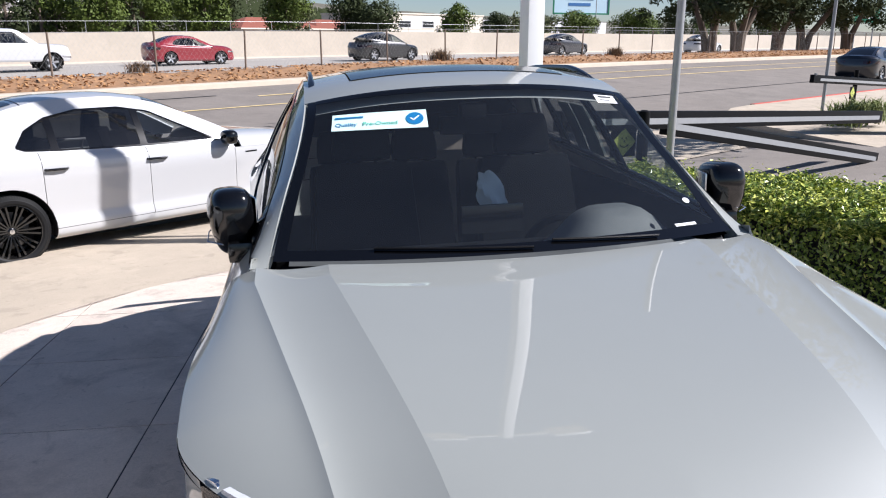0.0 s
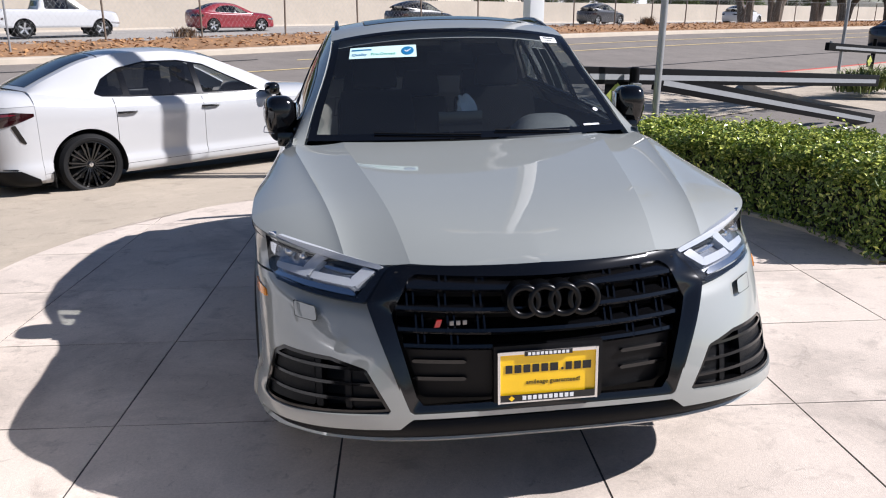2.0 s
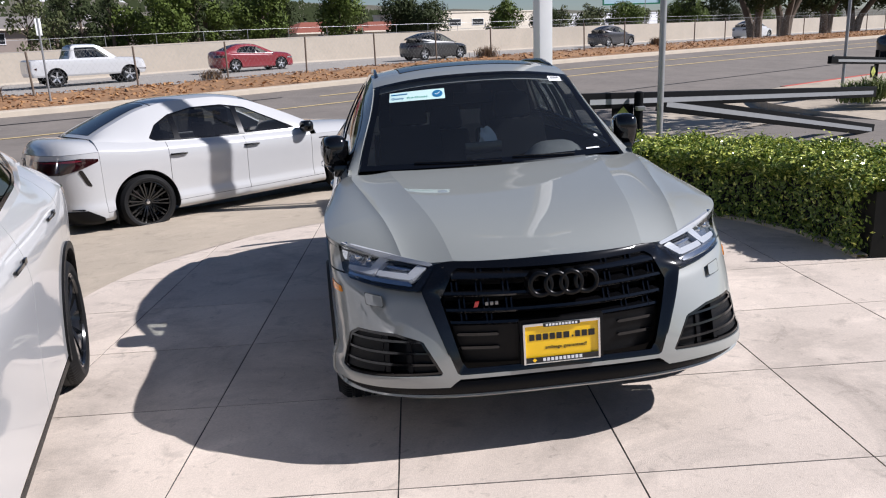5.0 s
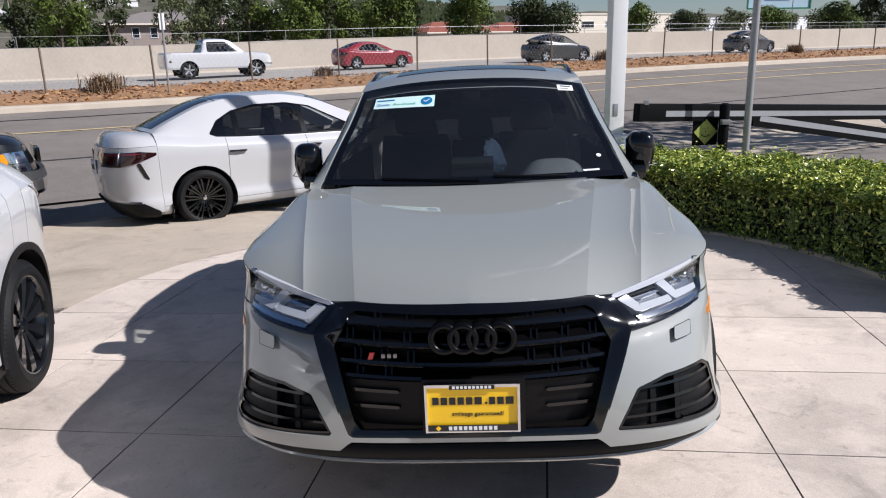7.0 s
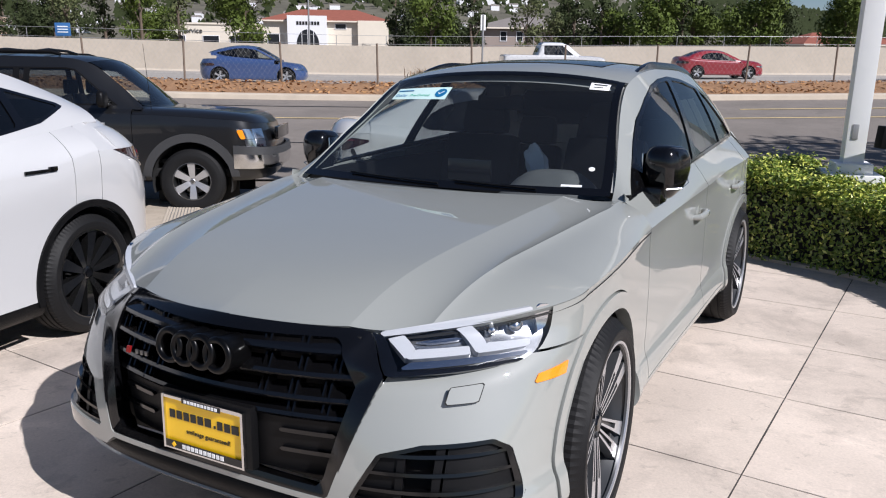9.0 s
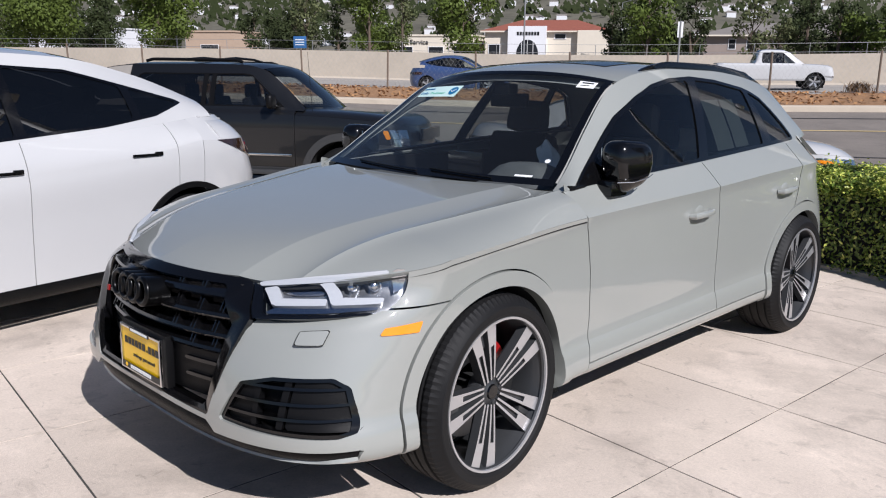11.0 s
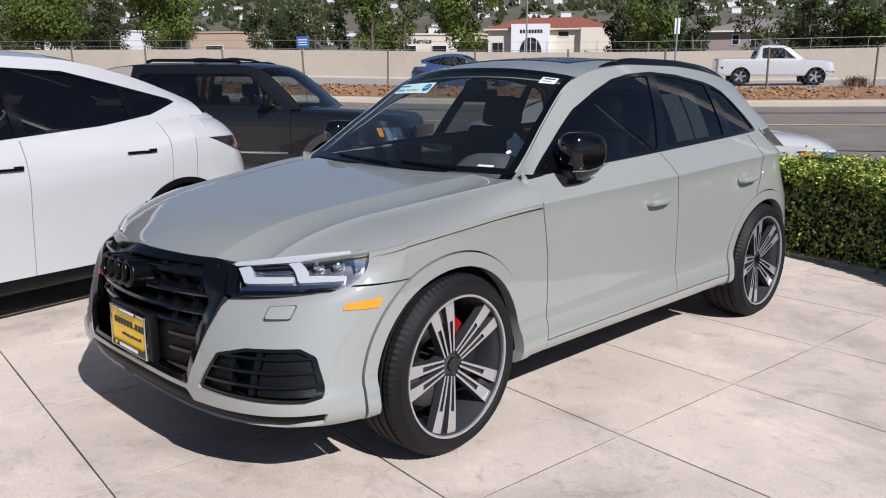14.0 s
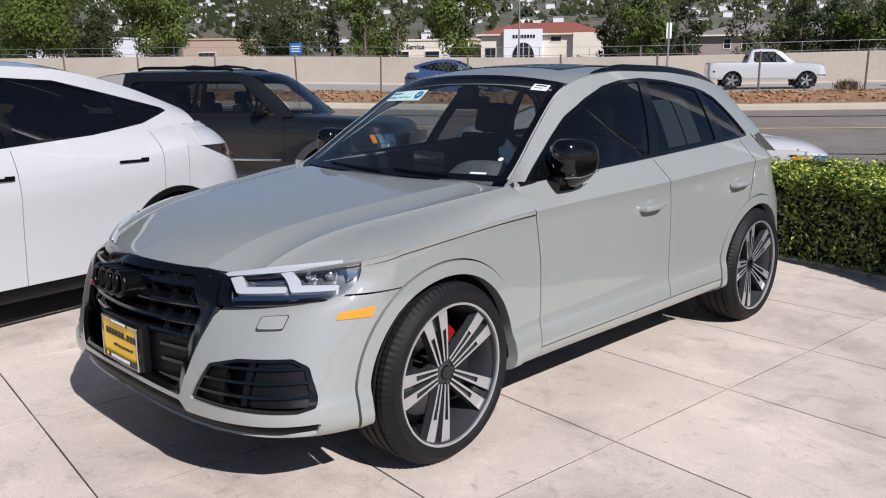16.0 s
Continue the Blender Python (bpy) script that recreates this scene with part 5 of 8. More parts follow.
for _x in (-0.37, 0.37):
    seat(_x, 1.55)
for _x in (-0.42, 0.0, 0.42):
    seat(_x, 2.48, 0.42, 1.10)
part("floor_pan", box((0, 1.6, 0.42), (1.5, 2.6, 0.04)), M["void"], SUV)
part("headliner", sheet(grid(-0.97, 0.97, 0.1), grid(1.14, 3.1, 0.1), lambda u, y: roof_at(u, y, -0.035), flip=True), M["interior_grey"], SUV)
for _s in (-1, 1):
    part("door_card", box((_s * 0.80, 1.60, 0.84), (0.03, 2.1, 0.46), None, 0.012), M["leather"], SUV)
part("inner_mirror", joined(box((0, 1.13, 1.40), (0.24, 0.03, 0.07), None, 0.014), box((0, 1.10, 1.455), (0.10, 0.08, 0.06), None, 0.02)), M["leather"], SUV)

_wrap = bmesh.new()
bmesh.ops.create_uvsphere(_wrap, u_segments=20, v_segments=14, radius=1)
for v in _wrap.verts:
    v.co *= 1 + 0.22 * math.sin(5 * v.co.x + 3 * v.co.z) * math.cos(4 * v.co.y - 2 * v.co.z)
part("seat_wrap", moved(_wrap, Matrix.Translation((0.125, 1.32, 1.095)) @ pose(0, 0, 0, 0, -20, 0) @ Matrix.Diagonal((0.055, 0.05, 0.095, 1))), M["paper"], SUV, "crumpled white plastic wrap on the seat")
# stickers and papers on the glass
def on_screen(u0, u1, t0, t1, lift, name, material, label=""):
    return part(name, sheet(grid(u0, u1, (u1 - u0) / 4), grid(t0, t1, (t1 - t0) / 3), lambda u, t: screen_at(u, t, lift)), material, pane, label)


on_screen(-0.85, -0.315, 0.730, 0.838, 0.003, "sticker", M["mint"], "pale mint dealer sticker with blue tick")
on_screen(0.775, 0.915, 0.852, 0.922, 0.004, "price_slip", M["paper"], "white paper stock slip")


def on_glass_frame(u, t, lift):
    p = Vector([float(c) for c in screen_at(np.array(u), np.array(t), lift)])
    a = Vector([float(c) for c in screen_at(np.array(u + 0.01), np.array(t), lift)]) - p
    b = Vector([float(c) for c in screen_at(np.array(u), np.array(t + 0.01), lift)]) - p
    a.normalize()
    n = a.cross(b).normalized()
    b = n.cross(a)
    return Matrix((( a.x, b.x, n.x, p.x), (a.y, b.y, n.y, p.y), (a.z, b.z, n.z, p.z), (0, 0, 0, 1)))


part("dot_sticker", moved(lathe([(0.0, 0.0004), (0.0125, 0.0004), (0.0125, 0.0)], 20, "Z"), on_glass_frame(0.885, 0.200, 0.003)), M["paper"], pane)
on_screen(0.74, 0.85, 0.062, 0.078, 0.003, "base_slip", M["paper"])
part("sticker_text", moved(text_mesh("Quality", 0.026, 0.0003), on_glass_frame(-0.77, 0.764, 0.0045)), M["blue"], pane, smooth=False)
part("sticker_text", moved(text_mesh("Pre-Owned", 0.026, 0.0003), on_glass_frame(-0.58, 0.764, 0.0045)), M["green_print"], pane, smooth=False)
part("sticker_bar", moved(box((0, 0, 0), (0.10, 0.009, 0.0006)), on_glass_frame(-0.755, 0.809, 0.0045)), M["blue"], pane, smooth=False)
part("sticker_disc", moved(lathe([(0.0, 0.0004), (0.031, 0.0004), (0.031, 0.0)], 28, "Z"), on_glass_frame(-0.385, 0.784, 0.0045)), M["blue"], pane)
part("sticker_tick", moved(joined(box((-0.010, -0.004, 0.001), (0.016, 0.005, 0.0005), Euler((0, 0, radians(-45))).to_matrix()), box((0.005, 0.001, 0.001), (0.030, 0.005, 0.0005), Euler((0, 0, radians(45))).to_matrix())), on_glass_frame(-0.385, 0.784, 0.005)), M["paper"], pane, smooth=False)
for _i in range(2):
    on_screen(0.800, (0.893, 0.870)[_i], 0.896 - 0.024 * _i, (0.910, 0.880)[_i], 0.005, "print_bar", M["cladding"])
# sheets behind the rear glass, with extra dimness painted in
for _y0, _y1 in ((1.83, 2.02), (2.04, 2.20)):
    part("window_paper", sheet(grid(_y0, _y1, 0.08), grid(0.08, 0.65, 0.19), lambda y, s: (lambda x, yy, z: (x - 0.010, yy, z))(*suv.cabin(y, s))), M["paper_dim"], SUV, "pale printed window paper")
for _a, _b in ((0.05, -0.60), (0.62, 0.14)):
    part("wiper", tube([Vector(screen_at(np.array(_a + (_b - _a) * f), np.array(0.015 + 0.035 * f), 0.010)) for f in np.linspace(0, 1, 6)], 0.0045, 6), M["matte_black"], SUV)


# ---- the other cars ----
def make_car(T, sh, paint, trim, wheels, r, rim_r, arch_r, style, dlo, splits, doors, sill, screen, back, step=0.025, cladding=None, notch=True, track=0.90, sill_mat=None, glass_f="glass_tint", glass_r="glass_dark", lamps=None, hood_end=None, fine=True, back_bow=0.05, rear_w=0.80):
    """A whole car from its shell: panels, glass, wheels. Returns its body part."""
    arcs = [(lambda x, y, z, yc=yc: np.hypot(y - yc, z - r) - arch_r) for yc in wheels]
    ws = np.r_[grid(0, 1, 2.2 * step), grid(1.06, 2, 0.2)]
    ind = hull(*dlo)
    gap = 0.003 if fine else 0.0
    part("front_bumper", sheet(grid(0, 1, step * 0.8), grid(0, 1, step * 2), sh.belt, [arcs[0]], both=True), paint, T)
    ye = hood_end
    part("hood", sheet(grid(-sh.half, sh.half, step * 1.6), grid(float(sh.nose(1.0)) - 0.02, ye + 0.1, step * 1.6), lambda x, y: (x, y, sh.bonnet(x, y)[1]),
         [lambda x, y, z: 0.997 - sh.bonnet(x, y)[0], lambda x, y, z: ye - 0.10 * (1 - (x / sh.half) ** 2) - y], lip=0.02), paint, T)
    edges = [sh.y1, *doors, sh.y2]
    for sgn in (1, -1):
        mir = sgn < 0
        names = ["fender"] + ["door"] * (len(doors) - 1) + ["rear_quarter"]
        for i, nm in enumerate(names):
            a, b = edges[i], edges[i + 1]
            part(nm, sheet(grid(a, b, step), ws if i else grid(0, 1, 2.2 * step), sh.side, [*arcs, lambda x, y, z, a=a: y - a - (gap if a != sh.y1 else -1), lambda x, y, z, b=b: b - gap - y,
                 lambda x, y, z: z - sill - (0.004 if fine else 0)], mirror=mir, lip=0.015 if fine else 0), paint, T)
        part("sill", sheet(grid(sh.y1, sh.y2, step * 2), grid(0, 0.5, step * 1.5), lambda y, w: (lambda x, yy, z: (x + 0.002, yy, z))(*sh.side(y, w)), [*arcs, lambda x, y, z: sill - z], mirror=mir), sill_mat or paint, T)
        part("cabin_side", sheet(grid(screen[0], back[1], step * 1.4), grid(0, 1, step * 3), sh.cabin, [lambda x, y, z: ind(y, z)], lip=0.02 if fine else 0, mirror=mir), paint, T)
        lim = lambda k: (lambda x, y, z: np.max([k - np.abs(y - s) for s in splits], axis=0) if splits else 0 * y - 1)
        part("window_trim", sheet(grid(dlo[0][0] - 0.1, back[1], step * 0.8), grid(0, 1, step * 2), lambda y, s: (lambda x, yy, z: (x + 0.002, yy, z))(*sh.cabin(y, s)),
             [lambda x, y, z: -ind(y, z) - 0.001, lambda x, y, z: np.maximum(ind(y, z) + 0.018, lim(0.035)(x, y, z))], mirror=mir), trim, T)
        cuts = [dlo[0][0] - 0.2, *splits, back[1]]
        for i in range(len(cuts) - 1):
            g = part("side_window", sheet(grid(cuts[i], cuts[i + 1], step * 2), grid(0, 1, step * 4), lambda y, s: (lambda x, yy, z: (x - 0.004, yy, z))(*sh.cabin(y, s)), [lambda x, y, z: -ind(y, z) - 0.008], mirror=mir),
                     M[glass_f if i == 0 else glass_r], T)
            g.visible_shadow = False
        for yc in wheels:
            wheel(T, sgn * (track - style["width"] / 2), yc, r, rim_r, style["width"], sgn, style)
            well = bmesh.new()
            rows = [[well.verts.new((sgn * x, yc + (arch_r - 0.005) * math.cos(a), r + (arch_r - 0.005) * math.sin(a))) for x in (sh.half - 0.38, sh.half * 0.965)] for a in np.linspace(-0.3, math.pi + 0.3, 20)]
            for A, B in zip(rows, rows[1:]):
                well.faces.new((A[0], A[1], B[1], B[0]))
            part("wheel_well", well, M["void"], T)
            part("wheel_well_side", box((sgn * (sh.half - 0.385), yc, r + 0.15), (0.02, 2 * arch_r + 0.04, 2 * arch_r - 0.05)), M["void"], T)
            if cladding:
                part("arch_trim", sheet(grid(0.3, 2.8, step * 0.5), grid(0, 1, step * 1.2), lambda a, w: (lambda x, y, z: (x + 0.012, y, z))(*sh.belt(a, w)),
                     [lambda x, y, z: np.hypot(y - yc, z - r) - arch_r, lambda x, y, z: arch_r + cladding[1] - np.hypot(y - yc, z - r), lambda x, y, z: z - sill * 0.9], lip=0.03, mirror=mir), cladding[0], T)
    part("rear_bumper", sheet(grid(2, 3, step * 0.8), grid(0, 1, step * 2), sh.belt, [arcs[1]], both=True), paint, T)
    scr = lambda u, t, y0=screen[0], y1=screen[1]: (u * (sh.roof_half(y0 + (y1 - y0) * t) - 0.01), y0 + (y1 - y0) * t - 0.10 * (1 - u * u), sh.roof(y0 + (y1 - y0) * t) + sh.crown * t * (1 - np.abs(u) ** 2.4))
    w = part("windscreen", sheet(grid(-0.97, 0.97, step * 4), grid(0, 1, step * 4), scr), M[glass_f], T)
    w.visible_shadow = False
    part("roof", sheet(grid(-1, 1, step * 3), grid(screen[1] + 0.005, back[0], step * 3), lambda u, y: (lambda x, yy, z: (x, yy - 0.10 * (1 - u * u) * np.clip((screen[1] + 0.5 - y) / 0.5, 0, 1), z))(*sh.top(u, y))), paint, T)
    bk = lambda u, t: (u * (sh.roof_half(back[0] + (back[1] - back[0]) * t) - 0.02), back[0] + (back[1] - back[0]) * t + back_bow * (1 - u * u) * t, sh.roof(back[0] + (back[1] - back[0]) * t) + sh.crown * (1 - np.abs(u) ** 2.4) * (1 - 0.6 * t))
    part("rear_pillar", sheet(grid(-1, 1, step * 4), grid(0, 1, step * 4), lambda u, t: (lambda x, y, z: (x, y, z - 0.004))(*bk(u, t))), paint, T)
    part("rear_window", sheet(grid(-rear_w, rear_w, step * 4), grid(0.06, 0.93, step * 4), bk), M["gloss_black"], T)
    if notch:
        part("boot_lid", sheet(grid(-sh.half, sh.half, step * 1.6), grid(back[1] - 0.15, float(sh.tail(1.0)) + 0.02, step * 1.6), lambda x, y: (x, y, sh.deck(x, y)[1]),
             [lambda x, y, z: 0.997 - sh.deck(x, y)[0], lambda x, y, z: y - back[1] + 0.10], lip=0.02), paint, T)
    part("underbody", box((0, (wheels[0] + wheels[1]) / 2, sill - 0.02), (sh.half * 1.7, wheels[1] + 1.2, 0.10), None, 0.03), M["void"], T)
    part("cabin_floor", box((0, 1.5, sill + 0.12), (sh.half * 1.6, 2.6, 0.05)), M["void"], T)
    for x in (-0.37, 0.37):
        for y in (1.45, 2.35):
            s = part("seat", moved(box((0, 0, 0), (0.48, 0.14, 0.62), None, 0.05), Matrix.Translation((x, y, float(sh.belt_line(1.5)) - 0.15)) @ pose(0, 0, 0, -14, 0, 0)), M["leather"], T)
            part("headrest", box((x, y + 0.10, float(sh.belt_line(1.5)) + 0.24), (0.25, 0.10, 0.18), None, 0.04), M["leather"], s)
    part("dashboard", box((0, screen[0] + 0.25, float(sh.belt_line(0.6)) - 0.12), (sh.half * 1.55, 0.5, 0.16), None, 0.05), M["leather"], T)


def side_patch(T, name, sh, poly, material, lift=0.004, mirror=False, label="", lip=0.006, span=(0.3, 3.0), step=0.012):
    """A lamp or strip laid on the skin, outlined in y and z."""
    f = hull(*poly)
    return part(name, sheet(grid(span[0], span[1], step), grid(0, 1, 0.03), lambda a, w: (lambda x, y, z: (x + lift, y + lift * (np.asarray(a) > 2) - lift * (np.asarray(a) < 1), z))(*sh.belt(a, w)),
                [lambda x, y, z: -f(y, z)], lip=lip, mirror=mirror), material, T, label)


def handle(T, sh, y, z, sgn, material, length=0.2, w=0.9):
    x = float(sh.side(np.array([y]), np.array([w]))[0][0])
    part("door_handle", moved(tube([(x - 0.004, y - length / 2, z), (x + 0.024, y - length * 0.42, z), (x + 0.030, y, z + 0.002), (x + 0.024, y + length * 0.42, z + 0.004), (x - 0.004, y + length / 2, z + 0.004)], 0.012, 8), Matrix.Diagonal((sgn, 1, 1, 1))), material, T)


def mirror_pod(T, x, y, z, sgn, material, size=(0.10, 0.075, 0.075)):
    bm = bmesh.new()
    bmesh.ops.create_uvsphere(bm, u_segments=20, v_segments=12, radius=1)
    for v in bm.verts:
        v.co = Vector([math.copysign(abs(c) ** 0.65, c) for c in v.co])
    moved(bm, Matrix.Diagonal((sgn, 1, 1, 1)) @ Matrix.Translation((x, y, z)) @ Matrix.Diagonal((*size, 1)))
    p = part("door_mirror", bm, material, T)
    part("mirror_foot", moved(box((x - 0.10, y - 0.02, z - 0.06), (0.12, 0.06, 0.03), None, 0.008), Matrix.Diagonal((sgn, 1, 1, 1))), M["gloss_black"], p)


BLACK_WHEEL = dict(label="black multi spoke alloy wheel", barrel=M["alloy_black"], face=M["alloy_black"], flank=M["alloy_black"], hub=M["alloy_black"], cap=M["chrome"], spokes=10, pair=True, w0=0.012, w1=0.018, o0=0.008, o1=0.026, width=0.225, turn=0.1)
TURBINE_WHEEL = dict(label="black turbine style alloy wheel", barrel=M["alloy_black"], face=M["alloy_black"], flank=M["alloy_black"], hub=M["alloy_black"], cap=M["gloss_black"], spokes=10, pair=False, w0=0.030, w1=0.075, width=0.245, turn=0.2)
TRUCK_WHEEL = dict(label="worn silver six spoke alloy wheel", barrel=M["steel"], face=M["alloy"], flank=M["steel"], hub=M["alloy"], cap=M["steel"], spokes=6, pair=False, w0=0.060, w1=0.090, width=0.25, turn=0.5)

# white sedan
sedan = Shell(half=0.92, nose=curve((0, -0.92), (0.3, -0.99), (0.7, -0.96), (1, -0.88)), tail=curve((0, 3.74), (0.25, 3.86), (0.6, 3.88), (1, 3.82)), y1=-0.30, y2=3.30,
              flank=curve((0, 0.90), (0.06, 0.965), (0.2, 0.975), (0.28, 0.955), (0.6, 0.978), (0.9, 1.0), (1, 0.995)), low=curve((0, 0.20), (1, 0.20), (2, 0.20), (3, 0.24)),
              crease=curve((-0.3, 0.83), (0.5, 0.86), (1.6, 0.88), (2.8, 0.94), (3.3, 1.0), (3.9, 1.03)), belt=curve((0.2, 0.92), (1.0, 0.95), (2.0, 0.985), (2.8, 1.04), (3.3, 1.115), (3.6, 1.15), (3.9, 1.165)),
              hood=curve((-0.95, 0.82), (-0.5, 0.935), (0.0, 0.995), (0.55, 1.025)), rim=curve((0, 0.74), (0.5, 0.78), (1, 0.83)),
              roof=curve((0.45, 1.01), (0.9, 1.235), (1.35, 1.41), (1.8, 1.475), (2.2, 1.475), (2.6, 1.42), (3.0, 1.275), (3.35, 1.115)),
              roof_half=curve((0.45, 0.74), (1.35, 0.56), (2.2, 0.55), (2.7, 0.575), (3.35, 0.66)), front_pow=curve((0, 3.2), (1, 2.7)), rear_pow=2.7,
              belt_half=curve((0.2, 0.83), (1.0, 0.85), (2.4, 0.845), (3.0, 0.80), (3.5, 0.74)), roof_crown=0.045)
SEDAN = thing("sedan", "white four-door sedan with black wheels and tinted glass", "car", m=lot(-1.376, 8.006, 123.4) @ pose(0, 0, -0.04, -1.0, 0, 0))
DLO_SEDAN = ((0.68, 0.950), (1.6, 0.978), (2.3, 1.01), (2.60, 1.035), (2.68, 1.07), (2.56, 1.22), (2.36, 1.32), (2.05, 1.375), (1.65, 1.37), (1.35, 1.31))
make_car(SEDAN, sedan, M["paint_white"], K, (0.0, 2.825), 0.335, 0.245, 0.385, BLACK_WHEEL, DLO_SEDAN, [1.50, 2.34], [0.55, 1.50, 2.50], 0.30, (0.45, 1.35), (2.50, 3.30), hood_end=0.47)
for _s in (1, -1):
    handle(SEDAN, sedan, 1.42, 0.845, _s, M["gloss_black"])
    handle(SEDAN, sedan, 2.38, 0.855, _s, M["gloss_black"])
    mirror_pod(SEDAN, 0.98, 0.64, 0.98, _s, M["gloss_black"])
    side_patch(SEDAN, "tail_lamp", sedan, ((3.26, 0.92), (3.52, 0.83), (3.70, 0.785), (3.89, 0.785), (3.89, 0.94), (3.50, 0.952)), M["tail"], 0.005, _s < 0, "dark smoked tail lamp", span=(1.95, 2.9))
    side_patch(SEDAN, "tail_slash", sedan, ((3.50, 0.825), (3.545, 0.815), (3.475, 0.65), (3.41, 0.615)), K, 0.004, _s < 0, span=(1.95, 2.6))
    side_patch(SEDAN, "tail_lens", sedan, ((3.45, 0.922), (3.62, 0.912), (3.88, 0.912), (3.88, 0.932), (3.55, 0.940)), M["red_lens"], 0.008, _s < 0, "red lamp strip", span=(1.95, 2.9))
    part("mud_flap", box((_s * 0.845, 3.215, 0.235), (0.16, 0.012, 0.17), None, 0.004), M["matte_black"], SEDAN)
    side_patch(SEDAN, "bumper_vent", sedan, ((3.50, 0.36), (3.66, 0.375), (3.70, 0.40), (3.56, 0.385)), K, 0.004, _s < 0, span=(1.95, 2.8))
    part("fender_badge", box((_s * 0.918, 0.36, 0.80), (0.008, 0.14, 0.016), None, 0.002), M["matte_black"], SEDAN)
    side_patch(SEDAN, "headlight", sedan, ((-1.02, 0.66), (-0.45, 0.69), (-0.26, 0.785), (-0.40, 0.785), (-0.90, 0.745)), M["lamp_silver"], 0.004, _s < 0, "clear headlight", span=(0.2, 1.05))
    side_patch(SEDAN, "corner_reflector", sedan, ((-0.66, 0.70), (-0.42, 0.70), (-0.29, 0.765), (-0.46, 0.755)), M["amber"], 0.007, _s < 0, "amber corner reflector", span=(0.2, 1.05))
part("diffuser", sheet(grid(2.02, 3.0, 0.02), grid(0, 0.22, 0.03), lambda a, w: (lambda x, y, z: (x * 1.006, y + 0.008, z - 0.02))(*sedan.belt(a, w)), [lambda x, y, z: y - 3.34 - 1.6 * np.clip(z - 0.25, 0, 1)], both=True), M["matte_black"], SEDAN)
part("number_plate", box((0, 3.888, 0.76), (0.32, 0.012, 0.16), None, 0.004), M["paper"], SEDAN, "plain dealer plate")
part("plate_bar", joined(*[box((-0.105 + 0.035 * i, 3.897, 0.76), (0.022, 0.004, 0.06)) for i in range(7)]), M["ink"], SEDAN, smooth=False)
part("badge", moved(lathe([(0.0, 0.004), (0.045, 0.004), (0.045, -0.004)], 24, "Z"), Matrix.Translation((0, 3.875, 0.93)) @ pose(0, 0, 0, -90, 0, 0)), M["gloss_black"], SEDAN)

# white electric crossover
cross = Shell(half=0.955, nose=curve((0, -0.80), (0.3, -0.88), (0.7, -0.86), (1, -0.78)), tail=curve((0, 3.77), (0.25, 3.87), (0.6, 3.87), (1, 3.72)), y1=-0.25, y2=3.0,
              flank=curve((0, 0.92), (0.06, 0.965), (0.2, 0.97), (0.6, 0.985), (0.9, 1.0), (1, 0.99)), low=curve((0, 0.22), (1, 0.20), (2, 0.20), (3, 0.28)),
              crease=curve((-0.25, 0.82), (0.6, 0.90), (1.6, 0.93), (2.6, 1.01), (3.0, 1.08), (3.8, 1.12)), belt=curve((0.2, 1.04), (1.0, 1.085), (2.0, 1.13), (2.7, 1.19), (3.2, 1.235), (3.7, 1.24)),
              hood=curve((-0.9, 0.80), (-0.5, 0.90), (0, 0.97), (0.5, 1.02)), rim=curve((0, 0.70), (0.5, 0.75), (1, 0.82)),
              roof=curve((0.3, 1.00), (0.8, 1.30), (1.3, 1.54), (1.8, 1.625), (2.2, 1.615), (2.7, 1.53), (3.2, 1.37), (3.46, 1.255), (3.6, 1.19)),
              roof_half=curve((0.3, 0.78), (1.3, 0.60), (2.2, 0.57), (2.9, 0.55), (3.6, 0.60)), front_pow=curve((0, 2.4), (1, 2.0)), rear_pow=2.7,
              belt_half=curve((0.2, 0.86), (1.0, 0.885), (2.3, 0.865), (3.0, 0.765), (3.6, 0.67)), roof_crown=0.055)
CROSS = thing("crossover", "white electric crossover with black wheels and dark glass", "car", m=lot(-2.665, -2.44, 12.7))
DLO_CROSS = ((0.50, 1.07), (1.5, 1.115), (2.3, 1.185), (2.75, 1.248), (3.05, 1.335), (3.0, 1.362), (2.6, 1.45), (2.2, 1.54), (1.75, 1.555), (1.30, 1.48))
make_car(CROSS, cross, M["paint_white"], K, (0.0, 2.89), 0.358, 0.262, 0.405, TURBINE_WHEEL, DLO_CROSS, [1.75, 2.58], [0.62, 1.73, 2.78], 0.29, (0.3, 1.3), (2.20, 3.27), back_bow=0.24, rear_w=0.55, cladding=(M["matte_black"], 0.04), sill_mat=M["matte_black"], hood_end=0.33, glass_f="glass_black", glass_r="glass_black", track=0.935)
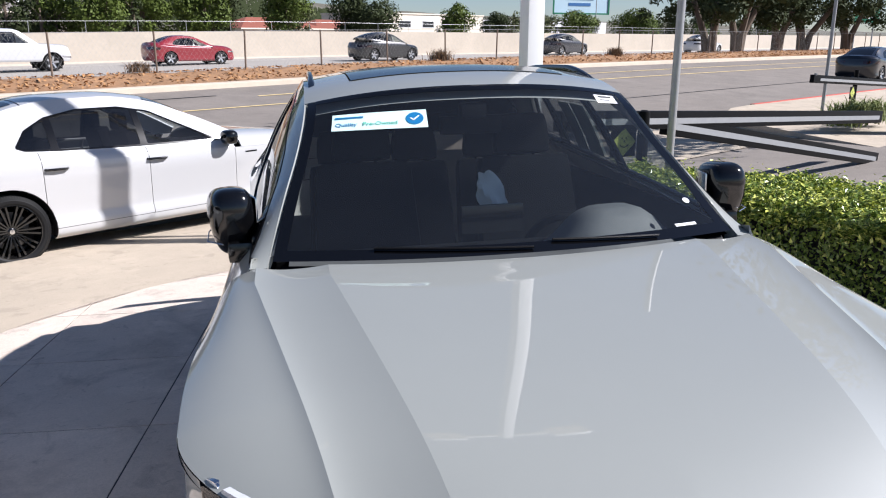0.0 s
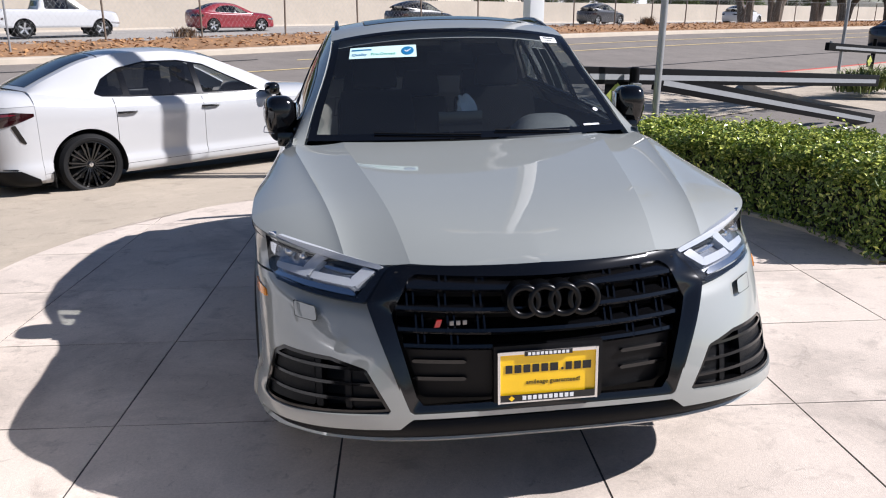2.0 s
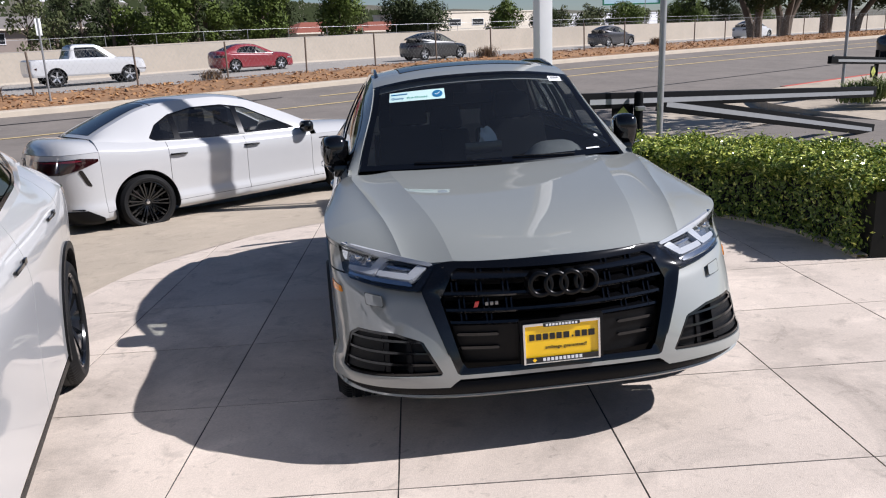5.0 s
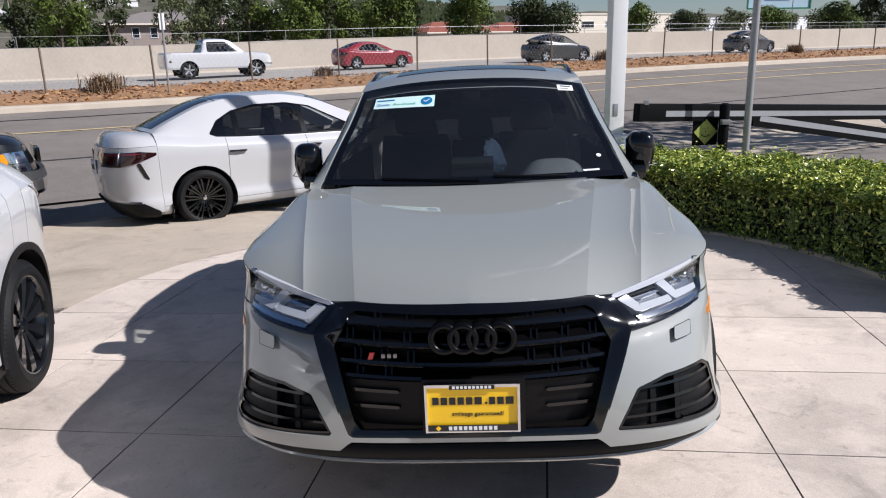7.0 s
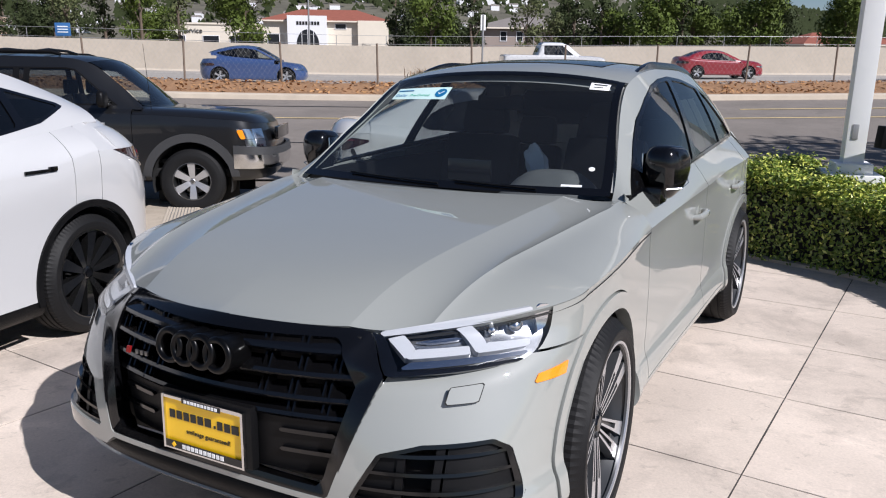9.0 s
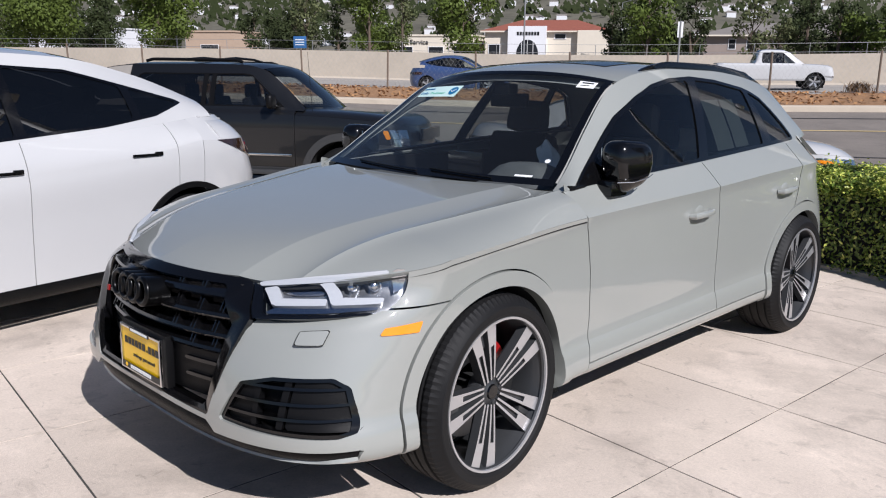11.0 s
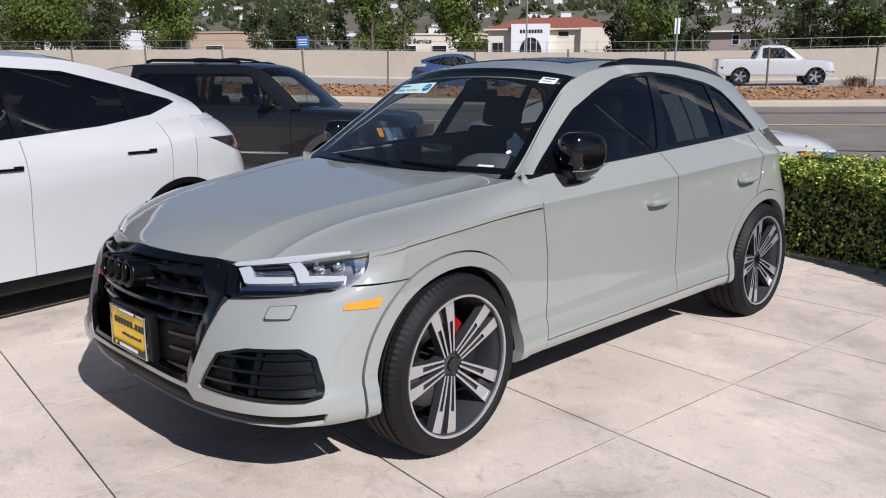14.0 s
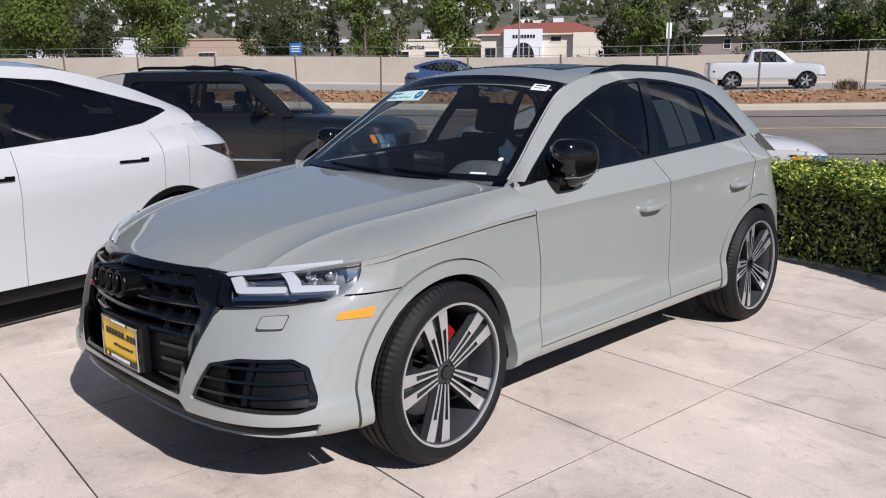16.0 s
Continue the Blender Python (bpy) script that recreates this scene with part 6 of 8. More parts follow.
for _s in (1, -1):
    for _y, _z in ((1.58, 0.955), (2.53, 1.005)):
        _x = float(cross.side(np.array([_y]), np.array([0.97]))[0][0])
        part("door_handle", moved(joined(box((_x + 0.004, _y, _z), (0.010, 0.22, 0.018), None, 0.004), box((_x + 0.004, _y + 0.09, _z + 0.006), (0.012, 0.06, 0.026), None, 0.005)), Matrix.Diagonal((_s, 1, 1, 1))), K, CROSS)
    mirror_pod(CROSS, 0.97, 0.52, 1.05, _s, M["gloss_black"])
    side_patch(CROSS, "tail_lamp", cross, ((3.10, 1.09), (3.40, 0.99), (3.66, 0.915), (3.88, 0.93), (3.88, 1.135), (3.45, 1.125)), M["tail"], 0.006, _s < 0, "dark red tail lamp", span=(2.0, 2.9))
    side_patch(CROSS, "tail_lens", cross, ((3.46, 1.05), (3.58, 0.98), (3.80, 0.96), (3.80, 1.05)), M["red_lens"], 0.009, _s < 0, "red lamp lens", span=(2.0, 2.9))
    part("tail_top", sheet(grid(2.0, 3.0, 0.04), grid(0, 1, 0.2), lambda a, s: (lambda x, y, z: (x * (1 - 0.22 * s), y - 0.16 * s * np.clip(a - 2, 0, 1) ** 0.5, z + (1.245 - z) * s))(*cross.belt(a, np.ones_like(s))), mirror=_s < 0), M["paint_white"], CROSS)

part("rear_shelf", sheet(grid(-1, 1, 0.1), grid(0, 1, 0.1), lambda u, f: (u * (0.76 - 0.10 * f), 3.12 + f * (0.56 - 0.26 * u * u), 1.240 - 0.02 * f), lip=0.02), M["paint_white"], CROSS)

# charcoal pickup
truck = Shell(half=1.0, nose=curve((0, -0.90), (0.3, -0.98), (0.6, -0.95), (1, -0.86)), tail=curve((0, 4.58), (0.3, 4.66), (1, 4.62)), y1=-0.42, y2=4.15,
              flank=curve((0, 0.93), (0.08, 0.97), (0.3, 0.985), (0.6, 0.995), (0.85, 1.0), (1, 0.985)), low=curve((0, 0.42), (1, 0.40), (2, 0.40), (3, 0.45)),
              crease=curve((-0.42, 1.13), (0.5, 1.18), (2, 1.19), (4.6, 1.21)), belt=curve((0.2, 1.23), (1.0, 1.25), (4.6, 1.27)),
              hood=curve((-0.95, 1.12), (-0.6, 1.20), (0, 1.25), (0.7, 1.28)), rim=curve((0, 1.06), (0.6, 1.09), (1, 1.13)),
              roof=curve((0.55, 1.27), (0.85, 1.54), (1.2, 1.78), (1.45, 1.835), (2.2, 1.85), (3.0, 1.845), (3.4, 1.815), (4.2, 1.52), (4.6, 1.30)),
              roof_half=curve((0.55, 0.84), (1.2, 0.70), (3.0, 0.69), (3.6, 0.72), (4.6, 0.86)), front_pow=curve((0, 3.0), (1, 3.0)), rear_pow=4.0,
              belt_half=curve((0.2, 0.93), (1.0, 0.935), (4.6, 0.93)), roof_crown=0.045, hood_pow=9.0)
TRUCK = thing("pickup", "charcoal crew cab pickup with plastic cladding and chrome bumper", "truck", m=lot(-6.06, 5.20, 123.0) @ pose(0, 0, -0.08))
DLO_TRUCK = ((0.82, 1.285), (3.05, 1.29), (3.10, 1.31), (3.02, 1.70), (2.95, 1.725), (1.45, 1.725), (1.33, 1.705))
make_car(TRUCK, truck, M["paint_dark"], M["matte_black"], (0.0, 3.30), 0.39, 0.225, 0.475, TRUCK_WHEEL, DLO_TRUCK, [1.88, 2.0], [0.66, 1.95, 3.02], 0.50, (0.55, 1.20), (3.1, 4.5), cladding=(M["cladding"], 0.10), sill_mat=M["cladding"], hood_end=0.66, track=0.985)
for _s in (1, -1):
    handle(TRUCK, truck, 1.75, 1.04, _s, M["matte_black"])
    handle(TRUCK, truck, 2.85, 1.04, _s, M["matte_black"])
    mirror_pod(TRUCK, 1.06, 0.95, 1.36, _s, M["matte_black"], (0.10, 0.05, 0.10))
    for _n, _p, _m in (("headlight", ((-0.95, 0.90), (-0.60, 0.90), (-0.55, 1.02), (-0.95, 1.02)), M["lamp_silver"]), ("turn_lamp", ((-0.95, 0.80), (-0.66, 0.80), (-0.64, 0.895), (-0.95, 0.895)), M["lamp_silver"]),
                       ("corner_lamp", ((-0.66, 0.90), (-0.60, 0.90), (-0.55, 1.01), (-0.62, 1.01)), M["amber"])):
        side_patch(TRUCK, _n, truck, _p, _m, 0.006 if _n != "corner_lamp" else 0.009, _s < 0, "", span=(0.45, 1.05))
    part("roof_rail", moved(tube([(0.60, 1.55, 1.875), (0.60, 1.65, 1.905), (0.60, 2.9, 1.91), (0.60, 3.0, 1.885)], 0.022, 8), Matrix.Diagonal((_s, 1, 1, 1))), M["matte_black"], TRUCK)
    part("sail_panel", sheet(grid(3.16, 4.40, 0.05), grid(0.02, 0.98, 0.08), lambda y, s: (lambda x, yy, z: (x + 0.010, yy, z))(*truck.cabin(y, s)), [lambda x, y, z: hull((3.32, 1.36), (3.75, 1.36), (3.55, 1.58), (3.32, 1.62))(y, z)], mirror=_s < 0, lip=0.01), M["sail"], TRUCK, "faded grey sail panel")
    part("running_board", box((_s * 0.97, 1.65, 0.43), (0.16, 2.2, 0.06), None, 0.02), M["cladding"], TRUCK)
    part("body_strip", box((_s * 1.002, 1.85, 0.66), (0.012, 2.3, 0.03), None, 0.004), M["chrome"], TRUCK)
part("bumper_bar", sheet(grid(0, 1.0, 0.03), grid(0.20, 0.44, 0.04), lambda a, w: (lambda x, y, z: (x * 1.015, y - 0.06, z))(*truck.belt(a, w)), [lambda x, y, z: -0.50 - y], both=True, lip=0.04), M["chrome"], TRUCK, "chrome front bumper")
part("bumper_cap", sheet(grid(0, 1.0, 0.03), grid(0.44, 0.58, 0.05), lambda a, w: (lambda x, y, z: (x * 1.02, y - 0.075, z))(*truck.belt(a, w)), [lambda x, y, z: -0.50 - y], both=True, lip=0.05), M["cladding"], TRUCK)
part("roof_rack", joined(*[tube([(-0.60, y, 1.915), (-0.3, y, 1.94), (0.3, y, 1.94), (0.60, y, 1.915)], 0.018, 8) for y in (1.8, 2.3)]), M["matte_black"], TRUCK)
part("antenna", rod((-0.86, 0.45, 1.15), (-0.88, 0.50, 2.0), 0.004, 0.002, 6), M["matte_black"], TRUCK)
part("grille", box((0, -0.965, 0.95), (1.1, 0.05, 0.16), None, 0.02), M["gloss_black"], TRUCK)


# ---- the sales lot ----
HC = Vector((0.0, 2.0, 0.0))      # centre of the round display pad
HR = 2.95                          # inner radius of the hedge


def on_arc(r, deg, z=0.0):
    a = radians(deg)
    return Vector((HC.x + r * math.sin(a), HC.y + r * math.cos(a), z))


def hedge_thing():
    rng = np.random.default_rng(3)
    r0, r1, a0, a1 = HR - 0.06, 4.2, -6.0, 101.0
    height = curve((-6, 0.735), (6, 0.765), (13, 0.775), (25, 0.69), (38, 0.60), (60, 0.585), (122, 0.59))
    T = thing("hedge", "clipped green hedge with glossy leaves round the pad", "hedge", m=LOT.copy())
    # solid core, coloured near black to give the shade inside the hedge
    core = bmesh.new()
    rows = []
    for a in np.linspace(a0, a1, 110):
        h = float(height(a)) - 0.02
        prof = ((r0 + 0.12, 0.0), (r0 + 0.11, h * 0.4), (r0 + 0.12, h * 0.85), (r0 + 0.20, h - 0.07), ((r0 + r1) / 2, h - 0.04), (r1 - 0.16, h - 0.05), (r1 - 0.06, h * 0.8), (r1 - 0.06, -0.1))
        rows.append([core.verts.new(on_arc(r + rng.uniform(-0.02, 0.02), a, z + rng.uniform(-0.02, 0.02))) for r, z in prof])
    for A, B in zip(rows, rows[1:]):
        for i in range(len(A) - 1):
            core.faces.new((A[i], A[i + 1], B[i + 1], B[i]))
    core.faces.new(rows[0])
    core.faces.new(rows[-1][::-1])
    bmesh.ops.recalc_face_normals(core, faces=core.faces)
    part("hedge_core", core, M["core_shade"], T)
    for name, material, count, seed in (("leaves", M["leaf"], 90000, 1), ("young_leaves", M["leaf_sunlit"], 50000, 2)):
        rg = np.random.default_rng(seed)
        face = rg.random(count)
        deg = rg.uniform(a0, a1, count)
        # few leaves on the front, so the core's painted shade shows through
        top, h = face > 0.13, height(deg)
        is_sunlit = name == "young_leaves"
        # the pale leaves go almost wholly on top, as painted sunlight
        if is_sunlit:
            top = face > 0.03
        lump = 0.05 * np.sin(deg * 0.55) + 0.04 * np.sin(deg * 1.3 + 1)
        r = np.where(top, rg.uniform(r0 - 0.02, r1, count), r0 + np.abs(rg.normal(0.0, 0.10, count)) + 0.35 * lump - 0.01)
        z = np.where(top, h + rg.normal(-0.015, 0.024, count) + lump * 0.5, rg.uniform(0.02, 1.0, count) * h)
        edge = np.clip((r - r0) / 0.14, 0, 1)
        z = np.where(top, z - 0.07 * (1 - edge) ** 2, z)
        sprig = rg.random(count) < (0.05 if is_sunlit else 0.012)
        z = np.where(top & sprig, z + rg.uniform(0, 0.10, count), z)
        a = np.radians(deg)
        P = np.stack([HC.x + r * np.sin(a), HC.y + r * np.cos(a), z], 1)
        out = np.stack([-np.sin(a), -np.cos(a), np.zeros(count)], 1)
        nrm = np.where(top[:, None], np.array([0, 0, 1.0]), out) + rg.normal(0, 0.5, (count, 3))
        nrm /= np.linalg.norm(nrm, axis=1)[:, None]
        d = rg.normal(0, 1, (count, 3))
        d -= (d * nrm).sum(1)[:, None] * nrm
        d /= np.linalg.norm(d, axis=1)[:, None]
        b = np.cross(nrm, d)
        L = rg.uniform(0.013, 0.027, count)[:, None]
        Wd = L * rg.uniform(0.40, 0.55, count)[:, None]
        V = np.stack([P - d * L, P + b * Wd + nrm * L * 0.15, P + d * L, P - b * Wd + nrm * L * 0.15], 1).reshape(-1, 3)
        me = bpy.data.meshes.new(name)
        idx = np.arange(count) * 4
        F = np.concatenate([np.stack([idx, idx + 1, idx + 2], 1), np.stack([idx, idx + 2, idx + 3], 1)])
        me.from_pydata(V, [], F.tolist())
        me.materials.append(material)
        ob = new(name, me)
        ob.parent = T
        tagged(ob, kind="stuff")
    # kerb of the bed
    kb = bmesh.new()
    rows = [[kb.verts.new(on_arc(r, a, z)) for r, z in ((r0 + 0.02, -0.02), (r0 + 0.02, 0.03), (r0 + 0.10, 0.03), (r0 + 0.10, -0.02))] for a in np.linspace(a0, a1, 60)]
    for A, B in zip(rows, rows[1:]):
        for i in range(3):
            kb.faces.new((A[i], A[i + 1], B[i + 1], B[i]))
    part("bed_edge", kb, M["kerb"], T)


hedge_thing()

# white lamp pole
POLE = thing("lamp_pole", "tall white square steel pole with twin lamp arms on a plinth", "pole", m=Matrix.Translation(LOT @ Vector((1.45, 5.39, 0.0))) @ pose(0, 0, 0, 0, 0, 14))
part("plinth", joined(box((0, 0, 0.28), (0.60, 0.60, 0.72), None, 0.03)), M["kerb"], POLE, "concrete plinth")
part("base_cover", joined(box((0, 0, 0.70), (0.46, 0.46, 0.12), None, 0.012), box((0, 0, 0.80), (0.30, 0.30, 0.10), None, 0.012)), M["pole_white"], POLE)
part("shaft", box((0, 0, 4.6), (0.165, 0.165, 7.8), None, 0.012), M["pole_white"], POLE)
part("handhole", box((-0.02, -0.084, 1.12), (0.05, 0.012, 0.13), None, 0.006), M["galv"], POLE)
for _s in (-1, 1):
    part("arm", box((_s * 0.45, 0, 8.35), (0.75, 0.08, 0.08), None, 0.01), M["pole_white"], POLE)
    part("lamp_head", box((_s * 1.05, 0, 8.33), (0.62, 0.40, 0.16), None, 0.03), M["pole_white"], POLE)
_dome = bmesh.new()
bmesh.ops.create_uvsphere(_dome, u_segments=16, v_segments=10, radius=0.055)
_dome = moved(_dome, Matrix.Translation((-0.15, -0.02, 2.50)))
part("camera_dome", _dome, M["pole_white"], POLE)
part("camera_bracket", rod((-0.08, 0, 2.55), (-0.15, -0.02, 2.55), 0.02), M["pole_white"], POLE)


def smile_sign(name, x, y, z, face):
    """A small black board with a yellow diamond and a simple drawn mark."""
    T = thing(name, "small black board with a yellow diamond marker", "sign", "gate signs", m=Matrix.Translation((x, y, z)) @ pose(0, 0, 0, 0, 0, face))
    part("board", box((0, 0, 0), (0.30, 0.012, 0.30), None, 0.004), M["gate_black"], T)
    part("diamond", moved(box((0, -0.010, 0), (0.20, 0.006, 0.20), None, 0.003), pose(0, 0, 0, 0, 45, 0)), M["sign_yellow"], T)
    part("curve_mark", moved(tube([(0.055 * math.cos(a), -0.015, -0.005 + 0.045 * math.sin(a)) for a in np.linspace(math.pi * 1.15, math.pi * 1.85, 9)], 0.005, 6), Matrix()), M["ink"], T)
    for px in (-0.022, 0.022):
        part("dot_mark", box((px, -0.014, 0.040), (0.010, 0.004, 0.014)), M["ink"], T)
    part("bar_mark", box((0, -0.014, 0.008), (0.008, 0.004, 0.028)), M["ink"], T)
    return T


def gate(name, a, b, brace=None, post=None, label=""):
    """A black swing arm gate with a reflective strip and a brace."""
    a, b = Vector(a), Vector(b)
    T = thing(name, label, "gate", m=Matrix.Translation(a))
    d = b - a
    q = d.to_track_quat("X", "Z").to_matrix()
    half = d / 2
    part("arm", box(half, (d.length, 0.10, 0.185), q, 0.01), M["gate_black"], T)
    side = q @ Vector((0, -1, 0))
    part("reflective_strip", box(half + q @ Vector((0.12, -0.052, -0.01)), (d.length - 0.5, 0.004, 0.062), q), M["gate_tape"], T, "silver reflective strip")
    part("reflective_strip", box(half + q @ Vector((0.12, 0.052, -0.01)), (d.length - 0.5, 0.004, 0.062), q), M["gate_tape"], T, "silver reflective strip")
    if brace:
        p, e = Vector(brace[0]) - a, Vector(brace[1]) - a
        dd = e - p
        qq = dd.to_track_quat("X", "Z").to_matrix()
        part("brace", box((p + e) / 2, (dd.length, 0.09, 0.20), qq, 0.01), M["gate_black"], T)
        part("reflective_strip", box((p + e) / 2 + qq @ Vector((0, -0.048, 0)), (dd.length - 0.2, 0.004, 0.066), qq), M["gate_tape"], T, "silver reflective strip")
    part("end_knob", box((0.10, 0.02, 0.10), (0.05, 0.05, 0.05), None, 0.006), M["galv"], T)
    return T


_lot = lambda x, y, z: LOT @ Vector((x, y, z))
gate("gate", _lot(1.66, 5.06, 1.09), _lot(8.4, 9.30, 0.62), (_lot(3.15, 6.0, 0.93), _lot(8.4, 9.30, -0.05)), label="black swing arm gate with silver reflective strips")
_sp = LOT @ Vector((2.51, 5.56, 0.820))
smile_sign("gate_sign", _sp.x, _sp.y, _sp.z, 14)
_gp = LOT @ Vector((2.68, 5.56, 0))
GPOST = thing("gate_post", "round black steel gate post with rounded top", "post", m=Matrix.Translation(_gp))
part("shaft", lathe([(0.0, 1.13), (0.03, 1.128), (0.052, 1.115), (0.055, 1.10), (0.055, -0.1)], 24, "Z"), M["gate_black"], GPOST)
part("hinge", box((0.0, -0.06, 0.93), (0.10, 0.10, 0.05), None, 0.008), M["galv"], GPOST)
_pp = LOT @ Vector((2.85, 5.30, 0))
SPOLE = thing("sign_pole", "bare galvanised round steel pole", "pole", m=Matrix.Translation(_pp))
part("shaft", rod((0, 0, -0.1), (0, 0, 4.5), 0.038, None, 18), M["galv"], SPOLE)
gate("gate", (10.81, 14.79, 0.78), (15.0, 17.6, 0.50), label="black swing arm gate across the driveway")
smile_sign("gate_sign", 12.84, 16.05, 0.36, 33)
GP2 = thing("gate_post", "round black steel gate post", "post", m=Matrix.Translation((13.2, 16.45, -0.1)))
part("shaft", rod((0, 0, 0), (0, 0, 1.0), 0.055, None, 18), M["gate_black"], GP2)
SP2 = thing("sign_pole", "bare galvanised round steel pole", "pole", m=Matrix.Translation((11.5, 15.25, -0.15)))
part("shaft", rod((0, 0, 0), (0, 0, 4.5), 0.04, None, 16), M["galv"], SP2)


def tuft(name, x, y, z, r, h, n, seed, material, label):
    rg = np.random.default_rng(seed)
    bm = bmesh.new()
    for _ in range(n):
        a, l = rg.uniform(0, 6.283), rg.uniform(0.5, 1.0) * h
        o = Vector((rg.normal(0, r * 0.35), rg.normal(0, r * 0.35), 0))
        d = Vector((math.cos(a), math.sin(a), 0)) * rg.uniform(0.2, 1.0) * r
        w = Vector((-math.sin(a), math.cos(a), 0)) * 0.012
        p = [o, o + d * 0.35 + Vector((0, 0, l * 0.7)), o + d + Vector((0, 0, l * rg.uniform(0.7, 1.0)))]
        v = [bm.verts.new(c) for c in (p[0] - w, p[0] + w, p[1] + w, p[1] - w, p[2])]
        bm.faces.new((v[0], v[1], v[2], v[3]))
        bm.faces.new((v[3], v[2], v[4]))
    T = thing(name, label, "plant", m=Matrix.Translation((x, y, z)))
    tagged(part("foliage", bm, material, T, smooth=False), kind="stuff")


for _i, (_x, _y) in enumerate(((10.6, 13.2), (11.2, 13.6), (11.9, 14.1))):
    tuft("grass_clump", _x, _y, -0.1, 0.55, 0.6, 260, 20 + _i, M["grass"], "clump of yellow green ornamental grass")

# ribbed trench grate in the apron
GRATE = thing("drain_grate", "pale ribbed drain grate set in the apron", "drain", m=LOT @ Matrix.Translation((-5.02, 3.70, -0.012)) @ pose(0, 0, 0, 0, 0, 134.5))
part("frame", joined(*[box(c, s_, None, 0.003) for c, s_ in (((0, -0.17, 0.004), (2.6, 0.03, 0.016)), ((0, 0.17, 0.004), (2.6, 0.03, 0.016)))]), M["kerb"], GRATE)
part("channel", box((0, 0, 0.001), (2.58, 0.31, 0.004)), M["galv"], GRATE)
for _i in range(9):
    part("bar", box((0, -0.14 + 0.035 * _i, 0.006), (2.58, 0.024, 0.012), None, 0.003), M["kerb"], GRATE)

# ---- across the street ----
FC = 23.0


def fence():
    T = thing("chain_link_fence", "rusty chain link fence with leaning pipe posts along the verge", "fence")
    rng = random.Random(8)
    s_list = [-46 + 3.05 * i for i in range(52)]
    for s in s_list:
        lean = rng.uniform(-0.04, 0.04)
        b = st(s, FC, 0.70)
        part("post", rod(b, b + Vector((lean * U.x, lean * U.y, 1.36)), 0.032, None, 8), M["rust"], T)
    part("top_wire", tube([st(s, FC, 2.04 + 0.008 * math.sin(s)) for s in np.linspace(-46, 112, 80)], 0.007, 5), M["galv"], T)
    part("bottom_wire", tube([st(s, FC, 0.84 + 0.02 * math.sin(s * 1.7)) for s in np.linspace(-46, 112, 80)], 0.006, 5), M["galv"], T)
    # woven mesh: crossed wires
    V, E = [], []
    h, pitch, w = 1.18, 0.16, 0.0022
    bmv, bmf = [], []
    for s in np.arange(-46, 60, pitch):
        for dr in (1, -1):
            p0 = st(s, FC, 0.84)
            p1 = st(s + dr * h * 0.75, FC, 0.84 + h)
            o = U * w
            k = len(bmv)
            bmv += [p0 - o, p0 + o, p1 + o, p1 - o]
            bmf.append((k, k + 1, k + 2, k + 3))
    me = bpy.data.meshes.new("mesh_wire")
    me.from_pydata(bmv, [], bmf)
    me.materials.append(M["galv"])
    ob = new("mesh_wire", me)
    ob.parent = T
    tagged(ob, kind="stuff")


fence()
# thin fence on top of the barrier
TF = thing("wall_fence", "low wire fence along the top of the barrier wall", "fence")
part("top_rail", tube([st(s, 46.2, 2.62) for s in np.linspace(-60, 140, 68)], 0.012, 6), M["galv"], TF)
for _i in range(67):
    _p = st(-60 + 3 * _i, 46.2, 2.0)
    part("post", rod(_p, _p + Vector((0, 0, 0.62)), 0.018, None, 6), M["galv"], TF)

SIGN = thing("sign_post", "steel post with a narrow blank sign seen edge on", "sign", m=Matrix.Translation(LOT @ Vector((-9.39, 20.28, 0)) ))
_zz = 0.34 - (LOT @ Vector((-9.39, 20.28, 0))).z
part("post", rod((0, 0, _zz - 0.1), (0, 0, _zz + 2.3), 0.03, None, 8), M["galv"], SIGN)
part("plate", box((0, 0.0, _zz + 2.05), (0.16, 0.01, 0.46), Euler((0, 0, radians(40))).to_matrix(), 0.002), M["paper"], SIGN)


def litter():
    """Dry leaves and weeds on the verge."""
    rg = np.random.default_rng(12)
    n = 9000
    s, c = rg.uniform(-45, 80, n), rg.uniform(21.3, 24.0, n)
    zz = _prof(c) + 0.05
    V, F = [], []
    for i in range(n):
        o = st(float(s[i]), float(c[i]), float(zz[i]))
        a, r, t = rg.uniform(0, 6.28), rg.uniform(0.03, 0.10), rg.uniform(-0.04, 0.06)
        d, e = Vector((math.cos(a) * r, math.sin(a) * r, t)), Vector((-math.sin(a) * r * 0.5, math.cos(a) * r * 0.5, 0.02))
        k = len(V)
        V += [o - d, o + e, o + d, o - e]
        F.append((k, k + 1, k + 2, k + 3))
    me = bpy.data.meshes.new("leaf_litter")
    me.from_pydata(V, [], F)
    me.materials.append(M["litter"])
    tagged(new("leaf_litter", me), "dry brown leaf litter on the verge", "leaf litter", kind="stuff")


M["litter"] = mat("dry leaves", (0.36, 0.19, 0.08), 0.9, vary=0.3, scale=0.7, fine=0.2, fine_scale=6)
litter()
for _i, (_s, _c, _r) in enumerate(((1.3, 22.8, 0.7), (-28, 22.6, 0.6), (8.5, 23.4, 0.4), (21, 23.2, 0.6), (33, 23.0, 0.5))):
    _p = st(_s, _c, 0.72)
    tuft("dry_bush", _p.x, _p.y, _p.z, _r, 0.6 * _r + 0.3, 300, 40 + _i, M["dry"], "dry twiggy bush by the fence")


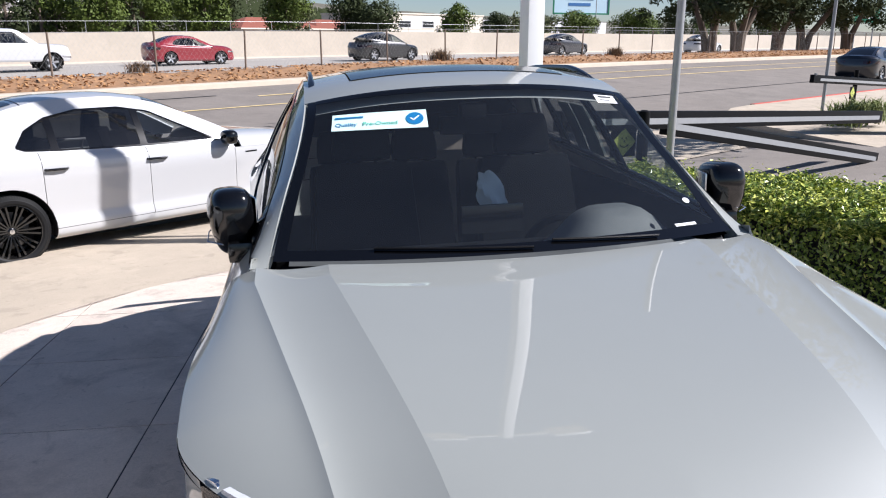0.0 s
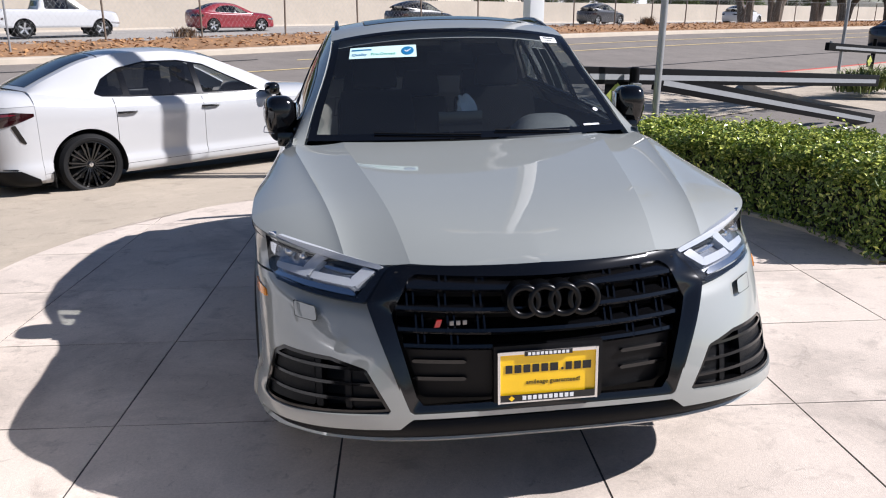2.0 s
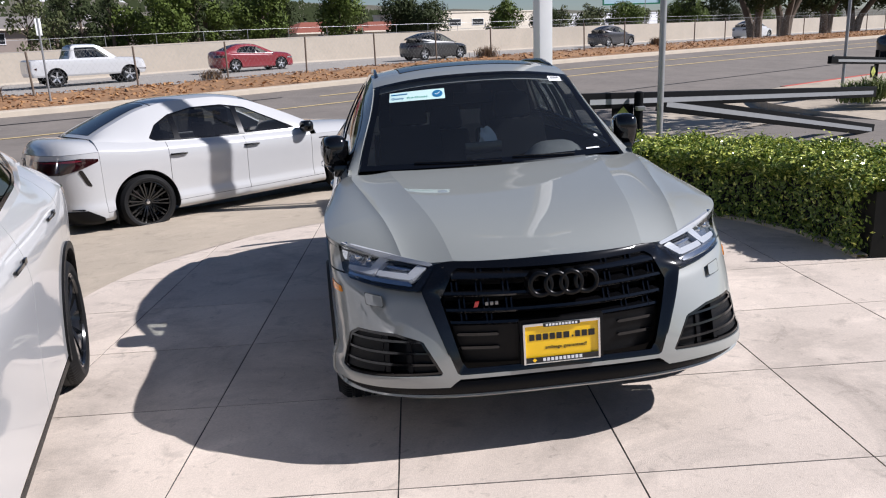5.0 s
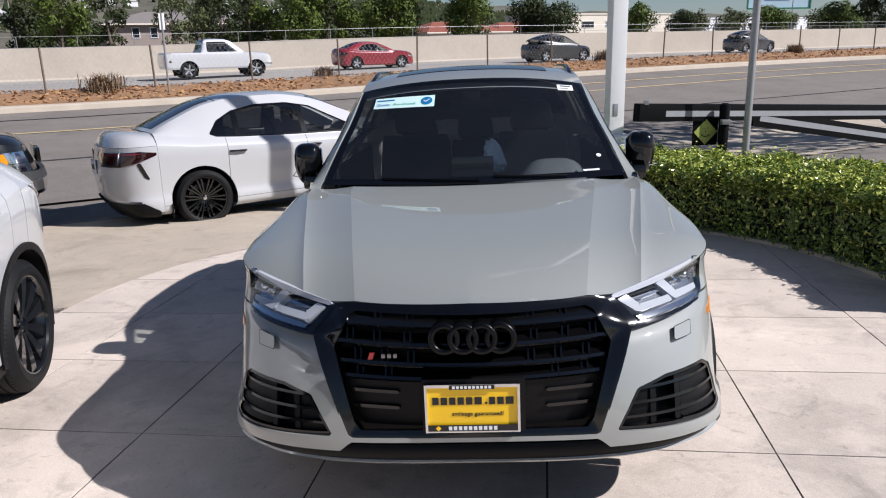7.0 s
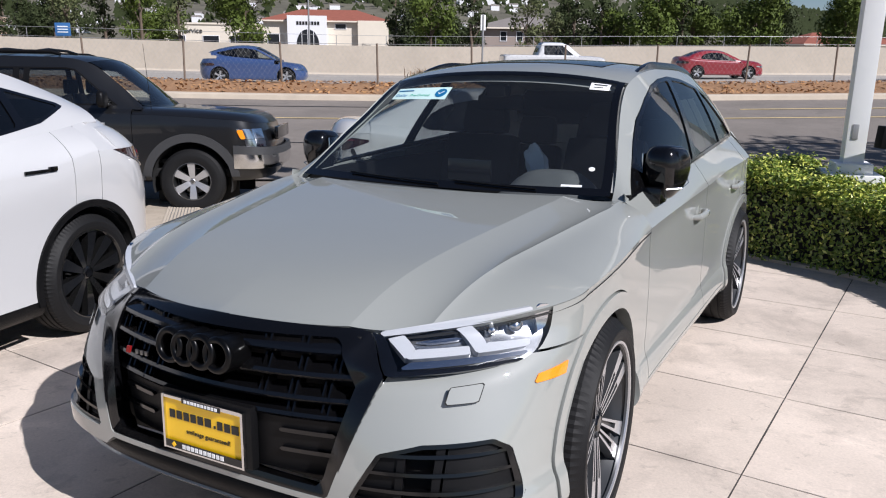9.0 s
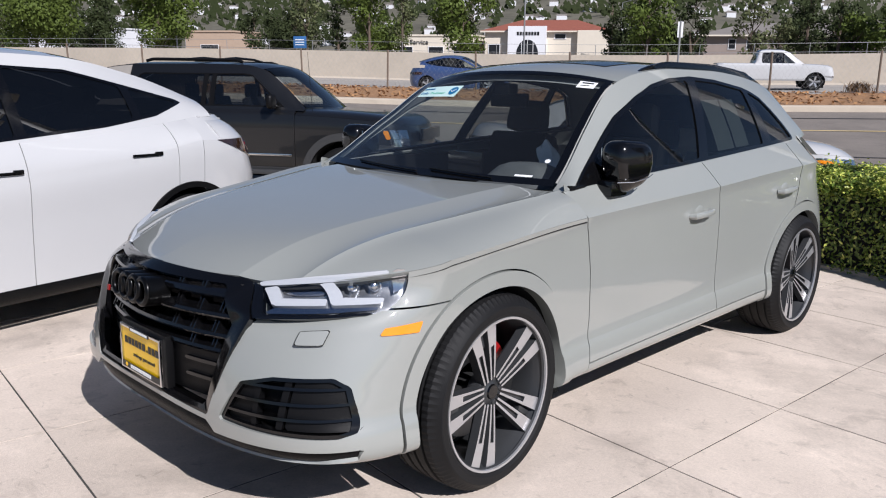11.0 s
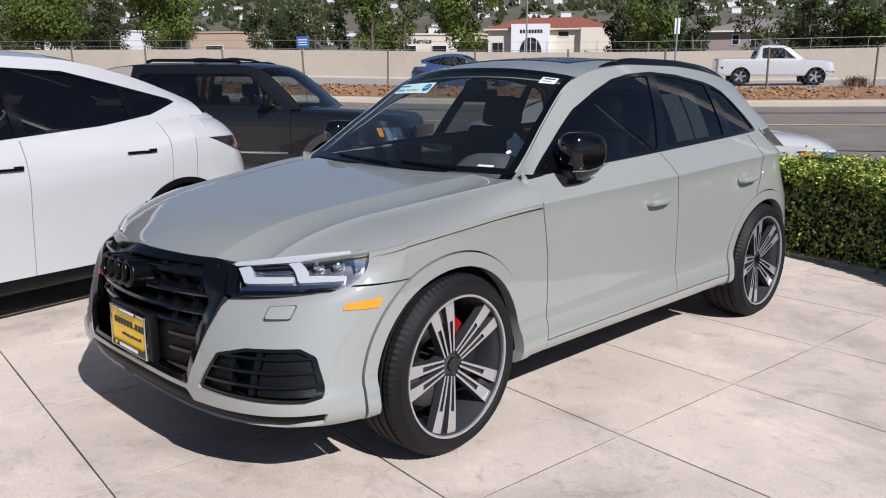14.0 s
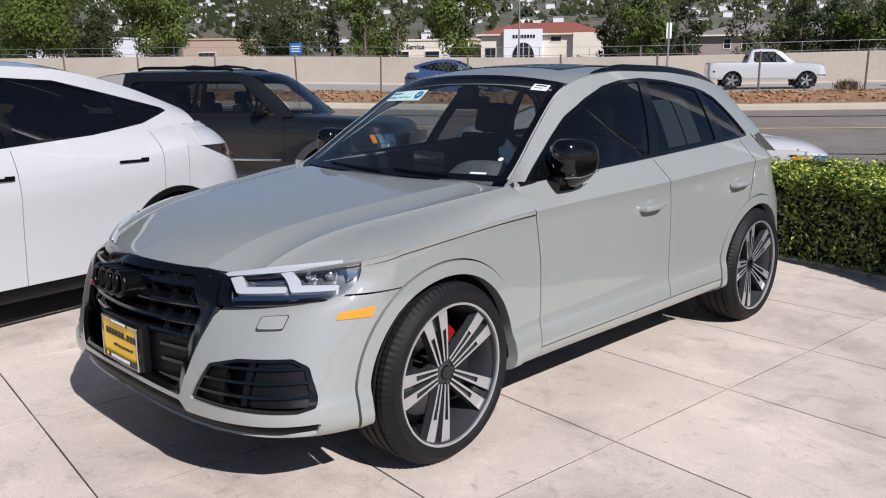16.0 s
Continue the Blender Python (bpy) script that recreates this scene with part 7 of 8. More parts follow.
# ---- trees ----
def leaf_cloud(rg, centres, radii, per, size):
    """Many small leaf quads in clumps, with gaps between."""
    V, F = [], []
    for c, r in zip(centres, radii):
        n = int(per * r * r)
        d = rg.normal(0, 1, (n, 3))
        d /= np.linalg.norm(d, axis=1)[:, None]
        P = np.array(c) + d * (r * rg.uniform(0.55, 1.05, n)[:, None]) * np.array([1, 1, 0.8])
        t = rg.normal(0, 1, (n, 3))
        t /= np.linalg.norm(t, axis=1)[:, None]
        b = np.cross(t, d)
        L = size * rg.uniform(0.6, 1.3, n)[:, None]
        k = len(V)
        Q = np.stack([P - t * L, P + b * L * 0.6, P + t * L, P - b * L * 0.6], 1).reshape(-1, 3)
        V.extend(Q.tolist())
        F.extend([(k + 4 * i, k + 4 * i + 1, k + 4 * i + 2, k + 4 * i + 3) for i in range(n)])
    return V, F


def limb(bm, a, b, r0, r1):
    """A branch that grows out of the trunk already in bm."""
    bm.verts.ensure_lookup_table()
    root = min(bm.verts[:8], key=lambda v: (v.co - Vector(a)).length)
    n0 = len(bm.verts)
    add_rod(bm, a, b, r0, r1, 5)
    bm.verts.ensure_lookup_table()
    near = sorted(bm.verts[n0:], key=lambda v: (v.co - Vector(a)).length)[:2]
    bm.faces.new((root, near[0], near[1]))


def eucalyptus(x, y, z, h, seed, lean):
    """A forked, leaning trunk with hanging clumps of leaves."""
    rg = np.random.default_rng(seed)
    T = thing("tree", "tall eucalyptus with a forked leaning trunk", "tree", "roadside trees", m=Matrix.Translation((x, y, z)))
    cs, rs = [], []
    for k in range(3):
        a = lean + k * 2.3 + rg.uniform(-0.4, 0.4)
        d = Vector((math.cos(a), math.sin(a), 0)) * (0.8 + 0.6 * (k == 0))
        pts = [Vector((0, 0, -0.3)) + d * 0.1, Vector((0, 0, 1.2)) + d * 0.35, Vector((0, 0, 3.2)) + d * rg.uniform(0.9, 1.3), Vector((0, 0, 5.6)) + d * rg.uniform(1.4, 1.8), Vector((0, 0, h * 0.8)) + d * 2.0]
        part("trunk", tube(pts, [0.36, 0.24, 0.18, 0.13, 0.06], 9), M["bark"], T)
        for i in range(13):
            f = rg.uniform(0.25, 1.0)
            q = pts[2].lerp(pts[4], f) + Vector(rg.normal(0, 1.0, 3)) * Vector((1.2, 1.2, 0.7)).length * 0.55
            if i < 7:
                q = pts[2] + d * rg.uniform(0.5, 1.6) + Vector((rg.normal(0, 0.5), rg.normal(0, 0.5), rg.uniform(-1.0, 0.9)))
            cs.append(tuple(q))
            rs.append(rg.uniform(0.55, 1.15))
    V, F = leaf_cloud(rg, cs, rs, 230, 0.15)
    me = bpy.data.meshes.new("crown")
    me.from_pydata(V, [], F)
    me.materials.append(M["tree_dark"])
    ob = new("crown", me)
    ob.parent = T
    ob["label"] = "hanging dark green leaf clumps"


def tree(x, y, z, h, w, seed, leaf="tree_leaf", label="leafy green roadside tree", trunk=0.16, low=0.25, kind="round", per=270, size=0.15):
    rg = np.random.default_rng(seed)
    T = thing("tree", label, "tree", "roadside trees", m=Matrix.Translation((x, y, z)))
    bm = bmesh.new()
    add_rod(bm, (0, 0, 0), (rg.normal(0, 0.1), rg.normal(0, 0.1), h * 0.55), trunk, trunk * 0.55, 8)
    cs, rs = [], []
    n = {"round": 16, "tall": 12, "airy": 14, "conifer": 13}[kind]
    for i in range(n):
        f = (i + 0.5) / n
        if kind == "conifer":
            zz, rad = h * (low + (1 - low) * f), w / 2 * (1.05 - 0.85 * f)
        elif kind == "tall":
            zz, rad = h * (low + (1 - low) * f), w / 2 * math.sin(math.pi * (0.15 + 0.75 * f)) ** 0.7
        else:
            zz, rad = h * (low + (0.97 - low) * f), w / 2 * math.sin(math.pi * (0.12 + 0.80 * f)) ** 0.6
        a = rg.uniform(0, 6.283) + i * 2.4
        d = rad * rg.uniform(0.25, 0.75)
        c = (d * math.cos(a), d * math.sin(a), zz + rg.normal(0, 0.15))
        cs.append(c)
        rs.append(max(0.35, rad * rg.uniform(0.38, 0.62)))
        limb(bm, (0, 0, max(0.5, zz - rad * 0.7)), c, trunk * 0.35, trunk * 0.10)
    part("trunk", bm, M["bark"], T)
    V, F = leaf_cloud(rg, cs, rs, per * (0.6 if kind == "airy" else 1.0), size)
    me = bpy.data.meshes.new("crown")
    me.from_pydata(V, [], F)
    me.materials.append(M[leaf])
    ob = new("crown", me)
    ob.parent = T
    ob["label"] = "uneven leafy crown"
    return T


TREES = (("round", "tree_leaf", ((-49, 9.0, 9.5), (-39.6, 9.6, 7.4), (-19.4, 9.2, 4.6), (-10.7, 8.0, 5.4), (3.6, 7.6, 4.4), (18.7, 4.9, 4.2), (21.2, 6.8, 4.6), (25.4, 6.4, 4.2), (30.7, 7.2, 5.6), (36.5, 7.2, 4.8), (60.5, 5.0, 4.6), (82, 4.6, 5.6), (90, 5.0, 6.0))),
         ("airy", "tree_grey", ((-25.2, 7.6, 3.8), (-16.4, 8.4, 2.8), (10.9, 6.4, 2.9), (13.6, 4.8, 2.6), (40.0, 5.6, 3.0), (65.5, 4.2, 3.2), (76, 4.0, 4.4), (-55.5, 8.0, 5.0))),
         ("tall", "tree_dark", ((-30.1, 5.8, 2.8), (-27.8, 6.4, 2.2), (0.8, 6.4, 2.4), (7.2, 6.8, 2.8), (28.0, 6.2, 3.2), (33.6, 6.4, 3.4), (-22.3, 6.6, 2.4))),
         ("conifer", "tree_dark", ((15.6, 7.8, 3.0), (17.6, 6.6, 2.6), (23.2, 7.4, 3.0))))
_k = 100
for _kind, _leaf, _rows in TREES:
    for _s, _h, _w in _rows:
        _k += 1
        _p = st(_s, 62 + 2.5 * math.sin(_k * 2.1) + (4 if _kind == "tall" else 0), 0.3)
        tree(_p.x, _p.y, _p.z, _h - 0.3, _w, _k, _leaf, {"round": "leafy green roadside tree", "airy": "thin grey green street tree", "tall": "dark dense evergreen tree", "conifer": "dark ragged evergreen conifer"}[_kind], kind=_kind)
_rg = random.Random(31)
for _i in range(11):
    _k += 1
    _p = st(98 + 11 * _i + _rg.uniform(-3, 3), 92 + _rg.uniform(-4, 8), 0.3)
    tree(_p.x, _p.y, _p.z, _rg.uniform(4.2, 6.0), _rg.uniform(5.0, 7.5), _k, _rg.choice(("tree_dark", "tree_leaf", "tree_grey")), "leafy green tree beyond the freeway", kind="round", low=0.15)
for _s in np.arange(-70, 44, 4.6):
    if -23 < _s < 3 or 9 < _s < 15 or -45 < _s < -37.5:
        continue
    _k += 1
    _p = st(float(_s) + _rg.uniform(-1.5, 1.5), 76 + _rg.uniform(-3, 5), 0.3)
    tree(_p.x, _p.y, _p.z, _rg.uniform(4.6, 7.4), _rg.uniform(4.2, 6.4), _k, _rg.choice(("tree_dark", "tree_leaf", "tree_dark")), "dense dark tree behind the freeway wall", kind=_rg.choice(("round", "tall", "round")), low=0.12)
_p = st(48.3, 64, 0.3)
tree(_p.x, _p.y, _p.z, 4.9, 7.6, 77, "tree_dark", "broad round dark green tree", kind="round", per=270)
for _i, (_s, _r) in enumerate(((47.0, 0.42), (51.5, 0.38), (56.5, 0.45), (62.0, 0.42), (69.5, 0.5))):
    _p = st(_s, 25.4 + 0.5 * (_i % 2), 0.35)
    eucalyptus(_p.x, _p.y, _p.z + 0.35, 10.5, 60 + _i, (2.6, 0.4, 1.2, 5.6, 3.4)[_i])


tree(12.4, 12.6, -0.3, 11.0, 7.6, 91, "tree_dark", "large shade tree beside the driveway", trunk=0.35, low=0.42, kind="round", per=75, size=0.16)

# ---- buildings beyond the freeway ----
def building(name, s0, s1, c, z0, z1, depth, material, label, roof=None, windows=(), roof_h=1.4, over=0.6, roof_mat=None):
    """A low building with real window openings boxed in, seen across the freeway."""
    T = thing(name, label, "building", m=Matrix.Translation(st((s0 + s1) / 2, c, 0)) @ pose(0, 0, 0, 0, 0, math.degrees(math.atan2(U.y, U.x))))
    L = s1 - s0
    part("wall", box((0, depth / 2, (z0 + z1) / 2), (L, depth, z1 - z0)), material, T, smooth=False)
    if roof == "hip":
        bm = bmesh.new()
        a = [bm.verts.new((x, y, z1)) for x, y in ((-L / 2 - over, -over), (L / 2 + over, -over), (L / 2 + over, depth + over), (-L / 2 - over, depth + over))]
        k = min(L * 0.30, depth / 2 + over)
        b = [bm.verts.new((x, depth / 2, z1 + roof_h)) for x in (-L / 2 - over + k, L / 2 + over - k)]
        bm.faces.new((a[0], a[1], b[1], b[0]))
        bm.faces.new((a[1], a[2], b[1]))
        bm.faces.new((a[2], a[3], b[0], b[1]))
        bm.faces.new((a[3], a[0], b[0]))
        bm.faces.new(a[::-1])
        part("roof", bm, roof_mat or M["tile_roof"], T, smooth=False)
        part("fascia", box((0, -over + 0.02, z1 - 0.10), (L + 2 * over, 0.06, 0.20)), M["stucco"], T, smooth=False)
    else:
        part("roof", box((0, depth / 2, z1 + 0.12), (L + 0.3, depth + 0.3, 0.24)), roof_mat or material, T, smooth=False)
    for x, z, w, h in windows:
        wn = part("window", joined(*[box(cc, ss) for cc, ss in (((x, -0.03, z + h / 2), (w + 0.16, 0.10, 0.08)), ((x, -0.03, z - h / 2), (w + 0.16, 0.10, 0.08)), ((x - w / 2, -0.03, z), (0.08, 0.10, h)), ((x + w / 2, -0.03, z), (0.08, 0.10, h)))]), M["stucco_white"], T, smooth=False)
        part("pane", box((x, -0.01, z), (w, 0.04, h)), M["window_dark"], wn, smooth=False)
    return T


SHOP = building("showroom", -16.9, 0.2, 110, 0.3, 5.35, 12, M["stucco"], "cream showroom building with a red tile roof and arched entrance", "hip", ((-7.2, 2.4, 1.6, 2.2), (2.0, 4.6, 1.5, 0.7)), 1.7)
part("entrance_panel", box((-2.5, -0.6, 3.1), (5.3, 1.2, 5.7)), M["stucco_white"], SHOP, smooth=False)
_arch = round_poly([(-1.5, 0.4), (1.5, 0.4), (1.5, 2.8), (0.9, 3.9), (0, 4.2), (-0.9, 3.9), (-1.5, 2.8)], 0.5)
part("entrance_arch", moved(prism(_arch, 0.1), Matrix.Translation((-2.4, -1.26, 0))), M["window_dark"], SHOP, smooth=False)
for _i in range(3):
    part("arch_bar", box((-3.2 + 0.8 * _i, -1.30, 2.25), (0.07, 0.06, (3.3, 3.8, 3.3)[_i])), M["stucco_white"], SHOP, smooth=False)
part("sign_bar", joined(*[box((-3.75 + 0.40 * i, -1.22, 4.95), (0.28, 0.06, 0.45)) for i in range(8)]), M["ink"], SHOP, smooth=False)
part("corner_wing", box((6.5, -0.4, 2.85), (4.2, 1.0, 5.1)), M["stucco"], SHOP, smooth=False)
SERV = building("service_bay", -31, -18.5, 112, 0.3, 4.45, 10, M["stucco"], "cream service building with roll-up doors", None, ((-4.2, 2.3, 2.0, 1.3), (0.3, 2.3, 2.2, 1.3), (4.0, 2.3, 2.2, 1.3)))
part("sign_text", moved(text_mesh("Service", 0.95, 0.03), Matrix.Translation((-2.2, -0.08, 3.6)) @ pose(0, 0, 0, 90, 0, 0)), M["ink"], SERV, smooth=False)
building("store", -64.5, -56.4, 112, 0.3, 5.0, 10, M["brick_tan"], "low tan commercial building", None, ((0, 2.5, 3.0, 1.2),))
building("warehouse", -99, -77, 114, 0.3, 5.5, 14, M["stucco_white"], "long white flat-roofed building", None)
building("house", 12.7, 35, 110, 0.3, 4.6, 12, M["stucco_grey"], "grey brown building with a low hip roof", "hip", ((-7.5, 3.4, 0.9, 1.3), (-5.2, 3.4, 0.9, 1.3), (2, 3.4, 0.9, 1.3), (6, 3.4, 0.9, 1.3)), 1.7, 0.8, M["roof_grey"])
building("house", 60.5, 74.5, 110, 0.3, 2.9, 10, M["stucco"], "low cream building with a red tile roof", "hip", ((-3, 2.0, 1.2, 1.0), (2, 2.0, 1.2, 1.0)), 1.7, 0.8)
building("house", 75.5, 88, 112, 0.3, 2.9, 10, M["stucco"], "low cream building with a red tile roof", "hip", ((-2, 2.0, 1.2, 1.0),), 1.6, 0.8)
building("office", 90, 121, 118, 0.3, 5.8, 14, M["stucco"], "long cream flat-roofed office building", None, ((-6, 4.0, 3.0, 1.2), (0, 4.0, 3.0, 1.2), (6, 4.0, 3.0, 1.2)))
building("office", 124, 170, 122, 0.3, 5.0, 14, M["stucco_white"], "long pale flat-roofed building", None, ((-6, 3.5, 3.0, 1.2), (4, 3.5, 3.0, 1.2)))

BILL = thing("billboard", "pale blue roadside billboard on a steel post", "billboard", m=Matrix.Translation(st(141, 108, 0)) @ pose(0, 0, 0, 0, 0, 12))
part("panel", box((0, 0, 9.2), (13.5, 0.5, 5.0)), M["bill"], BILL, smooth=False)
part("border", joined(box((0, -0.3, 11.8), (14, 0.2, 0.3)), box((0, -0.3, 6.6), (14, 0.2, 0.3)), box((-6.9, -0.3, 9.2), (0.3, 0.2, 5.4)), box((6.9, -0.3, 9.2), (0.3, 0.2, 5.4))), M["sign_green"], BILL, smooth=False)
part("print_bar", joined(box((-0.5, -0.28, 9.8), (7.0, 0.06, 0.7)), box((-0.5, -0.28, 8.5), (5.5, 0.06, 0.6))), M["sign_blue"], BILL, smooth=False)
part("post", rod((0, 0, 0), (0, 0, 6.6), 0.4, None, 12), M["galv"], BILL)
BSIGN = thing("road_sign", "small blue road sign by the barrier", "sign", m=Matrix.Translation(st(-20.4, 50, 0.3)) @ pose(0, 0, 0, 0, 0, 33))
part("plate", box((0, 0, 2.25), (0.95, 0.05, 0.80), None, 0.02), M["sign_blue"], BSIGN)
part("print_bar", joined(*[box((0, -0.03, 2.42 - 0.17 * i), (0.65, 0.02, 0.06)) for i in range(3)]), M["paper"], BSIGN, smooth=False)
part("post", rod((0, 0.04, 0), (0, 0.04, 2.0), 0.05, None, 8), M["galv"], BSIGN)
GSIGN = thing("road_sign", "green freeway sign beyond the trees", "sign", m=Matrix.Translation(st(86, 30, 0.3)) @ pose(0, 0, 0, 0, 0, 10))
part("plate", box((0, 0, 3.6), (3.4, 0.08, 1.4), None, 0.03), M["sign_green"], GSIGN)
part("print_bar", joined(*[box((0, -0.05, 3.9 - 0.5 * i), (2.2, 0.02, 0.2)) for i in range(2)]), M["paper"], GSIGN, smooth=False)
part("post", joined(rod((-1.2, 0.06, 0), (-1.2, 0.06, 3.0), 0.07, None, 8), rod((1.2, 0.06, 0), (1.2, 0.06, 3.0), 0.07, None, 8)), M["galv"], GSIGN)
for _s, _c, _h in ((-38, 64, 9.5), (-6.5, 66, 8.0), (95, 70, 9.0), (1.8, 104, 8.5)):
    _p = st(_s, _c, 0.2)
    LP = thing("street_lamp", "thin grey street lamp column", "street lamp", "street lamps", m=Matrix.Translation(_p))
    part("column", rod((0, 0, 0), (0, 0, _h), 0.09, 0.05, 8), M["galv"], LP)
    part("arm", rod((0, 0, _h), (1.4, 0.3, _h + 0.3), 0.04, None, 6), M["galv"], LP)
    part("lamp_head", box((1.6, 0.34, _h + 0.28), (0.6, 0.2, 0.1), None, 0.02), M["galv"], LP)


# ---- hills ----
def hills():
    rg = np.random.default_rng(5)
    bm = bmesh.new()
    S, C = np.linspace(-2200, 2600, 170), np.linspace(420, 1500, 26)
    slope = curve((-1.5, 0.100), (-0.9, 0.112), (-0.4, 0.120), (-0.2, 0.134), (0.0, 0.138), (0.2, 0.112), (0.35, 0.078), (0.5, 0.054), (0.8, 0.038), (1.4, 0.028), (2.5, 0.026))

    def height(s, c):
        """Height of the hillside, which climbs to a skyline."""
        f = min(1.0, max(0.0, (c - 420) / 900))
        return 2 + c * float(slope(s / c)) * f ** 0.55 * (1 + 0.07 * noise.noise((s / 260, c / 260, 7))) + 9 * noise.noise((s / 130, c / 130, 3)) * f + 4 * noise.noise((s / 40, c / 40, 1)) * f

    rows = [[bm.verts.new(st(s, c, height(s, c))) for c in C] for s in S]
    for A, B in zip(rows, rows[1:]):
        for i in range(len(C) - 1):
            bm.faces.new((A[i], B[i], B[i + 1], A[i + 1]))
    bmesh.ops.recalc_face_normals(bm, faces=bm.faces)
    ob = tagged(part("backdrop", bm, M["hill"]), "hazy brown hills dotted with houses and trees", "hills", kind="structure")
    V, F, V2, F2, V3, F3 = [], [], [], [], [], []
    for _ in range(9500):
        s, c = rg.uniform(-1300, 700), 430 + 890 * rg.random() ** 0.8
        o = st(s, c, height(s, c))
        if rg.random() < 0.20 and s / c < 0.34:
            w, h = rg.uniform(3.5, 7.5), rg.uniform(2.0, 3.4)
            p = [o - U * w / 2 + Vector((0, 0, -2)), o + U * w / 2 + Vector((0, 0, -2)), o + U * w / 2 + Vector((0, 0, h)), o - U * w / 2 + Vector((0, 0, h))]
            q = [x + N * 5 for x in p]
            k = len(V)
            V += p + q
            F += [(k, k + 1, k + 2, k + 3), (k, k + 3, k + 7, k + 4), (k + 1, k + 5, k + 6, k + 2)]
            k2 = len(V2)
            V2 += [p[3] - U * 0.5, p[2] + U * 0.5, q[2] + U * 0.5, q[3] - U * 0.5, (p[3] + q[3]) / 2 + Vector((0, 0, 1.2)), (p[2] + q[2]) / 2 + Vector((0, 0, 1.2))]
            F2 += [(k2, k2 + 1, k2 + 5, k2 + 4), (k2 + 3, k2 + 2, k2 + 5, k2 + 4)]
        else:
            r = rg.uniform(1.8, 5.0)
            k = len(V3)
            for i in range(7):
                a = rg.uniform(0, 6.28)
                d = Vector((math.cos(a) * r * rg.uniform(0.2, 1), math.sin(a) * r * rg.uniform(0.2, 1), rg.uniform(0, r * 1.5)))
                e = U * r * 0.4
                kk = len(V3)
                V3 += [o + d - e, o + d + e * 0.9 + Vector((0, 0, -r * 0.3)), o + d + e, o + d + Vector((0, 0, r * 0.7))]
                F3.append((kk, kk + 1, kk + 2, kk + 3))
    for nm, v, f, m_, lab in (("far_houses", V, F, M["stucco_white"], "pale hillside houses far away"), ("far_roofs", V2, F2, M["roof_grey"], "grey and brown roofs of hillside houses"), ("far_woods", V3, F3, M["tree_dark"], "dark trees scattered over the hillside")):
        me = bpy.data.meshes.new(nm)
        me.from_pydata(v, [], f)
        me.materials.append(m_)
        tagged(new(nm, me), lab, "hillside", kind="stuff")


hills()


# ---- freeway traffic, standing still ----
def freeway_car(name, shell, dlo, colour, s, c, label, wheels, r, screen, back, hood_end, notch, scale=1.0, heading=1, doors=(0.55, 1.5, 2.5), sill=0.30, z=None, back_bow=0.05):
    """A plainer car for the freeway, headed along the street."""
    rz = math.degrees(math.atan2(U.x, -U.y)) if heading > 0 else math.degrees(math.atan2(-U.x, U.y))
    T = thing(name, label, "car", "freeway cars", m=Matrix.Translation(st(s, c, 0.235 + (c - 27) * 0.0031 if z is None else z)) @ pose(0, 0, 0, 0, 0, rz) @ Matrix.Diagonal((scale, scale, scale, 1)))
    paint = mat(label.split(" on ")[0] + " paint", colour, 0.3, coat=1.0, vary=0.02, scale=2)
    make_car(T, shell, paint, K, wheels, r, r * 0.68, r + 0.06, dict(TRUCK_WHEEL, width=0.21, spokes=5), dlo, [1.5], list(doors), sill, screen, back, step=0.07, notch=notch, fine=False, hood_end=hood_end, back_bow=back_bow)
    for sg in (1, -1):
        side_patch(T, "tail_lamp", shell, ((shell.y2 + 0.05, 0.80), (4.0, 0.80), (4.0, 0.93), (shell.y2 + 0.05, 0.91)), M["tail"], 0.01, sg < 0, span=(2.0, 2.8), step=0.05)
        side_patch(T, "headlight", shell, ((-0.95, 0.60), (-0.35, 0.66), (-0.35, 0.73), (-0.95, 0.68)), M["lamp_silver"], 0.01, sg < 0, span=(0.3, 1.0), step=0.05)


_S = dict(shell=sedan, dlo=DLO_SEDAN, wheels=(0.0, 2.825), r=0.335, screen=(0.45, 1.35), back=(2.5, 3.3), hood_end=0.47, notch=True)
_X = dict(shell=cross, dlo=DLO_CROSS, wheels=(0.0, 2.89), r=0.358, screen=(0.3, 1.3), back=(2.2, 3.27), hood_end=0.33, notch=False, back_bow=0.24, doors=(0.5, 1.52, 2.52), sill=0.34)
hauler = Shell(half=1.0, nose=curve((0, -0.90), (0.3, -0.98), (0.6, -0.95), (1, -0.86)), tail=curve((0, 4.58), (0.3, 4.66), (1, 4.62)), y1=-0.42, y2=4.30,
               flank=curve((0, 0.93), (0.08, 0.97), (0.3, 0.985), (0.6, 0.995), (0.85, 1.0), (1, 0.985)), low=curve((0, 0.48), (1, 0.46), (2, 0.46), (3, 0.50)),
               crease=curve((-0.42, 1.13), (0.5, 1.18), (2, 1.19), (4.6, 1.21)), belt=curve((0.2, 1.23), (1.0, 1.25), (4.6, 1.27)),
               hood=curve((-0.95, 1.12), (-0.6, 1.20), (0, 1.25), (0.7, 1.28)), rim=curve((0, 1.06), (0.6, 1.09), (1, 1.13)),
               roof=curve((0.55, 1.27), (0.9, 1.54), (1.3, 1.82), (1.6, 1.89), (2.2, 1.90), (2.5, 1.88), (2.62, 1.80), (2.80, 1.28), (2.9, 1.27)),
               roof_half=curve((0.55, 0.84), (1.4, 0.70), (2.5, 0.69), (2.8, 0.84)), front_pow=curve((0, 3.0), (1, 3.0)), rear_pow=6.0,
               belt_half=curve((0.2, 0.93), (1.0, 0.935), (4.6, 0.93)), roof_crown=0.045, hood_pow=9.0)
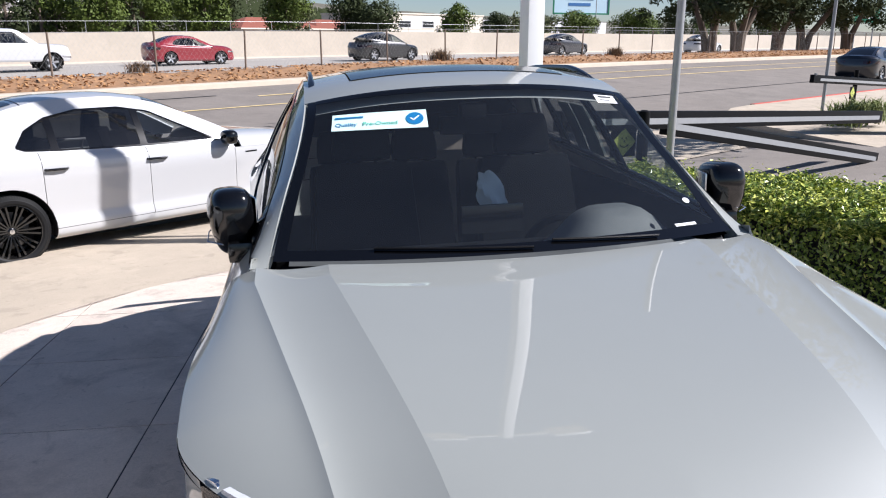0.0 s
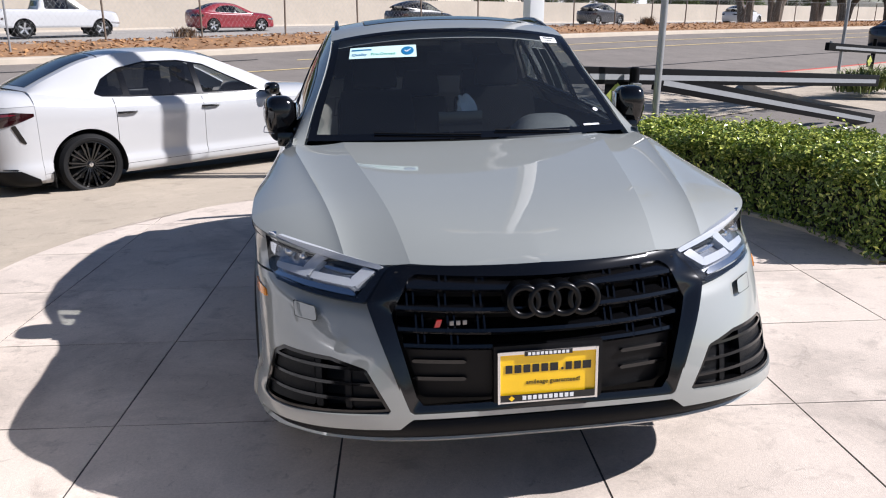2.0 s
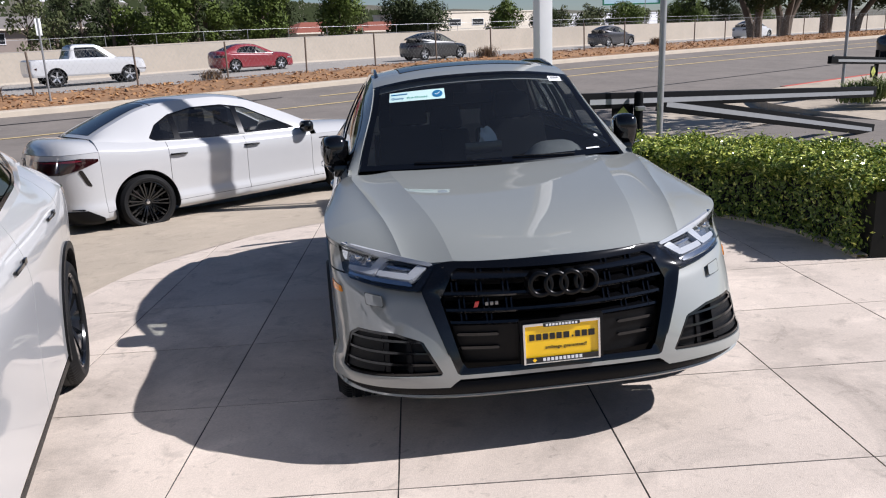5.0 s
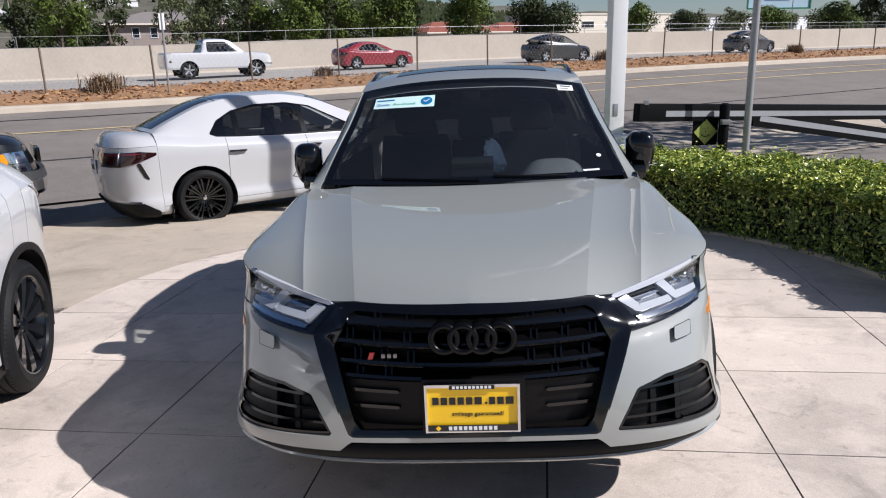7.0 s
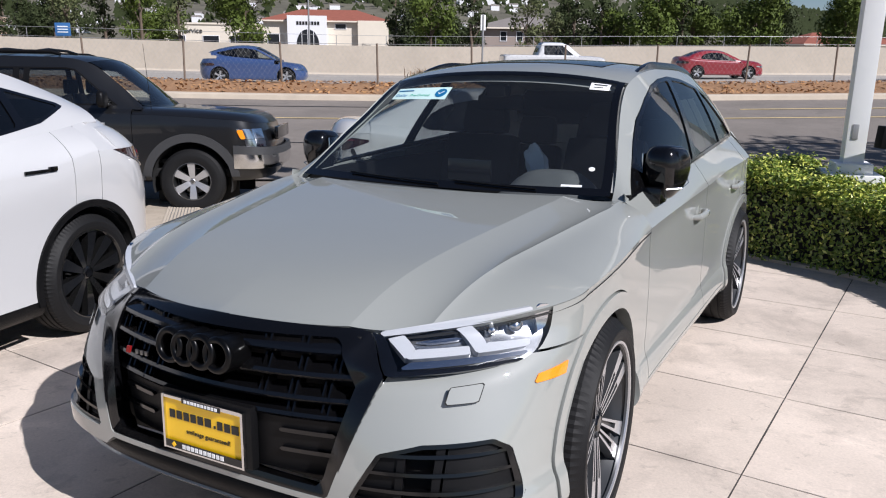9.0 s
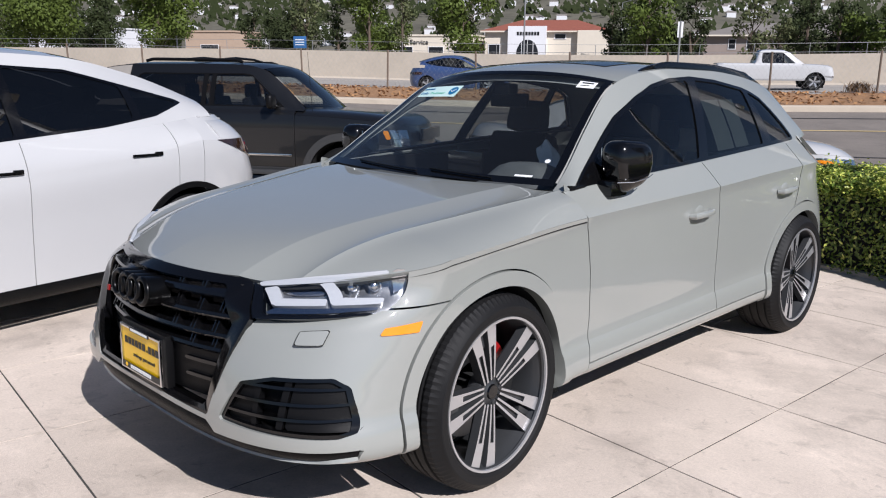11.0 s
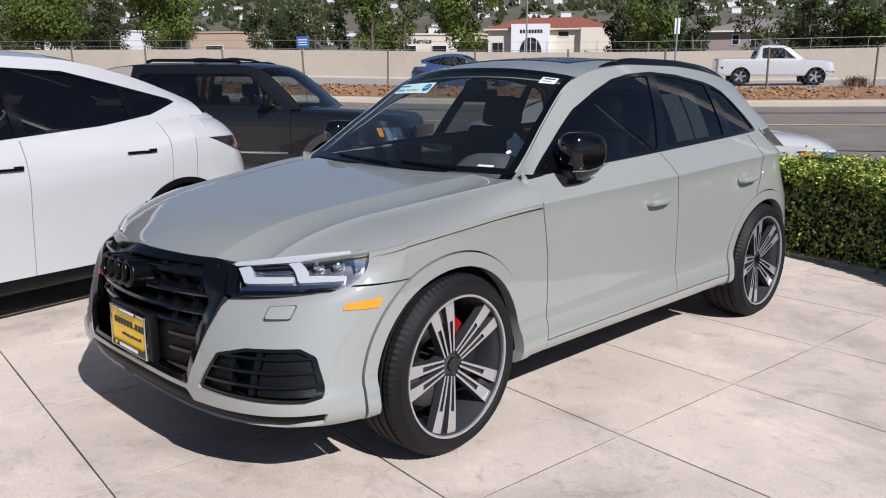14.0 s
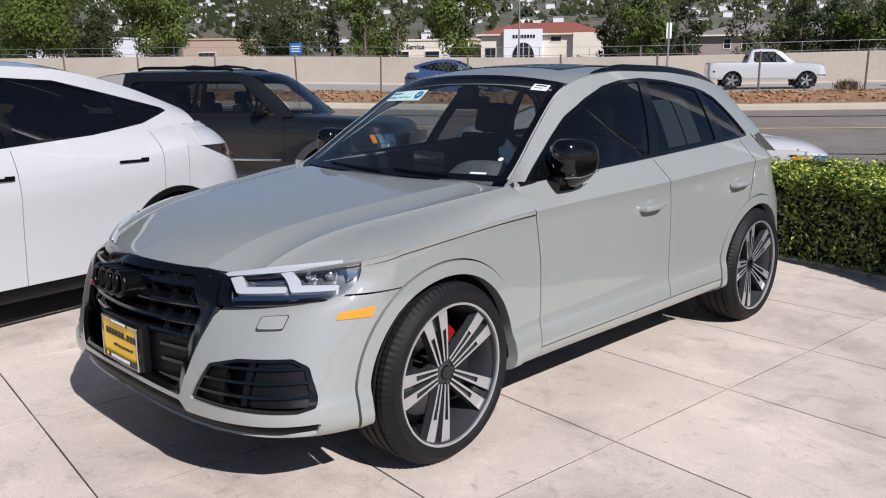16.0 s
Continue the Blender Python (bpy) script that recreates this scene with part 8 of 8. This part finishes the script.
freeway_car("freeway_pickup", colour=(0.55, 0.55, 0.55), s=10.7, c=39.5, label="white pickup truck on the freeway", shell=hauler, dlo=((0.93, 1.285), (2.50, 1.29), (2.48, 1.78), (1.62, 1.785), (1.50, 1.765)), wheels=(0.0, 3.45), r=0.41, screen=(0.55, 1.45), back=(2.5, 2.8), hood_end=0.66, notch=True, doors=(0.66, 1.7, 2.6), sill=0.55)
freeway_car("freeway_sedan", colour=(0.22, 0.012, 0.02), s=19.5, c=40.0, label="dark red sedan on the freeway", **_S)
freeway_car("freeway_suv", colour=(0.012, 0.012, 0.013), s=31.0, c=37.5, label="black crossover on the freeway", **_X)
freeway_car("freeway_suv", colour=(0.03, 0.03, 0.035), s=53.0, c=41.0, label="dark grey crossover on the freeway", **_X)
freeway_car("freeway_suv", colour=(0.62, 0.62, 0.62), s=70.0, c=38.0, label="white crossover on the freeway", **_X)
freeway_car("freeway_suv", colour=(0.03, 0.06, 0.16), s=-4.4, c=33.8, label="blue crossover on the freeway", **_X)
freeway_car("freeway_sedan", colour=(0.25, 0.25, 0.26), s=-33.5, c=39.5, label="silver sedan on the freeway", **_S)
freeway_car("parked_sedan", colour=(0.008, 0.009, 0.014), s=39.6, c=12.4, z=-0.20, label="black sedan parked beside the red kerb", **_S)


# ---- concrete panels of the pad ----
def panels():
    ex, ey, o = Vector((0.934, -0.095, 0)), Vector((0.070, 0.912, 0)), Vector((1.300, 0.620, 0))
    g = 0.0045
    bed = bmesh.new()
    for i in range(-8, 7):
        for j in range(-9, 5):
            q = [o + ex * (i + a) + ey * (j + b) for a, b in ((0, 0), (1, 0), (1, 1), (0, 1))]
            mid = (q[0] + q[2]) / 2
            if mid.y > 1.9 and (mid - Vector((0.0, 1.95, 0))).length > 4.3:
                continue
            # trim to the round edge at the back
            pts = []
            n = 6
            for k in range(4):
                a, b = q[k], q[(k + 1) % 4]
                for m_ in range(n):
                    pts.append(a.lerp(b, m_ / n))
            out = []
            R = 3.05
            for p in pts:
                d = p - Vector((0.0, 1.95, 0))
                if p.y > 1.95 and d.length > R:
                    p = Vector((0.0, 1.95, 0)) + d.normalized() * R
                if not out or (p - out[-1]).length > 0.012:
                    out.append(p)
            if len(out) < 4:
                continue
            c = sum(out, Vector()) / len(out)
            ins = [p + (c - p).normalized() * g for p in out]
            area = sum(a.x * b.y - b.x * a.y for a, b in zip(ins, ins[1:] + ins[:1])) / 2
            if area < 0.02:
                continue
            bed.faces.new([bed.verts.new(LOT @ Vector((p.x, p.y, -0.003))) for p in out])
            bm = bmesh.new()
            t = [bm.verts.new((p.x - c.x, p.y - c.y, 0.0)) for p in ins]
            l = [bm.verts.new((p.x - c.x, p.y - c.y, -0.03)) for p in ins]
            bm.faces.new(t)
            for k in range(len(t)):
                kk = (k + 1) % len(t)
                bm.faces.new((l[k], l[kk], t[kk], t[k]))
            ob = part("concrete_panel", bm, M["concrete"], apron, smooth=False)
            ob.matrix_world = LOT @ Matrix.Translation((c.x, c.y, 0.0))

    tagged(part("joint_bed", bed, M["joint"], smooth=False), "dark joint filler under the concrete panels", "pavement", kind="structure")


panels()
